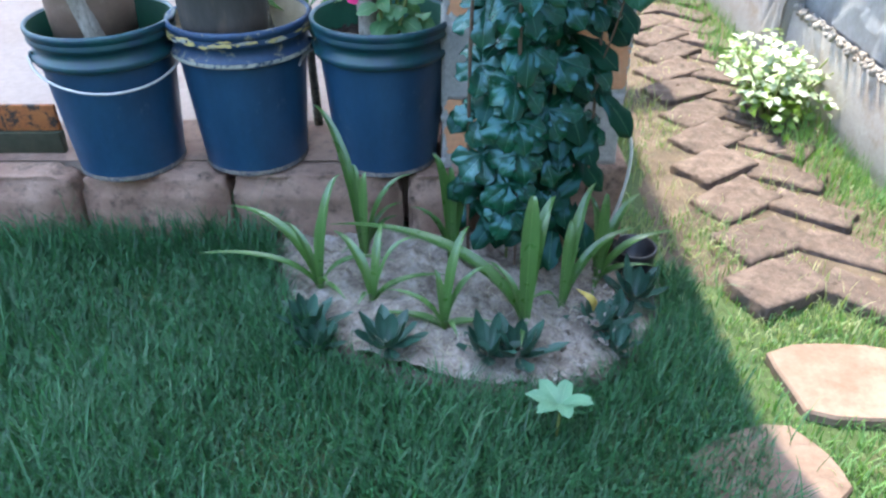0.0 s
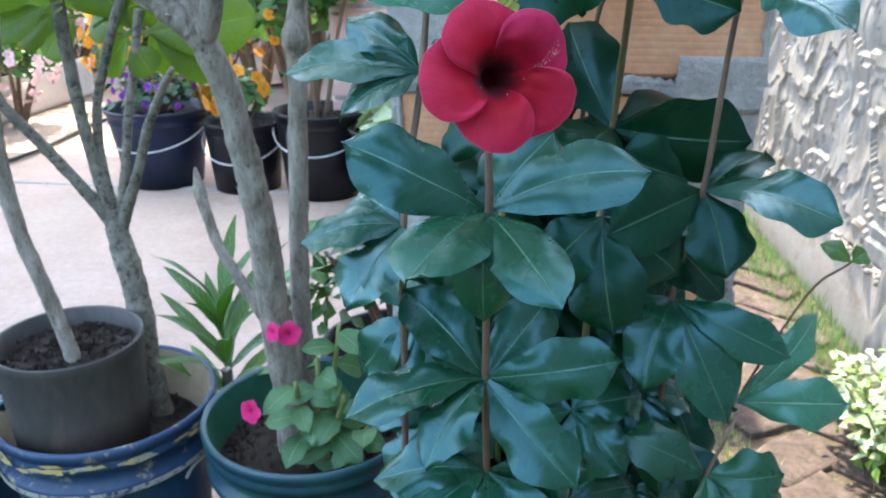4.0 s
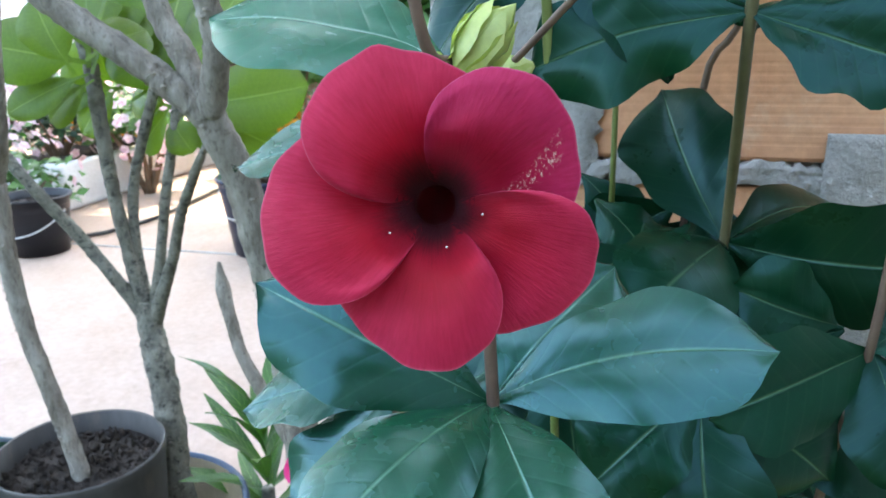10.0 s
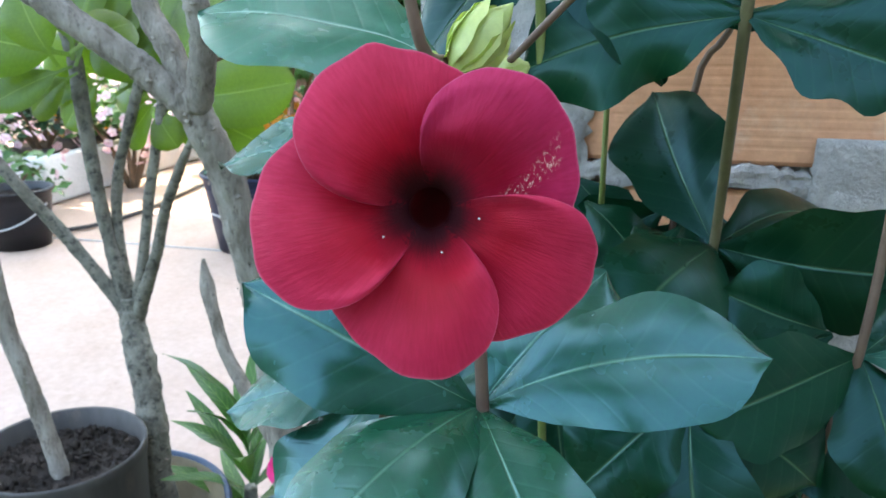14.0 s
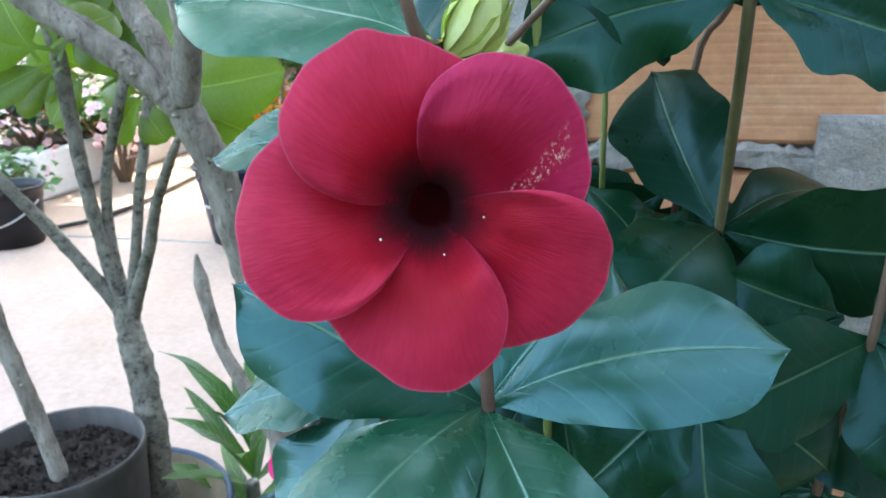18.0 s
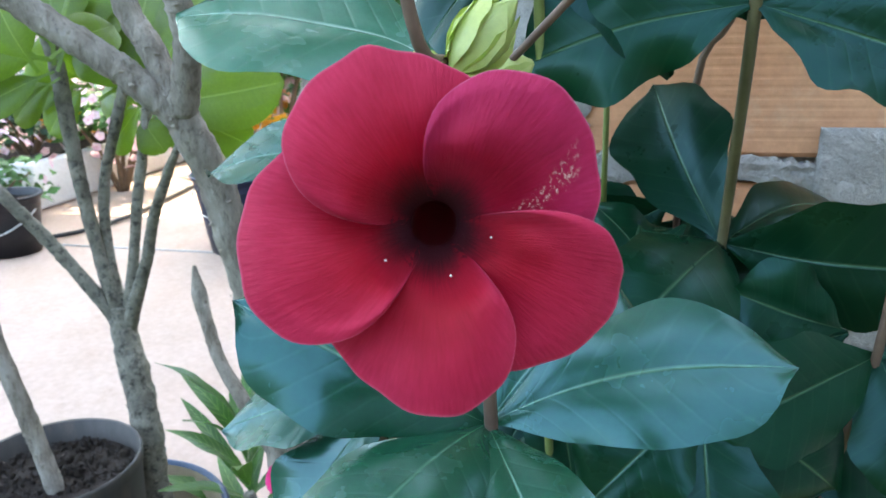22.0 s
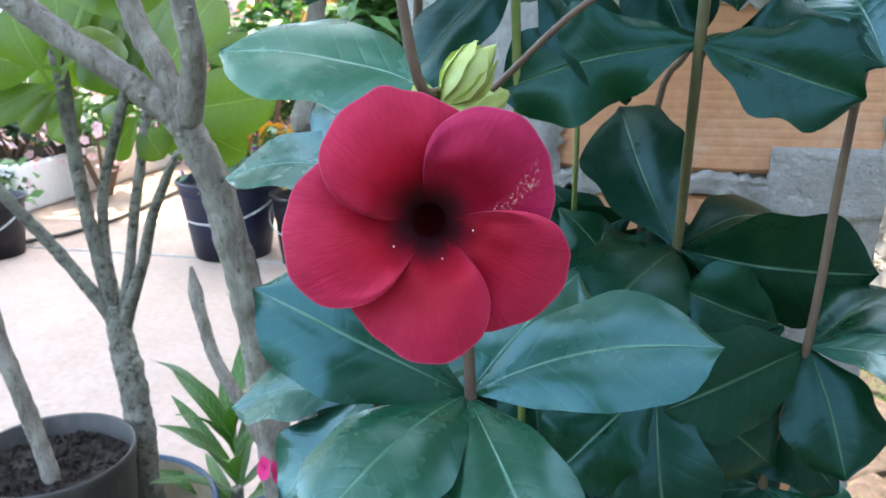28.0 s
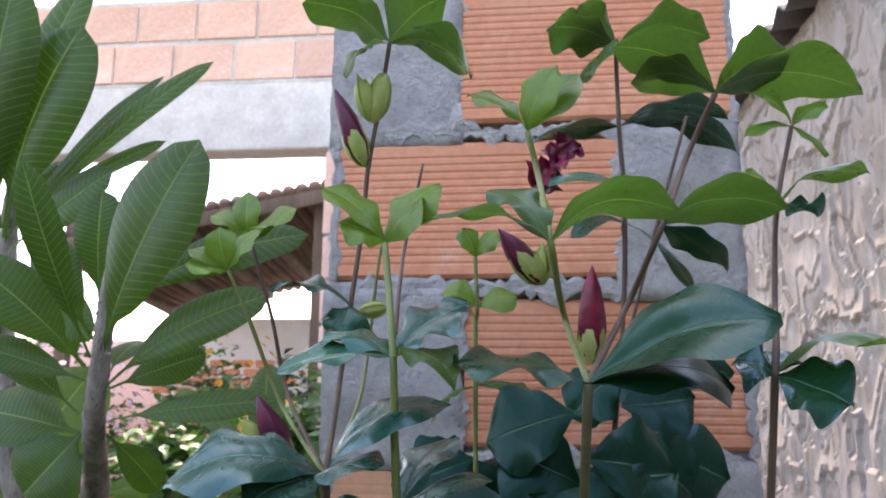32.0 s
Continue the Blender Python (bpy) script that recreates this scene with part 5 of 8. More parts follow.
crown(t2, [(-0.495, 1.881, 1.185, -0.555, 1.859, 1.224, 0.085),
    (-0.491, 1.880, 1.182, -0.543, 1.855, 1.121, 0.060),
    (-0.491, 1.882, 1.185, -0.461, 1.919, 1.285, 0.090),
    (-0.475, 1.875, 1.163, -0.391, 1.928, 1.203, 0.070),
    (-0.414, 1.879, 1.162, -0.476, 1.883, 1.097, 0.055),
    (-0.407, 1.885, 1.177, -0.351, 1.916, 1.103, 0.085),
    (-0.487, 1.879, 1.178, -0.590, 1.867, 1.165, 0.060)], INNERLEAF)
crown(t4, [(-0.111, 1.838, 1.405, -0.141, 1.896, 1.558, 0.050),
    (-0.111, 1.838, 1.398, -0.216, 1.859, 1.421, 0.030),
    (-0.103, 1.838, 1.391, -0.034, 1.900, 1.467, 0.040),
    (-0.107, 1.837, 1.384, -0.178, 1.876, 1.315, 0.035),
    (-0.107, 1.838, 1.398, -0.279, 1.931, 1.527, 0.030)])

# ---- allamanda vine ----
vine = thing("allamanda_vine", (0.18, 1.48, 0.08), "purple allamanda vine with glossy dark whorled leaves climbing the pillar", "climbing plant")


def stem(pts, radius, tip, material=VINESTEM):
    k = len(pts) - 1
    rows = [(*here(vine, p), radius + (tip - radius) * i / k) for i, p in enumerate(pts)]
    part("stem", tube(bmesh.new(), rows, 8, 6, 0.08), material, vine)


stem([(0.170, 1.500, 0.060), (0.150, 1.400, 0.450), (0.135, 1.330, 0.720), (0.131, 1.321, 0.854), (0.128, 1.303, 0.955), (0.128, 1.269, 1.106), (0.125, 1.262, 1.180), (0.125, 1.224, 1.242)], 0.0037, 0.0023, VINESTEM)
stem([(0.125, 1.224, 1.242), (0.119, 1.206, 1.256), (0.107, 1.197, 1.353), (0.097, 1.192, 1.380), (0.094, 1.161, 1.405), (0.085, 1.150, 1.440)], 0.0020, 0.0012, VINESTEM)
stem([(0.060, 1.530, 0.060), (0.050, 1.400, 0.600), (0.055, 1.360, 0.900), (0.057, 1.349, 1.065), (0.066, 1.396, 1.179), (0.075, 1.400, 1.320), (0.091, 1.311, 1.472)], 0.0034, 0.0026, VINESTEM)
stem([(0.091, 1.311, 1.472), (0.046, 1.385, 1.514), (0.036, 1.374, 1.564), (0.024, 1.363, 1.610)], 0.0015, 0.0012, VINESTEM)
stem([(0.091, 1.311, 1.472), (0.047, 1.371, 1.507), (0.030, 1.348, 1.561), (0.020, 1.337, 1.588)], 0.0015, 0.0012, GREENSTEM)
stem([(0.091, 1.311, 1.472), (0.081, 1.377, 1.518), (0.089, 1.368, 1.570), (0.095, 1.369, 1.622), (0.099, 1.362, 1.657), (0.106, 1.356, 1.693), (0.114, 1.348, 1.737)], 0.0018, 0.0014, VINESTEM)
stem([(0.091, 1.311, 1.472), (0.087, 1.419, 1.518), (0.098, 1.413, 1.607), (0.108, 1.416, 1.648)], 0.0014, 0.0010, GREENSTEM)
stem([(0.150, 1.520, 0.060), (0.140, 1.470, 0.700), (0.132, 1.400, 1.200), (0.129, 1.319, 1.451), (0.128, 1.302, 1.534), (0.119, 1.320, 1.600)], 0.0031, 0.0018, GREENSTEM)
stem([(0.128, 1.302, 1.534), (0.115, 1.414, 1.611), (0.128, 1.413, 1.676)], 0.0014, 0.0010, VINESTEM)
stem([(0.240, 1.520, 0.060), (0.220, 1.450, 0.600), (0.215, 1.410, 0.950), (0.218, 1.402, 1.064), (0.231, 1.475, 1.122), (0.225, 1.379, 1.257), (0.229, 1.368, 1.410), (0.230, 1.296, 1.521)], 0.0037, 0.0027, OLIVESTEM)
stem([(0.230, 1.296, 1.521), (0.222, 1.363, 1.562), (0.211, 1.260, 1.587), (0.208, 1.341, 1.641), (0.201, 1.339, 1.672)], 0.0020, 0.0018, GREENSTEM)
stem([(0.230, 1.296, 1.521), (0.264, 1.396, 1.573), (0.277, 1.333, 1.611), (0.307, 1.402, 1.672), (0.322, 1.376, 1.707)], 0.0020, 0.0019, VINESTEM)
stem([(0.330, 1.530, 0.060), (0.310, 1.480, 0.500), (0.300, 1.450, 0.800), (0.296, 1.446, 0.968), (0.303, 1.412, 1.086), (0.312, 1.410, 1.245), (0.330, 1.376, 1.392), (0.327, 1.312, 1.526), (0.349, 1.374, 1.577), (0.354, 1.374, 1.630), (0.367, 1.375, 1.683)], 0.0034, 0.0015, VINESTEM)
stem([(0.300, 1.500, 0.550), (0.315, 1.410, 0.700), (0.328, 1.368, 0.829), (0.354, 1.391, 0.882), (0.372, 1.455, 0.855), (0.441, 1.508, 0.951), (0.450, 1.448, 1.011)], 0.0020, 0.0011, VINESTEM)
stem([(0.200, 1.575, 0.500), (0.212, 1.565, 1.150), (0.240, 1.550, 1.270), (0.278, 1.569, 1.536), (0.284, 1.545, 1.661), (0.280, 1.529, 1.741), (0.278, 1.516, 1.807)], 0.0027, 0.0018, VINESTEM)
stem([(0.278, 1.569, 1.536), (0.306, 1.529, 1.649), (0.333, 1.514, 1.743)], 0.0014, 0.0014, VINESTEM)
stem([(0.160, 1.530, 1.100), (0.161, 1.477, 1.522), (0.163, 1.466, 1.580), (0.162, 1.459, 1.617)], 0.0020, 0.0014, GREENSTEM)
stem([(0.125, 1.224, 1.242), (0.130, 1.264, 1.236), (0.167, 1.242, 1.269), (0.196, 1.256, 1.289), (0.206, 1.253, 1.301)], 0.0014, 0.0012, VINESTEM)

# leaves of the whorls that can be told apart
F_NODE = (0.126, 1.272, 1.104)
leaf(vine, F_NODE, (0.235, 1.274, 1.137), 0.058, LITLEAF, hint=(0.05, -0.66, 0.75), arc=0.07, fold=0.16, curl=0.22, wave=0.030, sway=-0.05)
leaf(vine, F_NODE, (0.082, 1.185, 1.088), 0.062, LITLEAF, hint=(-0.10, -0.40, 0.90), arc=0.08, fold=0.2, wave=0.035)
leaf(vine, F_NODE, (0.176, 1.185, 1.076), 0.052, LITLEAF, hint=(0.12, -0.42, 0.90), arc=0.08, fold=0.2, wave=0.035)
leaf(vine, F_NODE, (0.030, 1.260, 1.154), 0.058, LITLEAF, hint=(-0.05, -0.62, 0.78), arc=0.08, fold=0.2, wave=0.045)
leaf(vine, F_NODE, (0.172, 1.325, 1.150), 0.054, LITLEAF, hint=(0.0, -0.45, 0.90))
leaf(vine, F_NODE, (0.128, 1.250, 1.030), 0.040, LITLEAF, hint=(0.0, -0.85, 0.35))
leaf(vine, (0.122, 1.235, 1.241), (0.042, 1.224, 1.259), 0.062, TENDERLIT, hint=(-0.06, -0.58, 0.80), arc=0.08, fold=0.16, curl=0.2, wave=0.055)
leaf(vine, (0.066, 1.396, 1.179), (-0.047, 1.381, 1.178), 0.052, SHEENLEAF, hint=(-0.3, -0.45, 0.85), wave=0.09)
leaf(vine, (0.066, 1.396, 1.179), (0.006, 1.354, 1.150), 0.045, SHEENLEAF, hint=(-0.35, -0.5, 0.76), wave=0.09)
leaf(vine, (0.066, 1.396, 1.179), (0.001, 1.421, 1.221), 0.044, SHEENLEAF, hint=(-0.3, -0.45, 0.85), wave=0.09)
leaf(vine, (0.066, 1.396, 1.179), (0.101, 1.431, 1.197), 0.050, LITLEAF, hint=(-0.50, -0.40, 0.76), wave=0.09)
leaf(vine, (0.066, 1.396, 1.179), (0.098, 1.396, 1.159), 0.045, LITLEAF, hint=(-0.50, -0.40, 0.76), wave=0.09)
leaf(vine, (0.073, 1.360, 1.316), (-0.014, 1.330, 1.295), 0.050, SHEENLEAF, hint=(-0.2, -0.5, 0.84), wave=0.09)
leaf(vine, (0.073, 1.360, 1.316), (-0.019, 1.345, 1.339), 0.050, SHEENLEAF, hint=(-0.2, -0.5, 0.84), wave=0.09)
leaf(vine, (0.073, 1.360, 1.316), (0.108, 1.320, 1.309), 0.042, SHEENLEAF, hint=(-0.2, -0.5, 0.84), wave=0.09)
leaf(vine, (0.073, 1.360, 1.316), (0.045, 1.300, 1.279), 0.040, SHEENLEAF, hint=(-0.2, -0.5, 0.84), wave=0.09)
leaf(vine, (0.057, 1.349, 1.065), (-0.024, 1.328, 1.054), 0.050, SHEENLEAF, hint=(-0.3, -0.5, 0.8), wave=0.09)
leaf(vine, (0.057, 1.349, 1.065), (0.019, 1.296, 1.014), 0.050, SHEENLEAF, hint=(-0.3, -0.55, 0.76), wave=0.09)
leaf(vine, (0.057, 1.349, 1.065), (0.082, 1.360, 1.002), 0.050, LITLEAF, hint=(-0.50, -0.40, 0.76), wave=0.09)
leaf(vine, (0.057, 1.349, 1.065), (0.014, 1.384, 1.082), 0.045, SHEENLEAF, hint=(-0.3, -0.5, 0.8), wave=0.09)
R_NODE = (0.231, 1.475, 1.122)
leaf(vine, R_NODE, (0.189, 1.555, 1.208), 0.070, SHADELEAF, hint=(0.0, -0.97, -0.22), wave=0.08, arc=0.05)
leaf(vine, R_NODE, (0.350, 1.455, 1.117), 0.076, SHADELEAF, hint=(0.0, -0.99, 0.10), wave=0.06, arc=0.08)
leaf(vine, R_NODE, (0.180, 1.392, 1.098), 0.072, SHADELEAF, hint=(-0.05, -0.92, 0.38), wave=0.05, arc=0.10)
leaf(vine, R_NODE, (0.319, 1.550, 1.128), 0.056, SHADELEAF, hint=(0.0, -0.45, 0.88))
leaf(vine, (0.205, 1.560, 1.125), (0.140, 1.585, 1.085), 0.064, SHADELEAF, hint=(0.0, -0.97, 0.2))
leaf(vine, (0.225, 1.570, 1.115), (0.180, 1.590, 1.045), 0.066, SHADELEAF, hint=(0.0, -0.97, 0.2))
leaf(vine, (0.235, 1.570, 1.115), (0.270, 1.585, 1.050), 0.066, SHADELEAF, hint=(0.0, -0.97, 0.2))
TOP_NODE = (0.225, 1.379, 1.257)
leaf(vine, TOP_NODE, (0.120, 1.392, 1.230), 0.060, SHADELEAF, hint=(0.0, -0.98, 0.16), wave=0.10, arc=0.07)
leaf(vine, TOP_NODE, (0.300, 1.360, 1.232), 0.052, SHADELEAF, hint=(0.05, -0.98, 0.16), wave=0.11, arc=0.08)
leaf(vine, TOP_NODE, (0.236, 1.450, 1.250), 0.050, SHADELEAF, hint=(0.0, -0.5, 0.86))
leaf(vine, (0.218, 1.390, 1.064), (0.230, 1.342, 0.979), 0.066, SHADELEAF, hint=(0.0, -0.92, 0.38))
leaf(vine, (0.218, 1.390, 1.064), (0.160, 1.360, 1.010), 0.060, SHADELEAF, hint=(-0.1, -0.88, 0.45))
leaf(vine, (0.218, 1.390, 1.064), (0.290, 1.400, 1.010), 0.060, SHADELEAF, hint=(0.1, -0.88, 0.45))
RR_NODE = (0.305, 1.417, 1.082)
leaf(vine, (0.292, 1.440, 1.086), (0.232, 1.432, 1.108), 0.056, SHADELEAF, hint=(0.0, -0.96, 0.25))
leaf(vine, (0.296, 1.440, 1.084), (0.236, 1.446, 1.066), 0.060, SHADELEAF, hint=(0.0, -0.96, 0.25))
leaf(vine, RR_NODE, (0.222, 1.368, 1.056), 0.064, SHADELEAF, hint=(-0.05, -0.97, 0.20))
leaf(vine, RR_NODE, (0.322, 1.372, 1.022), 0.056, SHADELEAF, hint=(0.05, -0.75, 0.65))
leaf(vine, RR_NODE, (0.409, 1.383, 1.071), 0.056, SHEENLEAF, hint=(0, -0.45, 0.88), wave=0.11)
leaf(vine, RR_NODE, (0.362, 1.460, 1.108), 0.050, SHADELEAF, hint=(0.05, -0.50, 0.86))
leaf(vine, (0.296, 1.446, 0.968), (0.404, 1.421, 0.925), 0.045, LITLEAF)
leaf(vine, (0.296, 1.446, 0.968), (0.268, 1.389, 0.903), 0.055, LITLEAF)
leaf(vine, (0.296, 1.446, 0.968), (0.351, 1.396, 0.866), 0.055, LITLEAF)
leaf(vine, (0.296, 1.446, 0.968), (0.225, 1.443, 0.941), 0.050, LITLEAF)
leaf(vine, (0.296, 1.446, 0.968), (0.303, 1.488, 1.024), 0.050, LITLEAF)
leaf(vine, (0.128, 1.303, 0.955), (0.058, 1.333, 1.016), 0.050, LITLEAF)
leaf(vine, (0.128, 1.303, 0.955), (0.021, 1.262, 0.937), 0.048, LITLEAF)
leaf(vine, (0.128, 1.303, 0.955), (0.087, 1.239, 0.914), 0.045, LITLEAF)
leaf(vine, (0.128, 1.303, 0.955), (0.202, 1.256, 0.891), 0.052, LITLEAF)
leaf(vine, (0.128, 1.303, 0.955), (0.235, 1.315, 0.970), 0.052, LITLEAF)
leaf(vine, (0.128, 1.303, 0.955), (0.178, 1.363, 1.000), 0.050, LITLEAF)
leaf(vine, (0.131, 1.321, 0.854), (0.056, 1.265, 0.803), 0.050, LITLEAF)
leaf(vine, (0.131, 1.321, 0.854), (0.203, 1.278, 0.787), 0.052, LITLEAF)
leaf(vine, (0.131, 1.321, 0.854), (0.033, 1.312, 0.844), 0.050, LITLEAF)
leaf(vine, (0.131, 1.321, 0.854), (0.220, 1.347, 0.843), 0.050, LITLEAF)
leaf(vine, (0.131, 1.321, 0.854), (0.145, 1.241, 0.783), 0.045, LITLEAF)
leaf(vine, (0.328, 1.368, 0.829), (0.252, 1.371, 0.864), 0.050, MID)
leaf(vine, (0.328, 1.368, 0.829), (0.396, 1.367, 0.837), 0.050, MID)
leaf(vine, (0.328, 1.368, 0.829), (0.335, 1.318, 0.765), 0.055, MID)
leaf(vine, (0.328, 1.368, 0.829), (0.401, 1.356, 0.782), 0.045, MID)
leaf(vine, (0.372, 1.455, 0.855), (0.335, 1.497, 0.957), 0.050, TENDERLIT)
leaf(vine, (0.372, 1.455, 0.855), (0.485, 1.463, 0.855), 0.050, TENDERLIT)
leaf(vine, (0.372, 1.455, 0.855), (0.458, 1.513, 0.930), 0.035, TENDERLIT)
leaf(vine, (0.450, 1.448, 1.011), (0.464, 1.453, 1.020), 0.020, FRESHLIT)
leaf(vine, (0.450, 1.448, 1.011), (0.422, 1.450, 1.027), 0.020, FRESHLIT)
leaf(vine, (0.229, 1.368, 1.410), (0.131, 1.350, 1.434), 0.084, SHADELEAF, hint=(0, -0.88, 0.45), wave=0.04)
leaf(vine, (0.229, 1.368, 1.410), (0.224, 1.330, 1.375), 0.035, SHADELEAF)
leaf(vine, (0.229, 1.368, 1.410), (0.298, 1.377, 1.429), 0.052, LITLEAF, hint=(0, -0.8, 0.6))
leaf(vine, (0.229, 1.368, 1.410), (0.310, 1.385, 1.385), 0.040, SHADELEAF)
leaf(vine, (0.229, 1.368, 1.410), (0.199, 1.389, 1.455), 0.050, SHADELEAF)
leaf(vine, (0.229, 1.368, 1.410), (0.264, 1.342, 1.410), 0.030, SHADELEAF)
leaf(vine, (0.330, 1.376, 1.392), (0.420, 1.377, 1.414), 0.055, SHEENLEAF, hint=(0, -0.5, 0.86))
leaf(vine, (0.330, 1.376, 1.392), (0.344, 1.347, 1.374), 0.050, SHADELEAF)
leaf(vine, (0.330, 1.376, 1.392), (0.229, 1.369, 1.422), 0.054, MID, hint=(0, -0.7, 0.7))
leaf(vine, (0.330, 1.376, 1.392), (0.363, 1.413, 1.433), 0.060, SHEENLEAF, hint=(0, -0.8, 0.6))
leaf(vine, (0.330, 1.376, 1.392), (0.380, 1.361, 1.380), 0.035, SHADELEAF)
leaf(vine, (0.313, 1.382, 1.246), (0.405, 1.360, 1.256), 0.056, SHEENLEAF, hint=(0, -0.42, 0.9))
leaf(vine, (0.313, 1.382, 1.246), (0.362, 1.310, 1.225), 0.052, SHEENLEAF, hint=(0, -0.5, 0.86))
leaf(vine, (0.313, 1.382, 1.246), (0.292, 1.420, 1.289), 0.055, SHEENLEAF, hint=(-0.2, -0.7, 0.7))
leaf(vine, (0.313, 1.382, 1.246), (0.247, 1.400, 1.263), 0.058, SHADELEAF, hint=(0, -0.8, 0.6))
leaf(vine, (0.107, 1.197, 1.353), (0.158, 1.199, 1.393), 0.045, TENDERLIT)
leaf(vine, (0.107, 1.197, 1.353), (0.036, 1.183, 1.337), 0.046, TENDERLIT)
leaf(vine, (0.107, 1.197, 1.353), (0.033, 1.222, 1.318), 0.045, TENDERLIT)
leaf(vine, (0.094, 1.161, 1.405), (0.147, 1.169, 1.407), 0.030, YOUNG)
leaf(vine, (0.094, 1.161, 1.405), (0.067, 1.173, 1.429), 0.022, YOUNG)
leaf(vine, (0.129, 1.319, 1.451), (0.088, 1.303, 1.430), 0.052, MID, hint=(0, -0.55, 0.83))
leaf(vine, (0.129, 1.319, 1.451), (0.181, 1.310, 1.472), 0.044, SHEENLEAF, hint=(-0.1, -0.35, 0.93))
leaf(vine, (0.129, 1.319, 1.451), (0.157, 1.347, 1.493), 0.044, SHEENLEAF, hint=(-0.2, -0.3, 0.93))
leaf(vine, (0.129, 1.319, 1.451), (0.116, 1.287, 1.414), 0.050, SHADELEAF)
leaf(vine, (0.128, 1.302, 1.534), (0.071, 1.282, 1.527), 0.045, TENDERLIT, hint=(0, -0.15, 1))
leaf(vine, (0.128, 1.302, 1.534), (0.164, 1.283, 1.523), 0.042, FRESHLIT, hint=(0, 0, 1))
leaf(vine, (0.128, 1.302, 1.534), (0.167, 1.316, 1.565), 0.052, SHEENLEAF, hint=(-0.2, -0.55, 0.8))
leaf(vine, (0.128, 1.302, 1.534), (0.090, 1.321, 1.550), 0.042, TENDERLIT, hint=(0, -0.1, 1))
leaf(vine, (0.119, 1.320, 1.600), (0.082, 1.314, 1.634), 0.030, YOUNG)
leaf(vine, (0.119, 1.320, 1.600), (0.150, 1.321, 1.635), 0.035, YOUNG)
leaf(vine, (0.119, 1.320, 1.600), (0.094, 1.309, 1.611), 0.030, YOUNG)
leaf(vine, (0.119, 1.320, 1.600), (0.142, 1.312, 1.624), 0.040, YOUNG)
leaf(vine, (0.024, 1.363, 1.610), (0.053, 1.362, 1.633), 0.020, YOUNG)
leaf(vine, (0.024, 1.363, 1.610), (0.022, 1.357, 1.643), 0.020, YOUNG)
leaf(vine, (0.024, 1.363, 1.610), (-0.002, 1.357, 1.628), 0.022, YOUNG)
leaf(vine, (0.024, 1.363, 1.610), (0.040, 1.343, 1.617), 0.020, YOUNG)
leaf(vine, (0.020, 1.337, 1.588), (-0.004, 1.332, 1.601), 0.020, YOUNG)
leaf(vine, (0.020, 1.337, 1.588), (0.015, 1.331, 1.614), 0.020, YOUNG)
leaf(vine, (0.020, 1.337, 1.588), (0.039, 1.334, 1.613), 0.022, YOUNG)
leaf(vine, (0.020, 1.337, 1.588), (-0.001, 1.324, 1.590), 0.020, YOUNG)
leaf(vine, (0.089, 1.368, 1.570), (0.039, 1.360, 1.581), 0.038, LITLEAF, hint=(0, -0.3, 0.95))
leaf(vine, (0.089, 1.368, 1.570), (0.086, 1.351, 1.551), 0.030, MID)
leaf(vine, (0.114, 1.348, 1.737), (0.060, 1.337, 1.764), 0.048, FRESHLIT, hint=(0, 0.3, 1))
leaf(vine, (0.114, 1.348, 1.737), (0.086, 1.340, 1.713), 0.045, FRESHLIT, hint=(0, -0.3, 1))
leaf(vine, (0.114, 1.348, 1.737), (0.168, 1.348, 1.714), 0.045, FRESHLIT, hint=(0, 0.2, 1))
leaf(vine, (0.114, 1.348, 1.737), (0.150, 1.355, 1.774), 0.050, FRESHLIT, hint=(0, 0.45, 0.9))
leaf(vine, (0.211, 1.260, 1.587), (0.151, 1.246, 1.597), 0.042, FRESHLIT, hint=(0, -0.05, 1))
leaf(vine, (0.211, 1.260, 1.587), (0.271, 1.258, 1.604), 0.048, FRESHLIT, hint=(0, 0.15, 1))
leaf(vine, (0.211, 1.260, 1.587), (0.182, 1.276, 1.620), 0.030, FRESHLIT, hint=(0, -0.3, 0.95))
leaf(vine, (0.201, 1.339, 1.672), (0.166, 1.331, 1.694), 0.026, YOUNG)
leaf(vine, (0.201, 1.339, 1.672), (0.232, 1.336, 1.707), 0.032, YOUNG)
leaf(vine, (0.201, 1.339, 1.672), (0.219, 1.324, 1.707), 0.030, YOUNG)
leaf(vine, (0.322, 1.376, 1.707), (0.256, 1.363, 1.738), 0.048, FRESHLIT, hint=(0, 0.3, 1))
leaf(vine, (0.322, 1.376, 1.707), (0.415, 1.385, 1.713), 0.052, FRESHLIT, hint=(0, 0.25, 1))
leaf(vine, (0.322, 1.376, 1.707), (0.367, 1.375, 1.736), 0.050, FRESHLIT, hint=(0, 0.35, 0.9))
leaf(vine, (0.322, 1.376, 1.707), (0.272, 1.388, 1.724), 0.042, FRESHLIT, hint=(0, 0.3, 1))
leaf(vine, (0.277, 1.333, 1.611), (0.344, 1.324, 1.620), 0.048, FRESHLIT, hint=(0, 0.15, 1))
leaf(vine, (0.277, 1.333, 1.611), (0.316, 1.348, 1.587), 0.034, MID, hint=(0, 0, 1))
leaf(vine, (0.277, 1.333, 1.611), (0.215, 1.337, 1.642), 0.042, TENDERLIT, hint=(0, -0.25, 1))
leaf(vine, (0.230, 1.296, 1.521), (0.323, 1.283, 1.554), 0.057, MID, hint=(0, -0.75, 0.66), arc=0.10, wave=0.07)
leaf(vine, (0.230, 1.296, 1.521), (0.161, 1.291, 1.532), 0.055, MID, hint=(0, -0.12, 1))
leaf(vine, (0.230, 1.296, 1.521), (0.311, 1.330, 1.519), 0.052, SHADELEAF, hint=(0, -0.7, 0.7), wave=0.13)
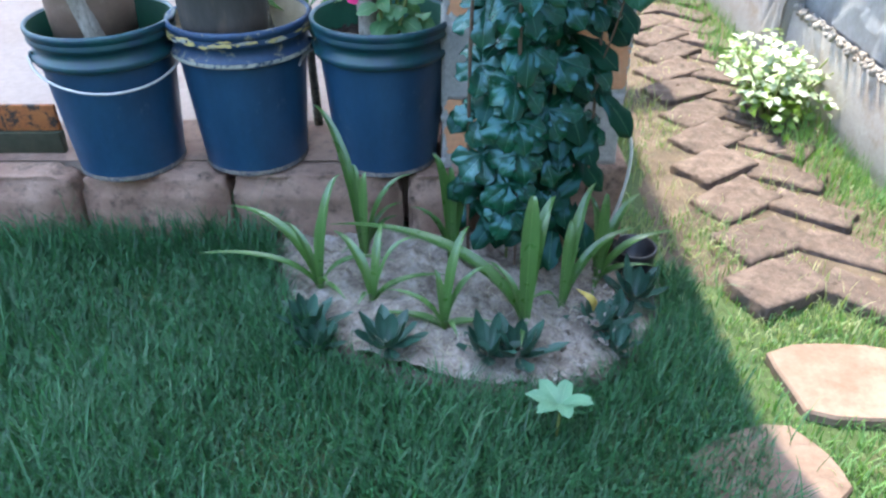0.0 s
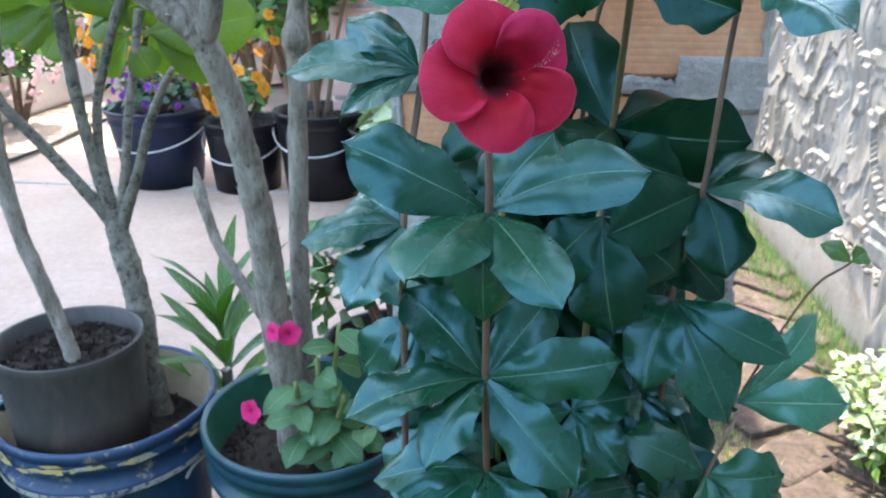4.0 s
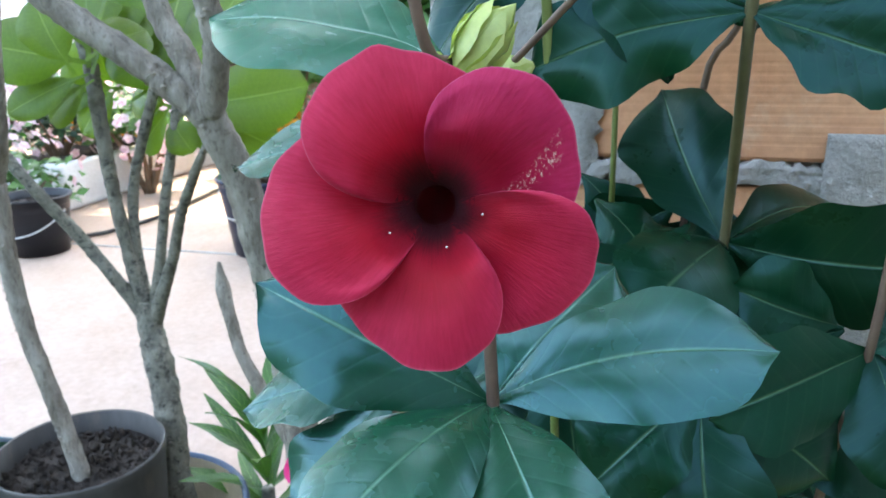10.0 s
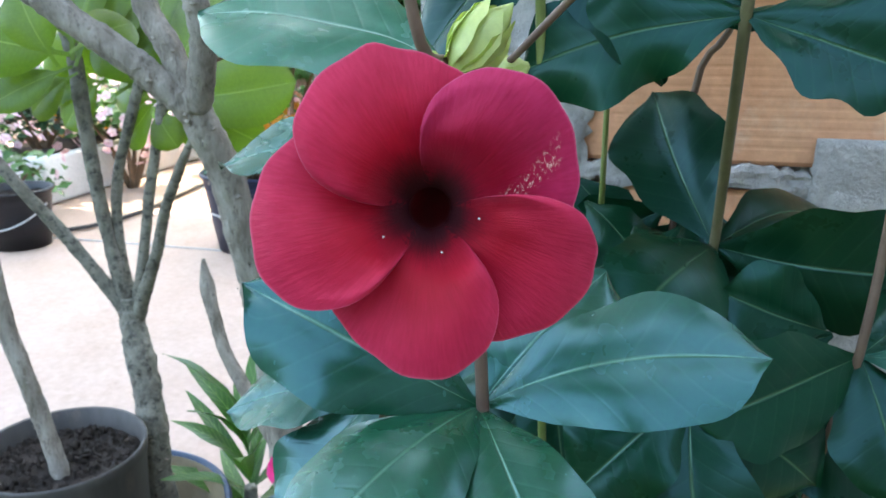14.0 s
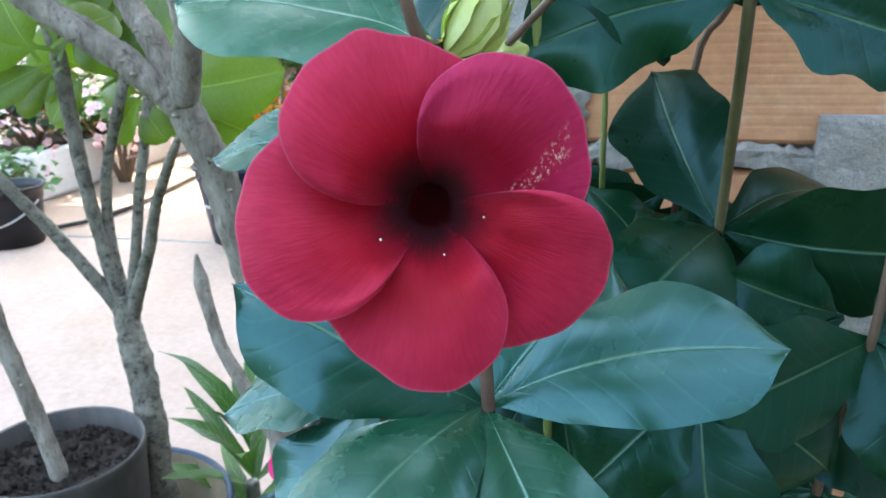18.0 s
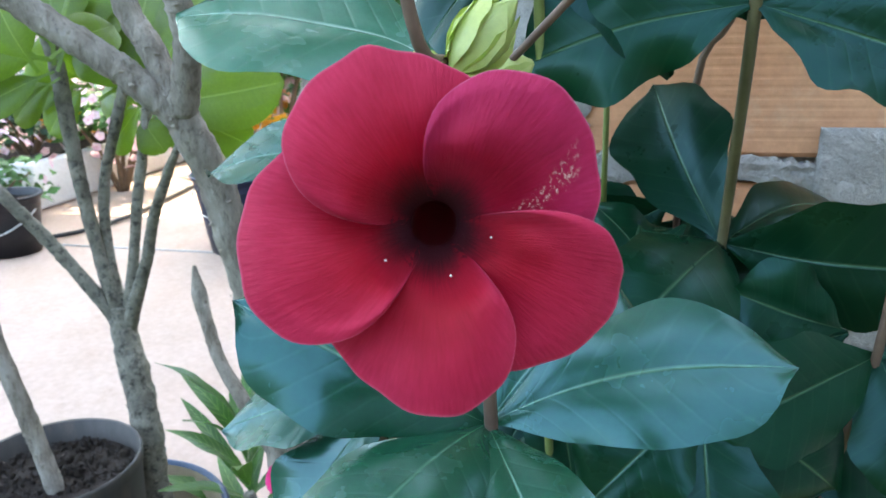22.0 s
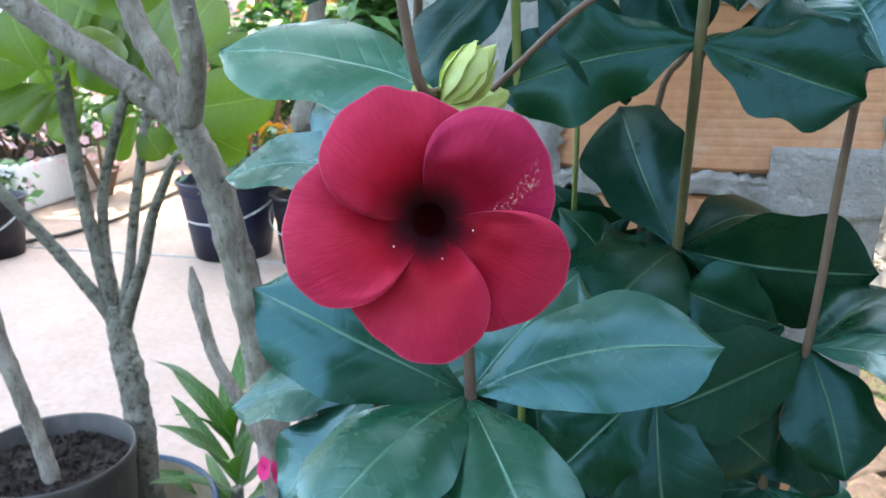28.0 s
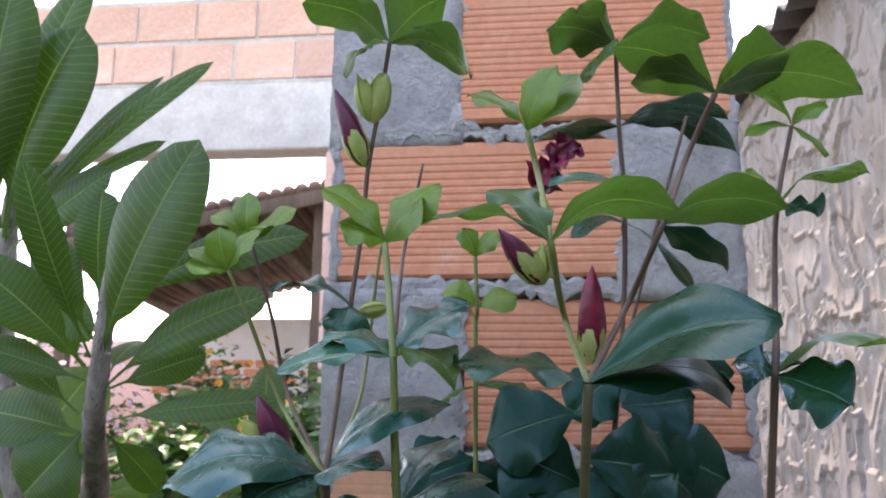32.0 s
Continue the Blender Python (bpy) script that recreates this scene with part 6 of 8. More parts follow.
leaf(vine, (0.327, 1.312, 1.526), (0.387, 1.303, 1.542), 0.048, FRESHLIT, hint=(0, 0, 1))
leaf(vine, (0.327, 1.312, 1.526), (0.358, 1.295, 1.511), 0.052, LITLEAF, hint=(0, -0.6, 0.8))
leaf(vine, (0.327, 1.312, 1.526), (0.307, 1.316, 1.533), 0.040, LITLEAF, hint=(0, -0.6, 0.8))
leaf(vine, (0.327, 1.312, 1.526), (0.329, 1.338, 1.540), 0.034, LITLEAF, hint=(0, -0.5, 0.85))
leaf(vine, (0.354, 1.374, 1.630), (0.410, 1.375, 1.654), 0.045, FRESHLIT, hint=(0, 0.1, 1))
leaf(vine, (0.354, 1.374, 1.630), (0.371, 1.357, 1.622), 0.042, MID, hint=(0, -0.5, 0.85))
leaf(vine, (0.354, 1.374, 1.630), (0.335, 1.367, 1.653), 0.035, YOUNG)
leaf(vine, (0.367, 1.375, 1.683), (0.348, 1.369, 1.705), 0.020, YOUNG)
leaf(vine, (0.367, 1.375, 1.683), (0.389, 1.375, 1.699), 0.018, YOUNG)
leaf(vine, (0.367, 1.375, 1.683), (0.337, 1.373, 1.677), 0.018, YOUNG)
leaf(vine, (0.367, 1.375, 1.683), (0.390, 1.381, 1.665), 0.018, YOUNG)
leaf(vine, (0.278, 1.516, 1.807), (0.220, 1.507, 1.824), 0.056, FRESHLIT, hint=(0, 0.2, 1))
leaf(vine, (0.278, 1.516, 1.807), (0.255, 1.499, 1.776), 0.056, FRESHLIT, hint=(0, 0.2, 1))
leaf(vine, (0.278, 1.516, 1.807), (0.357, 1.522, 1.819), 0.056, FRESHLIT, hint=(0, 0.2, 1))
leaf(vine, (0.278, 1.516, 1.807), (0.242, 1.526, 1.842), 0.056, FRESHLIT, hint=(0, 0.2, 1))
leaf(vine, (0.280, 1.529, 1.741), (0.208, 1.523, 1.731), 0.046, MID, hint=(0, 0.05, 1))
leaf(vine, (0.280, 1.529, 1.741), (0.382, 1.543, 1.723), 0.046, MID, hint=(0, 0.05, 1))
leaf(vine, (0.280, 1.529, 1.741), (0.376, 1.556, 1.761), 0.046, MID, hint=(0, 0.05, 1))
leaf(vine, (0.284, 1.545, 1.661), (0.343, 1.562, 1.605), 0.045, MID, hint=(0.3, -0.2, 0.9))
leaf(vine, (0.284, 1.545, 1.661), (0.238, 1.542, 1.652), 0.040, MID)
leaf(vine, (0.278, 1.569, 1.536), (0.375, 1.579, 1.536), 0.055, SHADELEAF, hint=(0, -0.85, 0.45))
leaf(vine, (0.278, 1.569, 1.536), (0.318, 1.560, 1.495), 0.055, SHADELEAF, hint=(0, -0.85, 0.45))
leaf(vine, (0.278, 1.569, 1.536), (0.236, 1.572, 1.498), 0.055, SHADELEAF, hint=(0, -0.85, 0.45))
leaf(vine, (0.162, 1.459, 1.617), (0.153, 1.454, 1.638), 0.022, YOUNG)
leaf(vine, (0.162, 1.459, 1.617), (0.178, 1.457, 1.636), 0.022, YOUNG)
leaf(vine, (0.163, 1.466, 1.580), (0.193, 1.467, 1.589), 0.030, YOUNG)
leaf(vine, (0.163, 1.466, 1.580), (0.136, 1.461, 1.590), 0.030, YOUNG)
leaf(vine, (0.161, 1.477, 1.522), (0.221, 1.487, 1.501), 0.034, FRESHLIT, hint=(0, -0.15, 1))
leaf(vine, (0.161, 1.477, 1.522), (0.127, 1.478, 1.497), 0.034, FRESHLIT, hint=(0, -0.15, 1))
leaf(vine, (0.161, 1.477, 1.522), (0.185, 1.500, 1.520), 0.034, FRESHLIT, hint=(0, -0.15, 1))
leaf(vine, (0.091, 1.311, 1.472), (0.011, 1.287, 1.470), 0.055, SHEENLEAF, hint=(0, -0.6, 0.8))
leaf(vine, (0.091, 1.311, 1.472), (0.156, 1.314, 1.513), 0.045, SHEENLEAF, hint=(-0.3, -0.25, 0.9))
leaf(vine, (0.091, 1.311, 1.472), (0.121, 1.287, 1.478), 0.040, SHEENLEAF, hint=(0, -0.4, 0.9))
leaf(vine, (0.091, 1.311, 1.472), (0.056, 1.284, 1.458), 0.050, SHEENLEAF, hint=(-0.1, -0.6, 0.8))
leaf(vine, (0.237, 1.440, 1.460), (0.301, 1.450, 1.465), 0.060, SHADELEAF, hint=(0.0, -0.9, 0.4), wave=0.07)
leaf(vine, (0.236, 1.450, 1.455), (0.178, 1.460, 1.476), 0.062, SHADELEAF, hint=(0.0, -0.9, 0.4), wave=0.07)
leaf(vine, (0.265, 1.500, 1.479), (0.323, 1.510, 1.442), 0.060, SHADELEAF, hint=(0.0, -0.9, 0.4), wave=0.07)
leaf(vine, (0.233, 1.437, 1.504), (0.169, 1.455, 1.482), 0.062, SHADELEAF, hint=(0.0, -0.92, 0.35), arc=0.08, wave=0.05)
leaf(vine, (0.238, 1.433, 1.474), (0.301, 1.462, 1.463), 0.069, SHADELEAF, hint=(0.0, -0.92, 0.35), arc=0.08, wave=0.05)
leaf(vine, (0.159, 1.487, 1.469), (0.112, 1.485, 1.453), 0.060, SHADELEAF, hint=(0.0, -0.92, 0.35), arc=0.08, wave=0.05)
leaf(vine, (0.239, 1.435, 1.466), (0.267, 1.432, 1.443), 0.062, SHADELEAF, hint=(0.0, -0.92, 0.35), arc=0.08, wave=0.05)
leaf(vine, (0.274, 1.533, 1.508), (0.333, 1.538, 1.515), 0.062, SHADELEAF, hint=(0.0, -0.92, 0.35), arc=0.08, wave=0.05)
leaf(vine, (0.285, 1.519, 1.478), (0.354, 1.531, 1.453), 0.069, SHADELEAF, hint=(0.0, -0.92, 0.35), arc=0.08, wave=0.05)
leaf(vine, (0.197, 1.516, 1.447), (0.141, 1.513, 1.430), 0.062, SHADELEAF, hint=(0.0, -0.92, 0.35), arc=0.08, wave=0.05)
# hanging whorls of the lower vine
whorl(vine, (0.141, 1.335, 0.780), 6, 0.078, 0.044, LITLEAF, 0.00, 0.80, (0.00, -0.45))
whorl(vine, (0.150, 1.347, 0.700), 6, 0.075, 0.044, LITLEAF, 0.70, 0.80, (0.00, -0.45))
whorl(vine, (0.134, 1.359, 0.620), 6, 0.073, 0.044, LITLEAF, 1.40, 0.80, (0.00, -0.45))
whorl(vine, (0.139, 1.371, 0.540), 6, 0.070, 0.044, LITLEAF, 2.10, 0.80, (0.00, -0.45))
whorl(vine, (0.151, 1.383, 0.465), 6, 0.069, 0.044, LITLEAF, 2.80, 0.80, (0.00, -0.45))
whorl(vine, (0.136, 1.395, 0.390), 6, 0.067, 0.044, LITLEAF, 3.50, 0.80, (0.00, -0.45))
whorl(vine, (0.137, 1.407, 0.320), 6, 0.064, 0.044, LITLEAF, 4.20, 0.80, (0.00, -0.45))
whorl(vine, (0.207, 1.400, 0.870), 6, 0.076, 0.044, LITLEAF, 0.40, 0.80, (0.00, -0.40))
whorl(vine, (0.213, 1.410, 0.760), 6, 0.076, 0.044, LITLEAF, 1.30, 0.80, (0.00, -0.40))
whorl(vine, (0.214, 1.420, 0.650), 6, 0.076, 0.044, LITLEAF, 2.20, 0.80, (0.00, -0.40))
whorl(vine, (0.208, 1.430, 0.540), 6, 0.076, 0.044, LITLEAF, 3.10, 0.80, (0.00, -0.40))
whorl(vine, (0.201, 1.440, 0.440), 6, 0.076, 0.044, LITLEAF, 4.00, 0.80, (0.00, -0.40))
whorl(vine, (0.199, 1.450, 0.360), 6, 0.076, 0.044, LITLEAF, 4.90, 0.80, (0.00, -0.40))
whorl(vine, (0.275, 1.450, 0.860), 6, 0.074, 0.042, LITLEAF, 0.20, 0.85, (0.10, -0.35))
whorl(vine, (0.276, 1.458, 0.740), 6, 0.074, 0.042, LITLEAF, 1.00, 0.85, (0.10, -0.35))
whorl(vine, (0.273, 1.466, 0.620), 6, 0.074, 0.042, LITLEAF, 1.80, 0.85, (0.10, -0.35))
whorl(vine, (0.278, 1.474, 0.500), 6, 0.074, 0.042, LITLEAF, 2.60, 0.85, (0.10, -0.35))
whorl(vine, (0.063, 1.380, 0.970), 5, 0.094, 0.048, LITLEAF, 0.90, 0.85, (-0.05, -0.40))
whorl(vine, (0.082, 1.390, 0.860), 6, 0.073, 0.042, SHEENLEAF, 1.70, 0.85, (-0.05, -0.40))
whorl(vine, (0.077, 1.400, 0.750), 6, 0.073, 0.042, SHEENLEAF, 2.50, 0.85, (-0.05, -0.40))
whorl(vine, (0.073, 1.410, 0.640), 6, 0.073, 0.042, SHEENLEAF, 3.30, 0.85, (-0.05, -0.40))
whorl(vine, (0.075, 1.420, 0.530), 6, 0.073, 0.042, SHEENLEAF, 4.10, 0.85, (-0.05, -0.40))
whorl(vine, (0.081, 1.430, 0.440), 6, 0.073, 0.042, SHEENLEAF, 4.90, 0.85, (-0.05, -0.40))
whorl(vine, (0.135, 1.470, 1.050), 4, 0.100, 0.052, SHADELEAF, 0.30, 0.50, (0.00, -0.20))
whorl(vine, (0.195, 1.470, 1.330), 4, 0.100, 0.052, SHADELEAF, 2.10, 0.50, (0.00, -0.20))
whorl(vine, (0.215, 1.450, 1.360), 4, 0.100, 0.060, SHADELEAF, 0.40, 1.00, (0.00, -0.20))
whorl(vine, (0.270, 1.530, 1.420), 4, 0.100, 0.060, SHADELEAF, 0.20, 1.10, (0.00, -0.20))
whorl(vine, (0.132, 1.410, 1.300), 4, 0.100, 0.055, SHADELEAF, 0.80, 0.50, (0.00, -0.20))
whorl(vine, (0.160, 1.520, 1.420), 4, 0.090, 0.050, SHADELEAF, 0.10, 0.40, (0.00, -0.20))

# leaves deep in the vine, against the pillar, coloured as in shade
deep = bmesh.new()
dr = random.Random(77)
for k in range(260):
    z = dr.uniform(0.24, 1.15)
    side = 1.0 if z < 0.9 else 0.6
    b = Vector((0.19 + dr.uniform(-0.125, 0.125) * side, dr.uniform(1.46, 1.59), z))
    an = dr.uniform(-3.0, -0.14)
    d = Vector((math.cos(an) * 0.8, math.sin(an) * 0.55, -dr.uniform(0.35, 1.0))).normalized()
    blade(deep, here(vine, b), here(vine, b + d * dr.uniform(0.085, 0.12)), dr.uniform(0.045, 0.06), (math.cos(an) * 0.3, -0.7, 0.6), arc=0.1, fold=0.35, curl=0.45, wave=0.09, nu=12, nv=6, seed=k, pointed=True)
tagged(part("deep_foliage", deep, SHADELEAF, vine, "leaves deep in the vine in a shade-darkened colour"), kind="stuff")



# ---- the open flower ----
FLOWER = Vector((0.1358, 1.1587, 1.2131))
FACE = Vector((0.2388, -0.9412, 0.2388)).normalized()
CALYX_AT = Vector((0.1250, 1.2240, 1.2420))
F_RIGHT = Vector((0, 0, 1)).cross(FACE).normalized() * 1.0
F_UP = FACE.cross(F_RIGHT)
flower = new("flower")
flower.parent = vine
flower.location = here(vine, FLOWER)
tagged(flower, "open velvety crimson trumpet flower with dark throat")


def petal(angle, reach, lobe, material, seed, tip=0.0):
    """One petal of the pinwheel, in turns round the throat: its leading side is a free round lobe that lies over the next petal,
    its trailing side slips under the one before; the rim rolls back. lobe: degrees to the lobe's end."""
    bm = bmesh.new()
    uvl = bm.loops.layers.uv.verify()
    nu, nv, r0, trail = 26, 44, 0.0055, radians(54)
    rows = []
    for i in range(nu + 1):
        u = i / nu
        row = []
        for j in range(nv + 1):
            x = 2 * j / nv - 1
            span = radians(lobe) * (0.70 + 0.30 * min(u * 2.2, 1.0)) if x > 0 else trail
            th = radians(angle) + x * span
            rim = reach * ((1 - 0.94 * abs(x) ** 2.1) ** 0.52 if x > 0 else 1 - 0.24 * abs(x) ** 1.7)
            rim *= 1 + 0.010 * math.sin(seed * 3 + x * 7) + 0.006 * math.sin(seed * 5 + x * 19) + tip * math.exp(-((x + 0.22) / 0.10) ** 2)
            r = r0 + (max(rim, r0 + 0.002) - r0) * u
            opened = min(max((r - 0.0105) / 0.008, 0.0), 1.0)
            opened = opened * opened * (3 - 2 * opened)
            k = max(x, 0.0)
            h = 0.0020 - 0.028 * math.exp(-(r - r0) / 0.0056) * (1 - 0.75 * opened * k * k)
            h -= 9.0 * max(r - 0.0235, 0.0) ** 2 + 0.0012 * max(u - 0.86, 0.0) / 0.14
            # the lobe swells forward and curls down to its own edge; the trailing side sinks
            h += opened * (0.0062 * x + 0.0016 * math.sin(math.pi * min(max(x + 0.35, 0.0), 1.0)) - 0.0030 * k ** 5 + 0.0007 * math.sin(seed * 2 + x * 5 + u * 4))
            h += 0.0009 * opened * noise.noise(Vector((x * 2.3 + seed * 4, u * 3.1, seed)))
            d = F_RIGHT * math.cos(th) + F_UP * math.sin(th)
            row.append((bm.verts.new(d * r + FACE * h + F_UP * (0.0008 * math.exp(-(r - r0) / 0.0060))), u, j / nv))
        rows.append(row)
    for p, q in zip(rows, rows[1:]):
        for j in range(nv):
            quad = (p[j], p[j + 1], q[j + 1], q[j])
            f = bm.faces.new([k[0] for k in quad])
            for loop, k in zip(f.loops, quad):
                loop[uvl].uv = (k[1], k[2])
    part("petal", bm, material, flower)


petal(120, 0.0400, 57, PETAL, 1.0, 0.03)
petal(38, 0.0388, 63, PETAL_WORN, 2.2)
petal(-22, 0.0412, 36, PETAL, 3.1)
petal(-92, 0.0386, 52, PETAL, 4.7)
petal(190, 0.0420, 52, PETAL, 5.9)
# fused bases of the petals, falling into the throat
bm = bmesh.new()
uvl = bm.loops.layers.uv.verify()
prev = None
for i in range(13):
    r = 0.0190 - 0.00112 * i
    c = FACE * (-0.0030 - 0.028 * math.exp(-(r - 0.0055) / 0.0056)) + F_UP * (0.0008 * math.exp(-(r - 0.0055) / 0.0060))
    ring = [(bm.verts.new(c + (F_RIGHT * math.cos(a * math.pi / 18) + F_UP * math.sin(a * math.pi / 18)) * r), 0.25 - 0.02 * i, a / 36) for a in range(36)]
    if prev:
        for k in range(36):
            quad = (prev[k], prev[(k + 1) % 36], ring[(k + 1) % 36], ring[k])
            f = bm.faces.new([q[0] for q in quad])
            for loop, q in zip(f.loops, quad):
                loop[uvl].uv = (q[1], q[2])
    prev = ring
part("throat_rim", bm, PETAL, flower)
# throat and tube, running back to the calyx
bm = bmesh.new()
uvl = bm.loops.layers.uv.verify()
back = CALYX_AT - FLOWER
rings = []
for i in range(15):
    t = i / 14
    c = -FACE * (0.04 * t * (1 - t) + 0.0255) + back * (t ** 1.6) + F_UP * (0.0008 * (1 - t))
    r = 0.0057 - 0.0008 * min(t / 0.2, 1) - 0.0012 * max(t - 0.25, 0) / 0.75
    d = (-FACE * (1 - t) + back.normalized() * t).normalized()
    s = F_RIGHT - d * F_RIGHT.dot(d)
    s.normalize()
    q = d.cross(s)
    rings.append([bm.verts.new(c + (s * math.cos(a * math.pi / 12) + q * math.sin(a * math.pi / 12)) * r) for a in range(24)])
for a, b in zip(rings, rings[1:]):
    for k in range(24):
        bm.faces.new((a[k], a[(k + 1) % 24], b[(k + 1) % 24], b[k]))
part("throat", bm, THROAT, flower, "dark maroon throat and tube")
# pale points between the petals at the throat's rim
for an, r in ((210, 0.0119), (-72, 0.0100), (-9, 0.0118)):
    a = radians(an)
    bm = bmesh.new()
    bmesh.ops.create_icosphere(bm, subdivisions=2, radius=0.00028, matrix=Matrix.Translation((F_RIGHT * math.cos(a) + F_UP * math.sin(a)) * r + FACE * 0.0002))
    part("throat_point", bm, CORD, flower, "tiny pale point")
# sepals of the calyx
for k in range(5):
    a = k * 1.2566
    d = (F_RIGHT * math.cos(a) + F_UP * math.sin(a)) * 0.012 - back.normalized() * 0.012
    part("sepal", blade(bmesh.new(), back, back + d, 0.009, (0, -0.6, 0.8), nu=6, nv=4, seed=k), CALYX, flower, "pale green sepal")


def bud(base, tip, radius, material, calyx):
    """A closed bud, twisted and pointed, clasped by small sepals; calyx is the clasped share of its length, over 1 for a small bud still shut in them."""
    base, tip = here(vine, base), here(vine, tip)
    d, s, q = frame_along(tip - base)
    length = (tip - base).length
    b = new("bud")
    b.parent = vine
    bm = bmesh.new()
    rings = []
    shape = ((0.0, 0.35), (0.08, 0.7), (0.22, 0.95), (0.4, 1.0), (0.6, 0.86), (0.78, 0.58), (0.9, 0.3), (1.0, 0.03))
    for i, (t, r) in enumerate(shape):
        row = []
        for k in range(15):
            a = 2 * math.pi * k / 15 + 1.1 * t
            rr = radius * r * (1.0 if calyx < 1 else 0.72) * (1 + 0.10 * math.cos(5 * (a - 0.8 * t)))
            row.append(bm.verts.new(base + d * length * t + (s * math.cos(a) + q * math.sin(a)) * rr))
        rings.append(row)
    for a, c in zip(rings, rings[1:]):
        for k in range(15):
            bm.faces.new((a[k], a[(k + 1) % 15], c[(k + 1) % 15], c[k]))
    uvl = bm.loops.layers.uv.verify()
    part("bud_body", bm, material, b)
    reach = length * (calyx if calyx < 1 else 0.85 if calyx == 1 else 1.02)
    for k in range(4 if calyx < 1 else 6):
        a = k * math.pi / 2 + 0.4 + (0.8 if k > 3 else 0.0)
        side = s * math.cos(a) + q * math.sin(a)
        part("sepal", blade(bmesh.new(), base - d * 0.002 + side * radius * 0.2, base + d * reach + side * radius * (0.9 if calyx < 1 else 0.62 + 0.25 * (k % 3) if calyx == 1 else 0.22), radius * (1.35 if calyx < 1 else 1.7), side, arc=0.16, fold=-0.3, obovate=1.0, nu=6, nv=4, seed=k), CALYX, b)
    return b


def wither(place):
    """A spent flower, crumpled petals hanging from the stem."""
    b = new("withered_flower")
    b.parent = vine
    b.location = here(vine, place)
    tagged(b, "withered crumpled purple flower")
    r = random.Random(2)
    for k in range(6):
        a = k * 1.05
        tip = Vector((0.018 * math.cos(a), 0.010 * math.sin(a), -0.004 + 0.018 * r.uniform(-1, 1)))
        part("petal", blade(bmesh.new(), (0, 0, 0), tip, 0.022, (0, -1, 0.2), arc=0.3, fold=0.8, wave=0.25, nu=8, nv=6, seed=k), BUDRED if k % 2 else BUDDARK, b)


bud((0.1751, 1.2033, 1.2839), (0.2172, 1.1770, 1.2814), 0.0088, BUDRED, 0.350)
bud((0.1724, 1.2133, 1.2873), (0.1757, 1.2160, 1.3207), 0.0055, BUDRED, 0.550)
bud((0.2086, 1.2580, 1.3070), (0.2111, 1.2540, 1.3350), 0.0062, CALYX, 1.100)
bud((0.2187, 1.2540, 1.3167), (0.2151, 1.2500, 1.3546), 0.0062, CALYX, 1.100)
bud((0.2198, 1.2500, 1.3172), (0.2243, 1.2460, 1.3517), 0.0062, CALYX, 1.100)
bud((0.2221, 1.2580, 1.3070), (0.2324, 1.2540, 1.3364), 0.0062, CALYX, 1.100)
bud((0.2149, 1.2540, 1.3060), (0.2250, 1.2500, 1.3262), 0.0062, CALYX, 1.100)
bud((0.1411, 1.2674, 1.2393), (0.1220, 1.2600, 1.2322), 0.0060, CALYX, 1.000)
bud((0.1281, 1.2192, 1.2414), (0.1439, 1.2237, 1.2598), 0.0085, CALYX, 1.000)
bud((0.0969, 1.3611, 1.6601), (0.0785, 1.3491, 1.7078), 0.0075, BUDDARK, 0.500)
bud((0.1010, 1.3551, 1.6883), (0.0938, 1.3454, 1.7160), 0.0055, CALYX, 1.000)
bud((0.1035, 1.3557, 1.6873), (0.1113, 1.3510, 1.7225), 0.0055, CALYX, 1.000)
bud((0.2375, 1.3698, 1.5355), (0.2391, 1.3578, 1.5924), 0.0085, BUDRED, 0.420)
bud((0.2091, 1.3879, 1.5868), (0.1822, 1.3729, 1.6193), 0.0085, BUDDARK, 0.620)
bud((0.2099, 1.3877, 1.5868), (0.2010, 1.3777, 1.6072), 0.0050, CALYX, 1.000)
bud((0.2099, 1.3877, 1.5868), (0.2101, 1.3776, 1.6125), 0.0050, CALYX, 1.000)
bud((0.2099, 1.3877, 1.5868), (0.1938, 1.3776, 1.6036), 0.0050, CALYX, 1.000)
bud((0.0579, 1.3527, 1.4719), (0.0405, 1.3416, 1.5138), 0.0085, BUDDARK, 0.420)
bud((0.0429, 1.3549, 1.4806), (0.0288, 1.3444, 1.5006), 0.0050, CALYX, 1.000)
bud((0.2121, 1.3810, 1.6225), (0.2034, 1.3752, 1.6474), 0.0050, CALYX, 1.000)
bud((0.2139, 1.3811, 1.6225), (0.2068, 1.3724, 1.6373), 0.0040, CALYX, 1.000)
bud((0.0939, 1.3791, 1.5680), (0.1120, 1.3806, 1.5699), 0.0050, CALYX, 1.000)
bud((0.0959, 1.1652, 1.4283), (0.0985, 1.1621, 1.4520), 0.0045, CALYX, 1.000)
bud((0.0861, 1.1630, 1.4107), (0.0822, 1.1593, 1.4348), 0.0042, CALYX, 1.000)
bud((0.0707, 1.1627, 1.4272), (0.0654, 1.1585, 1.4466), 0.0042, CALYX, 1.000)
bud((0.0618, 1.1622, 1.4329), (0.0530, 1.1575, 1.4500), 0.0040, CALYX, 1.000)
stem([(0.091, 1.163, 1.407), (0.097, 1.165, 1.419), (0.096, 1.165, 1.428)], 0.0014, 0.0010, GREENSTEM)
stem([(0.091, 1.163, 1.406), (0.082, 1.163, 1.417), (0.071, 1.163, 1.427), (0.062, 1.162, 1.433)], 0.0014, 0.0010, GREENSTEM)
wither((0.2225, 1.4324, 1.6798))

# ---- half-round bed in front of the pillar ----
BED_C, BED_RX, BED_RY = Vector((0.065, 1.58, 0.0)), 0.465, 0.50


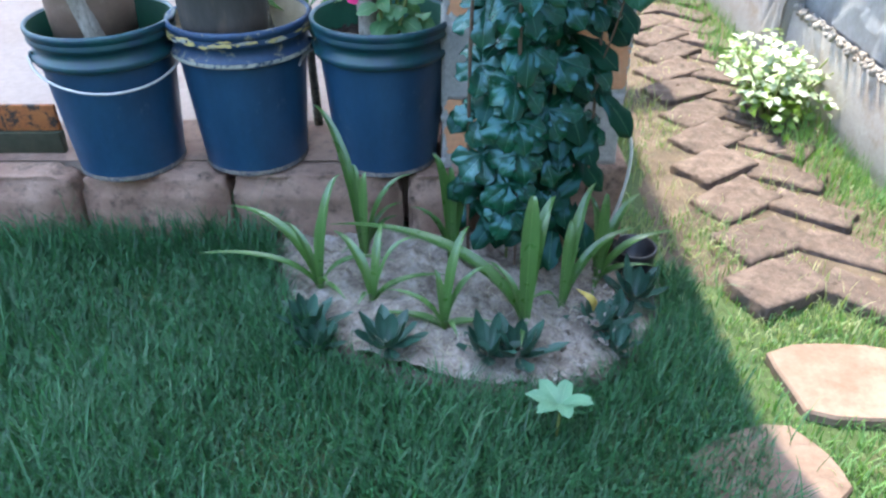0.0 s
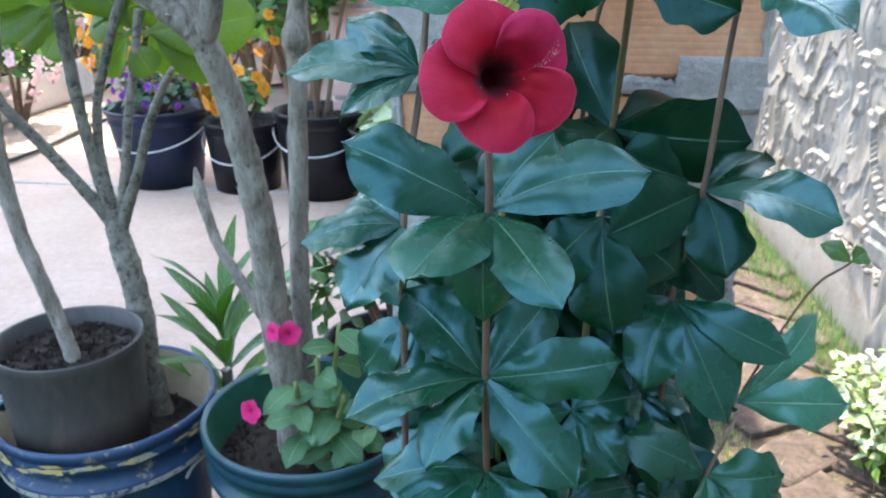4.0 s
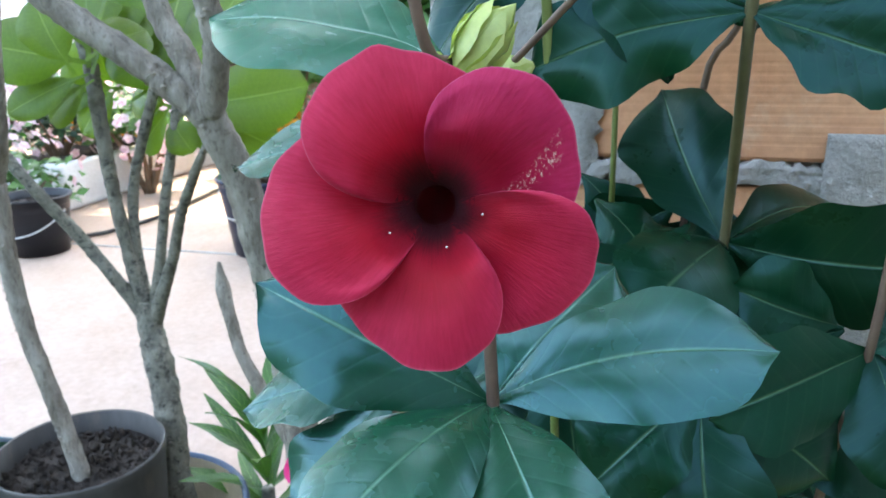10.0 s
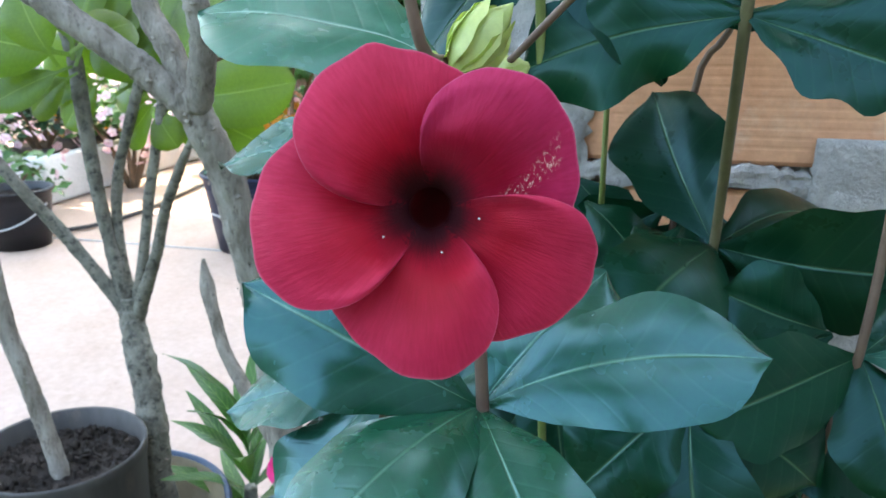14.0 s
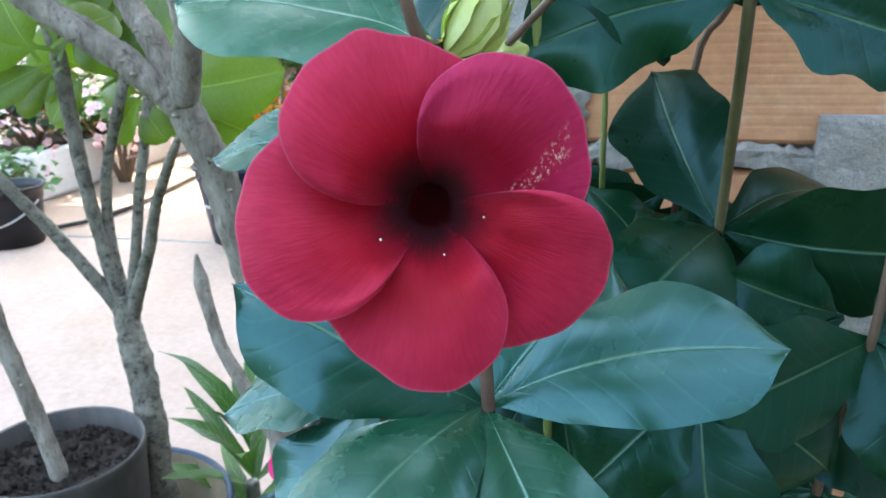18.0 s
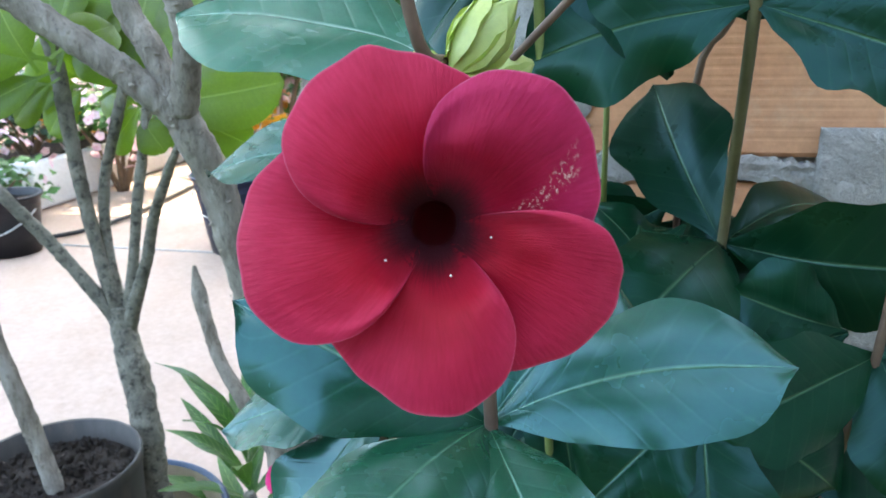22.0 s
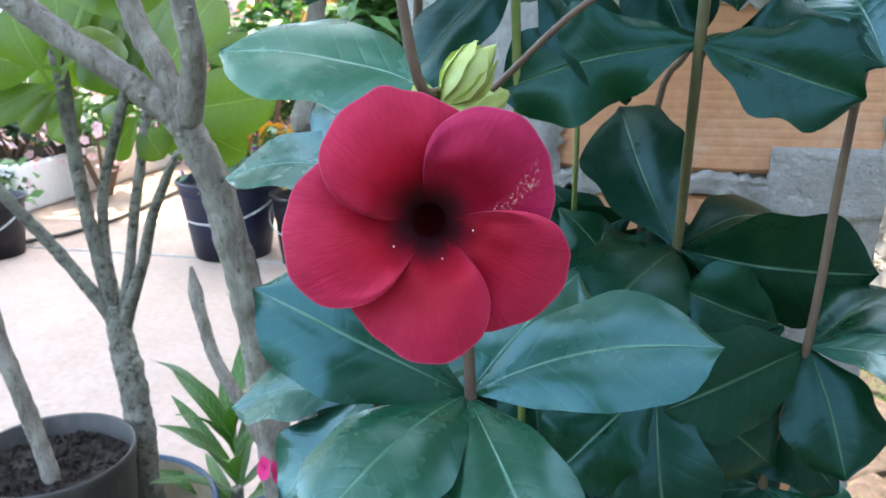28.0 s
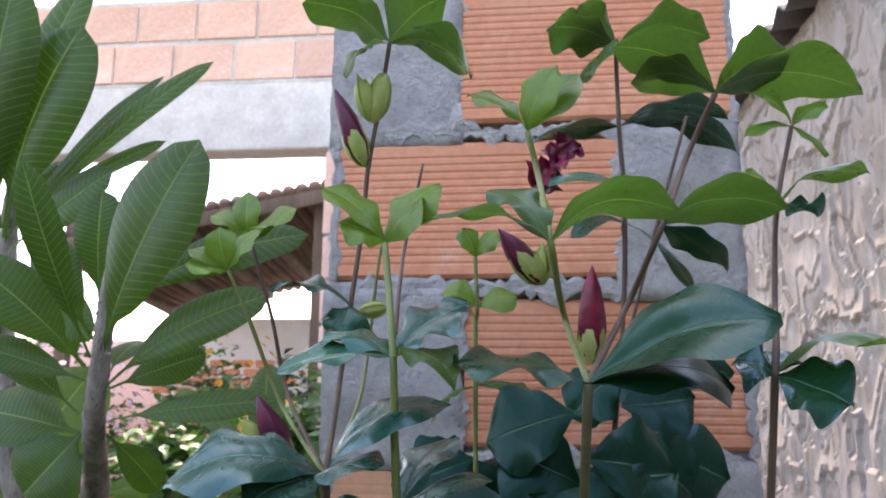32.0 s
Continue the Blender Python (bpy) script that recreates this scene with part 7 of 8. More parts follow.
def bed_rim(a, k=1.0):
    return BED_C.x + BED_RX * k * math.cos(a), BED_C.y - BED_RY * k * math.sin(a)


bm = bmesh.new()
rows = []
for i in range(44):
    k = i / 43
    row = []
    for j in range(81):
        a = math.pi * j / 80
        x, y = bed_rim(a, k * 0.965)
        z = ground_z(x) + 0.035 - 0.022 * k ** 2 + 0.024 * noise.noise(Vector((x * 12, y * 12, 1))) + 0.018 * noise.noise(Vector((x * 35, y * 35, 2)))
        row.append(bm.verts.new((x, y, z)))
    rows.append(row)
for a, b in zip(rows, rows[1:]):
    for j in range(80):
        bm.faces.new((a[j], a[j + 1], b[j + 1], b[j]))
bmesh.ops.remove_doubles(bm, verts=bm.verts, dist=0.0005)
bmesh.ops.recalc_face_normals(bm, faces=bm.faces)
tagged(part("bed_soil", bm, BEDSOIL), "pale sandy soil heaped in the flower bed", "soil", kind="structure")
tagged(part("soil_crumbs", clods(bmesh.new(), (0.02, 1.36, 0.12), 0.36, 900, random.Random(9), 0.005), BEDSOIL), "loose crumbs of pale soil", "soil", kind="stuff")
# straw and dead fibres on the soil
sg = np.random.RandomState(8)
verts, faces = [], []
for k in range(2600):
    a, q = sg.uniform(0, math.pi), sg.uniform(0.1, 0.98) ** 0.5
    x, y = bed_rim(a, q * 0.96)
    z = ground_z(x) + 0.042 - 0.022 * q ** 2 + 0.024 * noise.noise(Vector((x * 12, y * 12, 1))) + 0.018 * noise.noise(Vector((x * 35, y * 35, 2))) + sg.uniform(-0.006, 0.004)
    an, le, w = sg.uniform(0, 6.283), sg.uniform(0.006, 0.028), sg.uniform(0.0003, 0.0008)
    dx, dy, rise = math.cos(an) * le, math.sin(an) * le, sg.uniform(-0.006, 0.010)
    b = len(verts)
    verts += [(x - dy / le * w, y + dx / le * w, z), (x + dy / le * w, y - dx / le * w, z), (x + dx + dy / le * w, y + dy - dx / le * w, z + rise), (x + dx - dy / le * w, y + dy + dx / le * w, z + rise)]
    faces.append((b, b + 1, b + 2, b + 3))
me = bpy.data.meshes.new("straw")
me.from_pydata(verts, [], faces)
me.uv_layers.new(name="UVMap")
me.materials.append(STRAW)
tagged(new("straw", me), "thin dead fibres and straw strewn on the soil", "straw", kind="stuff")
edging = thing("bed_edging", (0, 0, 0), "low curved brick edging round the flower bed", "edging", kind="structure")
for j in range(15):
    a0, a1 = math.pi * j / 15 + 0.008, math.pi * (j + 1) / 15 - 0.008
    bm = bmesh.new()
    ring = []
    for i in range(5):
        a = a0 + (a1 - a0) * i / 4
        ring.append([bm.verts.new((*bed_rim(a, k), z + ground_z(bed_rim(a)[0]) + 0.006 * noise.noise(Vector((a * 9, k * 30, z * 40))))) for k, z in ((0.965, -0.05), (0.965, 0.008), (0.972, 0.014), (1.01, 0.013), (1.018, 0.008), (1.02, -0.05))])
    for p, q in zip(ring, ring[1:]):
        for i in range(5):
            bm.faces.new((p[i], p[i + 1], q[i + 1], q[i]))
    bm.faces.new(ring[0])
    bm.faces.new(ring[-1][::-1])
    bmesh.ops.recalc_face_normals(bm, faces=bm.faces)
    part("edging_stone", bm, PATHBRICK, edging)


def strap_plant(place, rows, label):
    place = (place[0], place[1], ground_z(place[0]) + 0.035)
    """A clump of long strap leaves: (direction, reach, rise, width, droop) each."""
    p = thing("strap_lily", place, label, "plant", "strap-leaved plants in the bed")
    pl = random.Random(int(place[0] * 1000))
    extra = [(pl.uniform(0.2, 3.0), pl.uniform(0.05, 0.12), pl.uniform(0.08, 0.16), 0.017, 0.1) for _ in range(2)] + [(pl.uniform(3.4, 6.0), pl.uniform(0.04, 0.10), pl.uniform(0.03, 0.07), 0.016, 0.5)]
    for an, reach, rise, w, droop in rows + extra:
        d = Vector((math.cos(an), math.sin(an), 0))
        bm = bmesh.new()
        uvl = bm.loops.layers.uv.verify()
        s = Vector((-d.y, d.x, 0))
        prev = None
        for i in range(15):
            u = i / 14
            c = d * (reach * u ** 1.7 + 0.006) + Vector((0, 0, rise * (1.08 * math.sin(u * 1.45) - (droop + 0.08) * u ** 3) - 0.01))
            hw = w * 0.54 * (0.55 + 0.45 * math.sin(min(u * 1.5, 1) * math.pi / 2)) * (1 - max(u - 0.45, 0) / 0.55) ** 0.75 + 0.0004
            row = [(bm.verts.new(c + s * hw * v + Vector((0, 0, abs(v) * hw * 0.45)) - d * abs(v) * hw * 0.2), u, 0.5 + v / 2) for v in (-1, -0.45, 0, 0.45, 1)]
            if prev:
                for j in range(4):
                    quad = (prev[j], prev[j + 1], row[j + 1], row[j])
                    f = bm.faces.new([k[0] for k in quad])
                    for loop, k in zip(f.loops, quad):
                        loop[uvl].uv = (k[1], k[2])
            prev = row
        part("leaf", bm, STRAP, p)
    return p


STRAPLABEL = "bright green strap-leaved lily clump in sandy soil"
strap_plant((-0.268, 1.36, 0.095), [(2.7, 0.22, 0.18, 0.026, 0.15), (3.05, 0.26, 0.10, 0.020, 0.25), (1.5, 0.05, 0.15, 0.018, 0.0), (1.0, 0.09, 0.24, 0.024, 0.0), (0.1, 0.16, 0.10, 0.02, 0.4), (5.2, 0.05, 0.06, 0.016, 0.2)], STRAPLABEL)
strap_plant((-0.148, 1.312, 0.095), [(2.3, 0.13, 0.13, 0.024, 0.1), (1.2, 0.05, 0.12, 0.018, 0.0), (0.3, 0.16, 0.06, 0.02, 0.4)], STRAPLABEL)
strap_plant((-0.18, 1.47, 0.095), [(2.2, 0.18, 0.32, 0.026, 0.0), (1.9, 0.05, 0.22, 0.02, 0.0), (1.3, 0.03, 0.21, 0.02, 0.0), (0.5, 0.12, 0.20, 0.02, 0.05)], STRAPLABEL)
strap_plant((0.002, 1.235, 0.095), [(2.0, 0.04, 0.12, 0.016, 0.0), (1.6, 0.02, 0.09, 0.014, 0.0), (1.0, 0.09, 0.20, 0.022, 0.0), (0.1, 0.10, 0.02, 0.022, 0.6), (2.9, 0.14, 0.03, 0.022, 0.5)], STRAPLABEL)
strap_plant((0.02, 1.47, 0.095), [(2.3, 0.06, 0.26, 0.028, 0.0), (1.2, 0.06, 0.20, 0.022, 0.0), (0.9, 0.10, 0.22, 0.024, 0.0), (1.7, 0.02, 0.24, 0.022, 0.0)], STRAPLABEL)
strap_plant((0.172, 1.275, 0.095), [(2.72, 0.46, 0.21, 0.040, 0.35), (1.75, 0.03, 0.17, 0.022, 0.0), (1.45, 0.03, 0.30, 0.036, 0.0), (1.0, 0.10, 0.27, 0.032, 0.0), (1.25, 0.06, 0.24, 0.028, 0.05)], STRAPLABEL)
strap_plant((0.262, 1.36, 0.095), [(1.0, 0.12, 0.26, 0.026, 0.0), (0.55, 0.20, 0.17, 0.026, 0.15), (1.3, 0.05, 0.20, 0.02, 0.0)], STRAPLABEL)
strap_plant((0.365, 1.49, 0.095), [(1.4, 0.03, 0.22, 0.024, 0.0), (0.8, 0.14, 0.19, 0.024, 0.05), (0.35, 0.20, 0.12, 0.024, 0.2), (2.0, 0.06, 0.2, 0.02, 0.0), (0.1, 0.13, 0.05, 0.022, 0.3)], STRAPLABEL)
dead = thing("dead_leaf", (0.285, 1.345, 0.11), "curled yellow dead strap leaf", "leaf")
part("blade", blade(bmesh.new(), (0, 0, 0.05), (0.045, -0.02, 0.0), 0.018, (0, -0.5, 0.8), arc=0.5, nu=8, nv=4), YELLOWLEAF, dead)


def rosette(place, size, seed, label="dark green succulent rosette with glossy pointed leaves"):
    r = random.Random(seed)
    place = (place[0], place[1], ground_z(place[0]) + 0.02)
    p = thing("succulent_rosette", place, label, "succulent", "rosettes along the bed's edge")
    for k in range(15):
        an = k * 2.4 + r.uniform(-0.2, 0.2)
        t = k / 16
        reach, rise = size * (0.35 + 0.65 * (1 - t)) * r.uniform(0.85, 1.1), size * (0.25 + 0.75 * t) * r.uniform(0.85, 1.15)
        tip = Vector((math.cos(an) * reach, math.sin(an) * reach, rise))
        part("leaf", blade(bmesh.new(), (math.cos(an) * 0.006, math.sin(an) * 0.006, 0.0), tip * r.uniform(0.85, 1.25), size * r.uniform(0.26, 0.42), (-math.cos(an), -math.sin(an), 0.9), arc=-0.10, fold=0.55, wave=0.06, obovate=1.15, nu=7, nv=4, seed=seed + k), SUCCULENT, p)
    return p


for k, (x, y, s) in enumerate(((-0.275, 1.235, 0.058), (-0.25, 1.175, 0.045), (-0.112, 1.175, 0.062), (0.090, 1.175, 0.058), (0.150, 1.185, 0.064), (0.335, 1.315, 0.062), (0.372, 1.255, 0.044), (0.450, 1.455, 0.068), (0.395, 1.36, 0.05))):
    rosette((x, y, 0.09), s * 1.3, 20 + k)

weed = thing("weed", (0.206, 0.985, 0.085), "small pale green weed with a star of leaves in the lawn", "plant")
part("stem", tube(bmesh.new(), [(0, 0, 0, 0.003), (0.002, 0.0, 0.05, 0.0028), (0.0, -0.004, 0.09, 0.002)], 6), GREENSTEM, weed)
for k in range(7):
    an = k * 0.9 + 0.3
    part("leaf", blade(bmesh.new(), (0, -0.004, 0.075 + 0.003 * k), (0.062 * math.cos(an), 0.062 * math.sin(an), 0.09 + 0.006 * k), 0.030, (0, 0, 1), nu=6, nv=4, seed=k), WEED, weed)

# brick hole by the bed's far corner, its dark shade made as a black ring
nook = thing("shade_hole_ring", (0.475, 1.60, 0.0), "half-buried black ring standing in for a shaded brick hole", "pot")
part("ring", lathe(bmesh.new(), [(0.050, 0.0), (0.052, 0.085), (0.056, 0.10), (0.050, 0.10), (0.044, 0.06), (0.0, 0.05)], 24), BLACKPOT, nook)

# ---- impatiens in the third bucket ----
imp = thing("impatiens", (-0.122, 1.665, 0.57), "small impatiens with soft green leaves and pink flowers", "flowering plant")
ir = random.Random(12)
for k, (dx, dy, h) in enumerate(((0.01, 0.0, 0.19), (0.038, -0.01, 0.14), (-0.012, -0.012, 0.16), (0.062, -0.005, 0.09), (0.03, 0.015, 0.23))):
    part("stem", tube(bmesh.new(), [(dx * 0.4, dy * 0.4, 0, 0.005), (dx * 0.8, dy, h * 0.5, 0.0042), (dx * 1.3, dy * 1.4, h, 0.003)], 6), GREENSTEM, imp)
    for j in range(7):
        an, z = j * 2.4 + k, h * (0.35 + 0.7 * j / 7)
        b = Vector((dx * (0.4 + 0.9 * z / h), dy * (0.4 + z / h), z))
        t = b + Vector((math.cos(an), math.sin(an) * 0.9 - 0.25, ir.uniform(-0.5, 0.15))).normalized() * ir.uniform(0.040, 0.060)
        part("leaf", blade(bmesh.new(), b, t, ir.uniform(0.026, 0.036), (0, -0.65, 0.75), obovate=1.0, nu=6, nv=4, seed=j + k), IMPATIENS, imp)


def small_flower(plant, place, size, material, seed=0.0, face=(0.1, -0.85, 0.5)):
    d, s, t = frame_along(face)
    f = new("blossom")
    f.parent = plant
    f.location = here(plant, place)
    for k in range(5):
        an = k * 1.2566 + seed
        e = s * math.cos(an) + t * math.sin(an)
        part("petal", blade(bmesh.new(), (0, 0, 0), e * size + d * 0.003, size * 0.95, d, arc=0.1, fold=0.1, obovate=1.4, blunt=0.5, nu=6, nv=4, seed=k + seed), material, f)


small_flower(imp, (-0.138, 1.640, 0.806), 0.017, PINK, 0.3)
small_flower(imp, (-0.153, 1.625, 0.815), 0.014, PINK, 0.9, (-0.5, -0.7, 0.3))
small_flower(imp, (-0.182, 1.600, 0.712), 0.017, PINK, 0.5, (-0.3, -0.85, 0.2))

# ---- dracaena between the buckets ----
dr = thing("dracaena", (-0.330, 1.90, TERRACE), "upright dracaena with broad green and yellow-green leaves", "plant")
part("cane", tube(bmesh.new(), [(0, 0, 0, 0.012), (0.0, -0.02, 0.2, 0.011), (0.005, -0.03, 0.32, 0.010)], 8), GREENBARK, dr)
dw = random.Random(6)
for k in range(22):
    an, z = k * 2.39996, 0.24 + 0.009 * k
    up = 0.35 + 0.05 * k
    d = Vector((math.cos(an), math.sin(an), up)).normalized()
    le = dw.uniform(0.13, 0.19)
    part("leaf", blade(bmesh.new(), (0.004, -0.025, z), Vector((0.004, -0.025, z)) + d * le, dw.uniform(0.019, 0.031), (-math.cos(an) * 0.6, -math.sin(an) * 0.6 - 0.3, 0.7), arc=0.08, obovate=1.0, blunt=0.85, nu=9, nv=4, seed=k), DRACAENA, dr)

# ---- brick path and stepping slabs ----
path = thing("brick_path", (0, 0, 0), "path of weathered bricks laid in a slanting herringbone, sunk in grass", "path", kind="structure")
pr = random.Random(17)


def path_brick(x, y, turn, lx, ly, z=0.004, tilt=0.035):
    """A worn stone with a broken outline and a hollowed, uneven top."""
    seed = Vector((x * 7, y * 7, 0))
    bm = bmesh.new()
    rings = []
    for k, h in ((1.0, -0.05), (1.0, -0.006), (0.965, 0.0), (0.7, 0.0), (0.35, 0.0)):
        ring = []
        for i in range(24):
            a = 2 * math.pi * i / 24
            m = max(abs(math.cos(a)), abs(math.sin(a))) 
            p = Vector((lx / 2 * math.cos(a) / m, ly / 2 * math.sin(a) / m, 0))
            p *= k * (1 + 0.08 * noise.noise(p * 22 + seed))
            p.z = h + (0.011 * noise.noise(p * 26 + seed) if h > -0.04 else 0.0)
            ring.append(bm.verts.new(p))
        rings.append(ring)
    for p, q in zip(rings, rings[1:]):
        for i in range(24):
            bm.faces.new((p[i], p[(i + 1) % 24], q[(i + 1) % 24], q[i]))
    bm.faces.new(rings[-1])
    ob = part("brick", bm, PATHBRICK, path)
    ob.location = (x, y, z + ground_z(x) + pr.uniform(-0.006, 0.006))
    ob.rotation_euler = (pr.uniform(-tilt, tilt), pr.uniform(-tilt, tilt), radians(turn) + pr.uniform(-0.12, 0.12))


bm = bmesh.new()
left, right = [], []
for k in range(40):
    y = 1.44 + 0.09 * k
    x = 0.95 + 0.06 * (y - 1.56)
    wob = 0.03 * noise.noise(Vector((y * 5, 0, 3)))
    cols = [bm.verts.new((x + f * 0.40 + wob * f, y, ground_z(x + f * 0.40) + (0.004 if abs(f) < 0.9 else -0.02) - max(0.0, 1.62 - y) * 0.25 * (1 + 2 * noise.noise(Vector((x + f * 3, y * 4, 9)))) + 0.006 * noise.noise(Vector((x + f, y * 9, 5))))) for f in (-1, -0.6, -0.2, 0.2, 0.6, 1)]
    if left:
        for p in range(5):
            bm.faces.new((left[p], left[p + 1], cols[p + 1], cols[p]))
    left = cols
part("path_dirt", bm, PATHDIRT, path, "trodden dirt, its colour darkened for the shaded gaps between bricks")
for k in range(14):
    y = 1.56 + 0.205 * k
    x = 0.905 + 0.012 * k + 0.02 * math.sin(k * 1.7)
    path_brick(x - 0.065, y, 30, 0.245, 0.150, 0.026)
    path_brick(x + 0.140, y - 0.055, -38, 0.225, 0.118, 0.018)
slabs = thing("stepping_slab", (0, 0, 0), "large flat pinkish sandstone stepping slabs in the lawn", "paving slab", kind="structure")
for cx, cy, rot, sx, sy, sd in ((0.875, 1.215, 0.05, 0.155, 0.115, 1), (0.60, 0.955, 0.35, 0.135, 0.105, 2), (0.30, 0.45, 0.2, 0.18, 0.13, 3), (1.0, 0.78, -0.2, 0.16, 0.12, 4)):
    bm = bmesh.new()
    top = []
    for k in range(18):
        a = 2 * math.pi * k / 18
        m = max(abs(math.cos(a)), abs(math.sin(a))) ** 0.75
        x, y = sx * math.cos(a) / m * (1 + 0.05 * math.sin(sd + 3 * a)), sy * math.sin(a) / m * (1 + 0.06 * math.cos(sd * 2 + 2 * a))
        top.append((x * math.cos(rot) - y * math.sin(rot) + cx, x * math.sin(rot) + y * math.cos(rot) + cy))
    r0 = [bm.verts.new((x, y, -0.03 + ground_z(cx))) for x, y in top]
    r1 = [bm.verts.new((x, y, 0.012 + ground_z(cx))) for x, y in top]
    r2 = [bm.verts.new((cx + (x - cx) * 0.965, cy + (y - cy) * 0.965, 0.018 + ground_z(cx))) for x, y in top]
    for a, b in ((r0, r1), (r1, r2)):
        for k in range(18):
            bm.faces.new((a[k], a[(k + 1) % 18], b[(k + 1) % 18], b[k]))
    bm.faces.new(r2)
    part("slab", bm, SLAB, slabs, smooth=False)

# pale leafy shrub against the wall
pale = thing("pale_shrub", (1.16, 2.55, 0.0), "low shrub with pale white-green leaves, whitened in colour as sun glare", "shrub")
sr = random.Random(31)
for k in range(9):
    an = k * 0.7
    part("stem", tube(bmesh.new(), [(0.02 * math.cos(an), 0.02 * math.sin(an), 0, 0.006), (0.08 * math.cos(an), 0.1 * math.sin(an), 0.12, 0.004), (0.15 * math.cos(an), 0.2 * math.sin(an), 0.23, 0.003)], 6), GREENSTEM, pale)
tagged(part("foliage", foliage(bmesh.new(), (0.0, 0.05, 0.16), (0.20, 0.30, 0.16), 720, 0.040, sr, 0.75, 0.2, -0.5), PALE, pale, "small pale leaves"), kind="stuff")
tagged(part("inner_foliage", foliage(bmesh.new(), (0.0, 0.0, 0.10), (0.18, 0.26, 0.11), 260, 0.042, sr, 0.5, 0.2, -0.8), YOUNG, pale, "greener inner leaves"), kind="stuff")

# ---- pots on the terrace behind ----
def crown_plant(place, name, label, category, radii, height, count, size, material, seed, flowers=None, fcount=0, fsize=0.03, stems=6, group=""):
    """A bushy potted or planted shrub: stems, many small leaves, perhaps blossoms."""
    r = random.Random(seed)
    p = thing(name, place, label, category, group)
    for k in range(stems):
        an = k * 6.283 / stems + r.uniform(-0.3, 0.3)
        part("stem", tube(bmesh.new(), [(0.02 * math.cos(an), 0.02 * math.sin(an), 0, 0.012 * radii[0] / 0.25), (radii[0] * 0.35 * math.cos(an), radii[1] * 0.35 * math.sin(an), height * 0.6, 0.008 * radii[0] / 0.25), (radii[0] * 0.7 * math.cos(an), radii[1] * 0.7 * math.sin(an), height * 1.05, 0.004)], 6), DRYSTEM, p)
    tagged(part("foliage", foliage(bmesh.new(), (0, 0, height), radii, count, size, r), material, p), kind="stuff")
    if flowers:
        tagged(part("blossoms", blossoms(bmesh.new(), (0, 0, height), radii, fcount, fsize, r), flowers, p), kind="stuff")
    return p


def wired_pot(place, label, material, r_top, r_base, high, name="plant_pot"):
    p = tapered_pot(place, name, label, "pot", material, r_top, r_base, high, "dark pots on the terrace", soil=0.04, lip=0.012)
    pts = [((r_top + 0.01) * math.cos(a), -(r_top + 0.012) * math.sin(a), high - 0.06 - 0.10 * math.sin(a), 0.004) for a in [math.pi * k / 10 for k in range(11)]]
    part("handle", tube(bmesh.new(), pts, 6, 3), WIRE, p, "slack wire handle")
    return p


wired_pot((-1.43, 4.02, TERRACE), "dark navy plastic pot with violet flowers", NAVYPOT, 0.215, 0.165, 0.34)
wired_pot((-1.03, 3.98, TERRACE), "black plastic pot with orange marigolds", BLACKPOT, 0.17, 0.14, 0.30)
wired_pot((-0.68, 3.94, TERRACE), "black plastic bucket pot with a leafy sapling", BLACKPOT, 0.19, 0.155, 0.36)
wired_pot((-0.34, 3.80, TERRACE), "black plastic pot holding striped leaves", BLACKPOT, 0.18, 0.15, 0.32)
wired_pot((-2.46, 3.78, TERRACE), "black plastic pot near the terrace planting", BLACKPOT, 0.15, 0.12, 0.26)
crown_plant((-1.43, 4.02, 0.60), "violet_plant", "dark leafy plant with small violet flowers", "flowering plant", (0.22, 0.20, 0.13), 0.10, 300, 0.055, DARKSHRUB, 41, PURPLEF, 26, 0.035)
crown_plant((-1.03, 3.98, 0.56), "marigold", "marigold plant with orange-yellow flower heads", "flowering plant", (0.16, 0.15, 0.14), 0.14, 220, 0.05, SHRUB, 42, YELLOWF, 10, 0.07)
crown_plant((-1.22, 4.06, 0.55), "marigold", "marigold plant with big yellow flower heads", "flowering plant", (0.12, 0.1, 0.12), 0.22, 120, 0.05, SHRUB, 43, YELLOWF, 9, 0.08)
crown_plant((-0.68, 3.94, 0.60), "sapling", "leafy green sapling with drooping oval leaves", "shrub", (0.26, 0.22, 0.42), 0.62, 420, 0.11, SHRUB, 44, stems=3)
crown_plant((-0.34, 3.80, 0.56), "striped_plant", "arching striped spider plant leaves", "plant", (0.18, 0.18, 0.16), 0.10, 160, 0.13, PALE, 45)
# leafy growth on the floor behind the third bucket
tapered_pot((-0.05, 2.02, TERRACE), "black_pot", "black glossy plastic pot behind the buckets", "pot", BLACKPOT, 0.145, 0.12, 0.31, soil=0.03)
crown_plant((-0.05, 2.02, 0.57), "jade_plant", "jade plant with rounded glossy dark leaves", "succulent", (0.19, 0.15, 0.19), 0.20, 230, 0.055, DARKSHRUB, 46)
crown_plant((-0.23, 2.12, 0.29), "jade_plant", "leafy plant with rounded green leaves on the floor", "succulent", (0.10, 0.10, 0.20), 0.36, 60, 0.055, SHRUB, 47, stems=4)

# hose and basin
hose = thing("hose", (-2.33, 4.6, TERRACE), "black garden hose across the terrace floor", "hose")
part("tube", tube(bmesh.new(), [(-0.9, -1.2, 0.012, 0.011), (-0.02, -0.52, 0.012, 0.011), (0.0, 0.62, 0.012, 0.011), (0.25, 1.5, 0.012, 0.011), (0.9, 2.3, 0.012, 0.011)], 8), RUBBER, hose)
basin = thing("basin", (-3.75, 7.35, TERRACE), "pale blue plastic basin on the terrace floor", "basin")
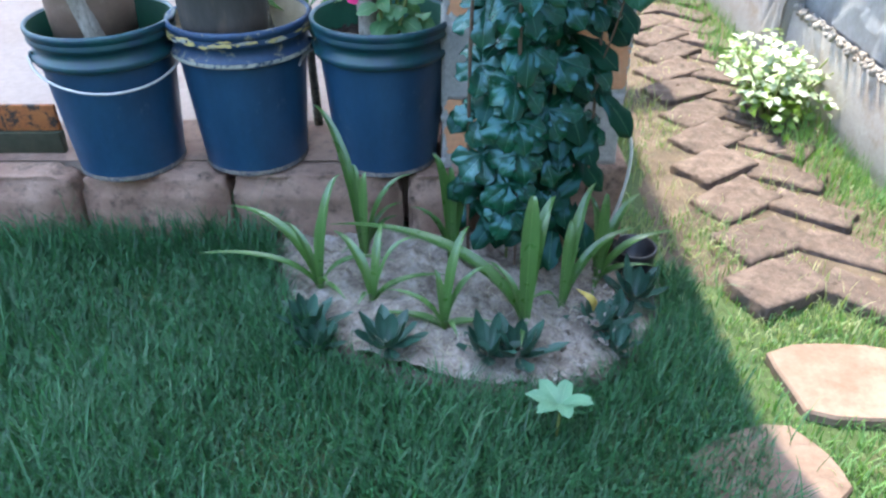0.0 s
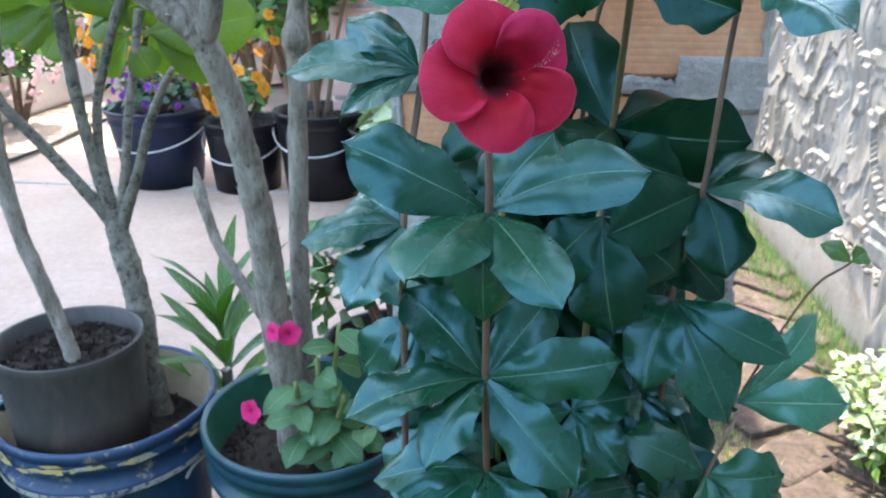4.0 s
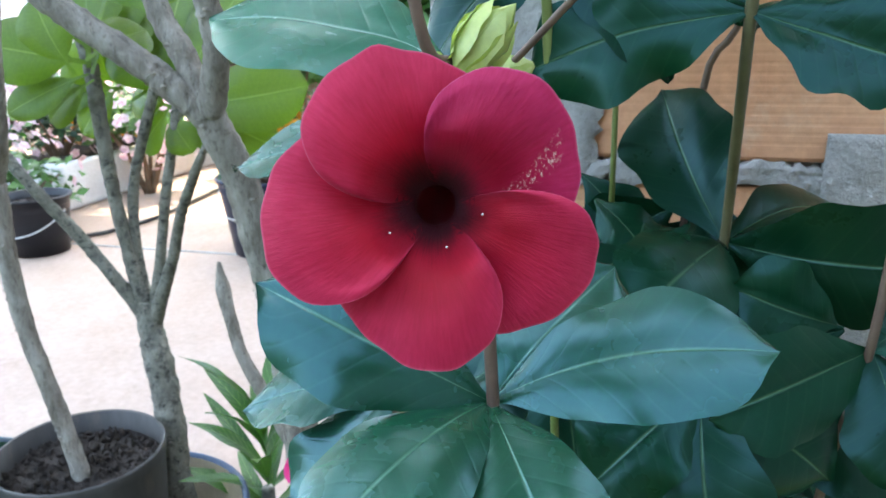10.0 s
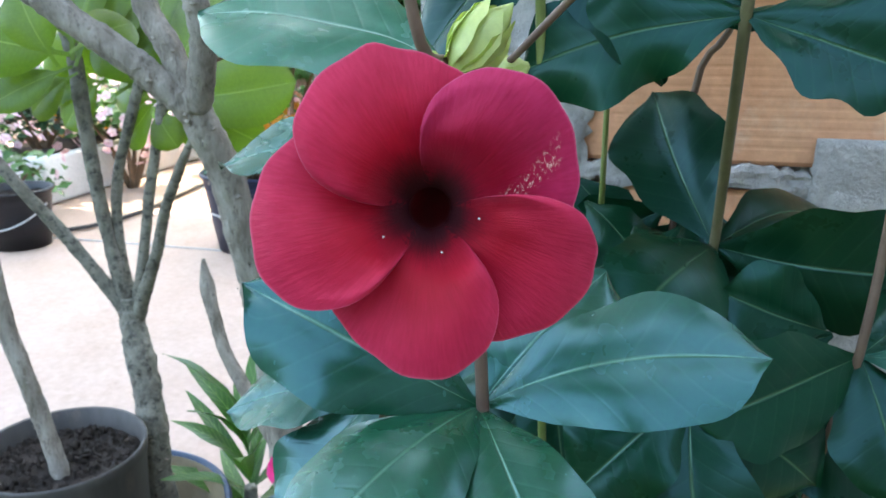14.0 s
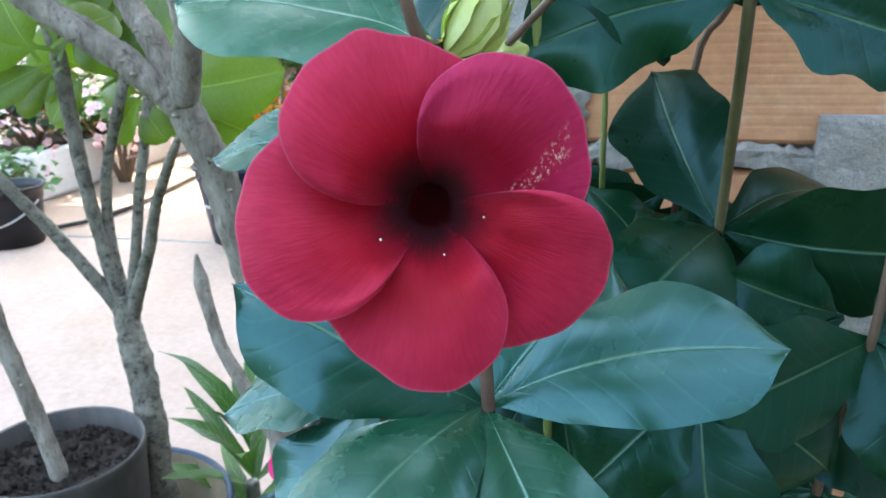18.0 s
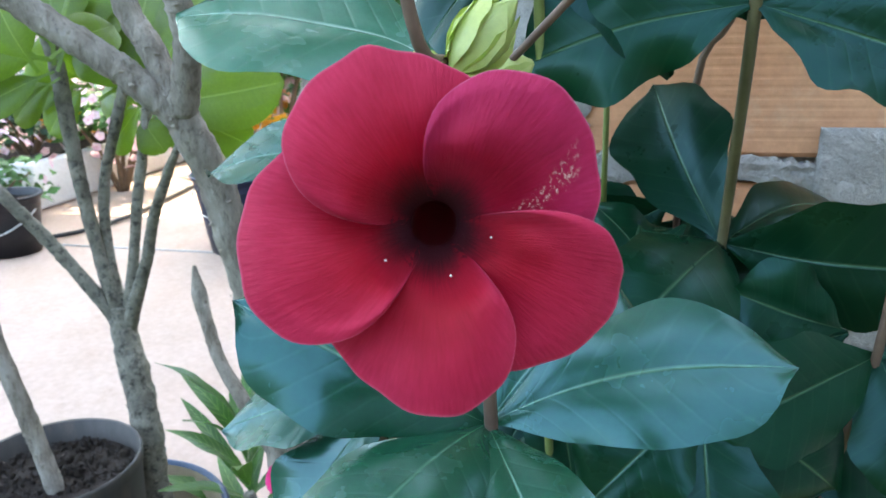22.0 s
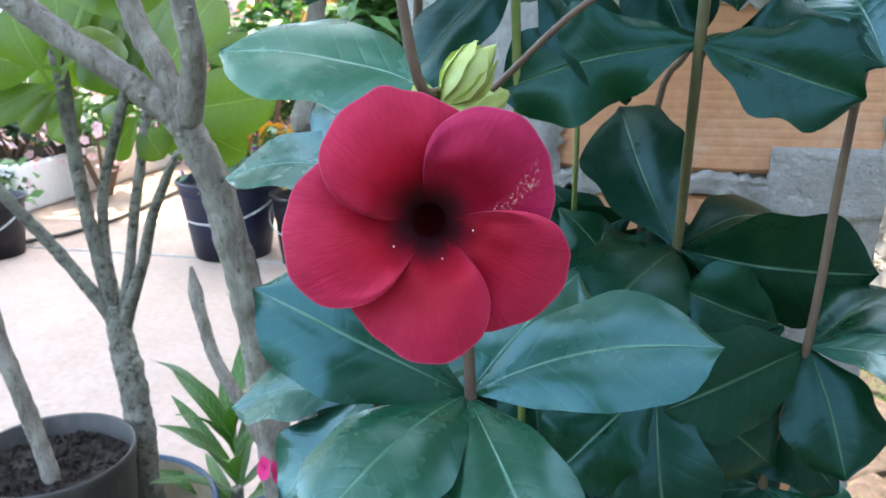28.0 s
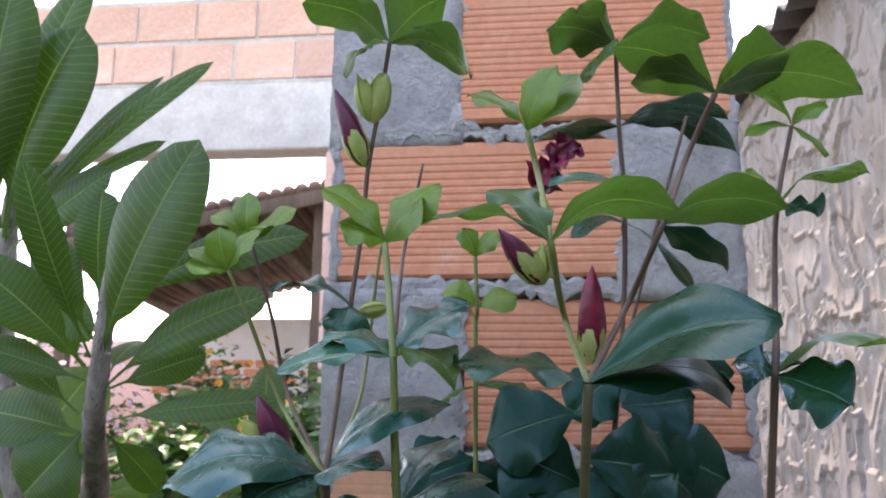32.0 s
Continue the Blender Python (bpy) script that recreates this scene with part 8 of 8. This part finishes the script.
part("shell", lathe(bmesh.new(), [(0.0, 0.004), (0.30, 0.0), (0.34, 0.05), (0.40, 0.20), (0.44, 0.22), (0.43, 0.235), (0.39, 0.215), (0.33, 0.06), (0.0, 0.03)], 40), BASIN, basin)
planter = thing("planter", (-3.0, 5.2, TERRACE), "long cream planter box full of flowers", "planter")
part("trough", box(bmesh.new(), -0.35, 0.12, -0.75, 0.9, 0.0, 0.26, 0.02), WHITEWASH, planter)
part("soil", box(bmesh.new(), -0.31, 0.08, -0.71, 0.86, 0.255, 0.268, 0.004), SOIL, planter)
# border flowers; many white and yellow blossoms stand in for bright highlights
for k, (x, y, c) in enumerate(((-3.1, 4.7, WHITEF), (-3.15, 5.2, YELLOWF), (-3.1, 5.8, WHITEF), (-3.5, 6.4, PINK), (-3.9, 5.6, WHITEF), (-2.9, 4.1, WHITEF))):
    crown_plant((x, y, TERRACE + (0.25 if k < 3 else 0.0)), "border_flower", "leafy border plant with scattered small blossoms", "flowering plant", (0.34, 0.36, 0.30), 0.24, 420, 0.07, SHRUB if k % 2 else DARKSHRUB, 60 + k, c, 60, 0.05)
for k, (x, y, h, c) in enumerate(((-2.75, 5.0, 0.42, WHITEF), (-2.3, 5.6, 0.40, YELLOWF), (-3.4, 5.4, 0.50, WHITEF), (-1.95, 6.1, 0.45, WHITEF), (-3.6, 4.6, 0.36, WHITEF))):
    crown_plant((x, y, TERRACE), "border_flower", "bushy border plant, pale blossoms added in place of bright highlights", "flowering plant", (0.36, 0.34, 0.30), h, 380, 0.075, SHRUB, 160 + k, c, 130, 0.055)
crown_plant((-3.9, 7.4, TERRACE), "basin_plant", "low green plants standing in the basin", "plant", (0.36, 0.36, 0.14), 0.26, 260, 0.07, DARKSHRUB, 71, REDF, 12, 0.05)

# shrubs under and beyond the lintel
for k, (x, y, rx, rz, h, m, f) in enumerate(((-3.3, 6.6, 0.7, 0.7, 0.9, SHRUB, WHITEF), (-2.4, 7.2, 0.8, 0.9, 1.0, SHRUB, YELLOWF), (-1.6, 6.6, 0.6, 0.75, 0.95, DARKSHRUB, None), (-4.6, 7.6, 1.0, 1.2, 1.3, DARKSHRUB, PINK),
                                           (-1.0, 7.4, 0.55, 0.8, 1.1, SHRUB, None), (-5.6, 5.8, 0.9, 1.0, 1.1, DARKSHRUB, WHITEF), (-5.2, 3.8, 0.7, 0.7, 0.8, SHRUB, PINK), (-0.2, 7.2, 0.5, 0.6, 0.8, DARKSHRUB, None), (-2.0, 5.6, 0.35, 0.4, 0.75, SHRUB, None), (-1.05, 5.0, 0.45, 0.55, 0.8, SHRUB, YELLOWF), (-0.45, 5.2, 0.45, 0.6, 0.95, DARKSHRUB, None), (-1.6, 5.9, 0.5, 0.55, 0.8, SHRUB, None))):
    crown_plant((x, y, TERRACE), "garden_shrub", "leafy green garden shrub behind the terrace", "shrub", (rx, rx * 0.8, rz), h, 1100, 0.10, m, 80 + k, f, 70, 0.06, group="shrubs behind the terrace")

# far shed, its roof rising towards the terrace so that the dark underside shows
shed = thing("shed", (-1.75, 8.2, 0), "far open shed with dark rafters under a clay-tile roof", "shed")
bm = bmesh.new()
for k in range(34):
    x = -2.2 + 0.11 * k
    lift = 0.175 * x
    tube(bm, [(x, -1.2, 3.21 + lift, 0.055), (x, 0.1, 3.06 + lift, 0.055), (x, 1.4, 2.91 + lift, 0.055)], 8, 2)
part("tile_roof", bm, CLAYTILE, shed, "dark weathered clay tiles")
bm = box(bmesh.new(), -2.2, 1.42, -1.24, -1.20, 3.04, 3.16, 0.006)
for v in bm.verts:
    v.co.z += 0.175 * v.co.x
part("eave_board", bm, TIMBER, shed, "dark eave board")
for k in range(7):
    bm = box(bmesh.new(), -2.1 + 0.56 * k, -2.03 + 0.56 * k, -1.15, 1.3, 3.0, 3.1, 0.004)
    for v in bm.verts:
        v.co.z += 0.175 * v.co.x - 0.115 * v.co.y - 0.06
    part("rafter", bm, TIMBER, shed)
part("ridge_tile", tube(bmesh.new(), [(1.36, -1.22, 3.50, 0.08), (1.38, -0.6, 3.43, 0.08), (1.40, 0.2, 3.34, 0.08)], 10, 2), RUST, shed, "orange clay ridge tile")
for x in (-2.0, 0.2, 1.3):
    part("post", box(bmesh.new(), x, x + 0.1, -1.1, -1.0, 0.0, 3.2, 0.006), TIMBER, shed)
part("back_wall", box(bmesh.new(), -2.2, 1.8, 1.3, 1.42, 0.0, 2.4, 0.01), WHITEWASH, shed)
lattice = thing("lattice_wall", (-3.6, 8.6, 0), "red brick lattice wall at the garden's end", "wall", kind="structure")
lb = mesh_of("brick", box(bmesh.new(), 0, 0.17, 0, 0.10, 0, 0.07, 0.004), BRICK, False)
for r_ in range(18):
    for k in range(6):
        ob = new("brick", lb)
        ob.parent = lattice
        ob.location = (0.24 * k + 0.12 * (r_ % 2), 0, 0.29 + 0.09 * r_)

# ---- grass ----
def grass(name, label, count, region, height, material, seed, lean=0.45, keep=None, width=0.0032):
    """Bent blades, each of three segments, in one mesh."""
    g = np.random.RandomState(seed)
    x0, x1, y0, y1 = region
    x, y = g.uniform(x0, x1, count), g.uniform(y0, y1, count)
    ok = ~(((x - BED_C.x) / (BED_RX * 0.99)) ** 2 + ((y - BED_C.y) / (BED_RY * 0.99)) ** 2 < 1)
    ok &= ~((x < 0.44) & (y > 1.585))
    if keep is not None:
        ok &= keep(x, y, g)
    x, y = x[ok], y[ok]
    n = len(x)
    h = height * g.uniform(0.45, 1.25, n) * (0.8 + 0.35 * np.sin(x * 9 + 1) * np.cos(y * 7))
    h *= 1 + 0.75 * np.clip((y - 1.44) / 0.12, 0, 1) * (x < 0.1)
    an, bend = g.uniform(0, 6.283, n), g.uniform(0.1, 1.0, n) * lean
    dx, dy = np.cos(an), np.sin(an)
    fall = np.clip((x + 0.15) / 0.9, 0, 1)
    gz = 0.125 - 0.125 * fall * fall * (3 - 2 * fall) - 0.015
    w = width * g.uniform(0.6, 1.3, n)
    verts = np.zeros((n, 7, 3))
    for i, (t, k) in enumerate(((0.0, 1.0), (0.4, 0.9), (0.75, 0.6))):
        cx, cy, cz = x + dx * h * bend * t ** 1.8, y + dy * h * bend * t ** 1.8, h * (t - 0.35 * bend * t ** 2) + gz
        verts[:, 2 * i] = np.stack([cx - dy * w * k / 2, cy + dx * w * k / 2, cz], 1)
        verts[:, 2 * i + 1] = np.stack([cx + dy * w * k / 2, cy - dx * w * k / 2, cz], 1)
    verts[:, 6] = np.stack([x + dx * h * bend, y + dy * h * bend, h * (1 - 0.35 * bend) + gz], 1)
    base = np.arange(n)[:, None] * 7
    quads = np.concatenate([base + np.array([[0, 1, 3, 2]]), base + np.array([[2, 3, 5, 4]])]).tolist()
    tris = (base + np.array([[4, 5, 6]])).tolist()
    me = bpy.data.meshes.new(name)
    me.from_pydata(verts.reshape(-1, 3).tolist(), [], quads + tris)
    me.uv_layers.new(name="UVMap")
    me.materials.append(material)
    return tagged(new(name, me), label, "grass", kind="stuff")


def off_path(x, y, g):
    on = (np.abs(x - 0.95 - 0.06 * (y - 1.5)) < 0.19) & (y > 1.47)
    slab = (np.abs(x - 0.875) < 0.15) & (np.abs(y - 1.215) < 0.11) | (np.abs(x - 0.60) < 0.11) & (np.abs(y - 0.955) < 0.085)
    sparse = np.clip(0.12 + 1.1 * (np.sin(x * 9 + y * 4) * np.cos(y * 5.3 - x * 3) + 0.25) + 0.5 * (y < 1.45), 0.08, 1)
    return ~slab & (~on | (g.uniform(0, 1, len(x)) < 0.16)) & (g.uniform(0, 1, len(x)) < sparse) & (x < 1.32)


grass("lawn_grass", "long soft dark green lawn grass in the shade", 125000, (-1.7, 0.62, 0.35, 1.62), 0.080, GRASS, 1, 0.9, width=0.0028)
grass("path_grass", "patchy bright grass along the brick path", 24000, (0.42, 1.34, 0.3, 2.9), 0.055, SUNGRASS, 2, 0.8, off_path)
grass("path_grass", "thin dry yellow grass between path and wall", 22000, (0.43, 1.34, 1.3, 5.4), 0.06, DRYGRASS, 3, 0.9, off_path)
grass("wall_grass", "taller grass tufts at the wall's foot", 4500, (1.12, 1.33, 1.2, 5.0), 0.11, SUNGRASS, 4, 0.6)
grass("wall_grass", "dry straw-coloured tufts at the wall and the path", 5000, (0.50, 1.33, 1.3, 4.6), 0.085, DRYGRASS, 8, 0.7, lambda x, y, g: np.sin(x * 17 + y * 3) * np.cos(y * 6 + x * 4) > 0.45)
grass("lawn_grass", "sparse longer lawn grass stalks", 1600, (-2.1, 0.7, 0.25, 1.6), 0.14, GRASS, 5, 0.9)
grass("far_grass", "lawn grass away from the bed", 16000, (-6.0, -1.65, -2.8, 1.6), 0.08, GRASS, 7, 0.8, width=0.006)
grass("far_grass", "sparse lawn grass nearer the plain south wall", 26000, (-2.6, 1.3, -3.1, 0.4), 0.065, GRASS, 6, 0.8)
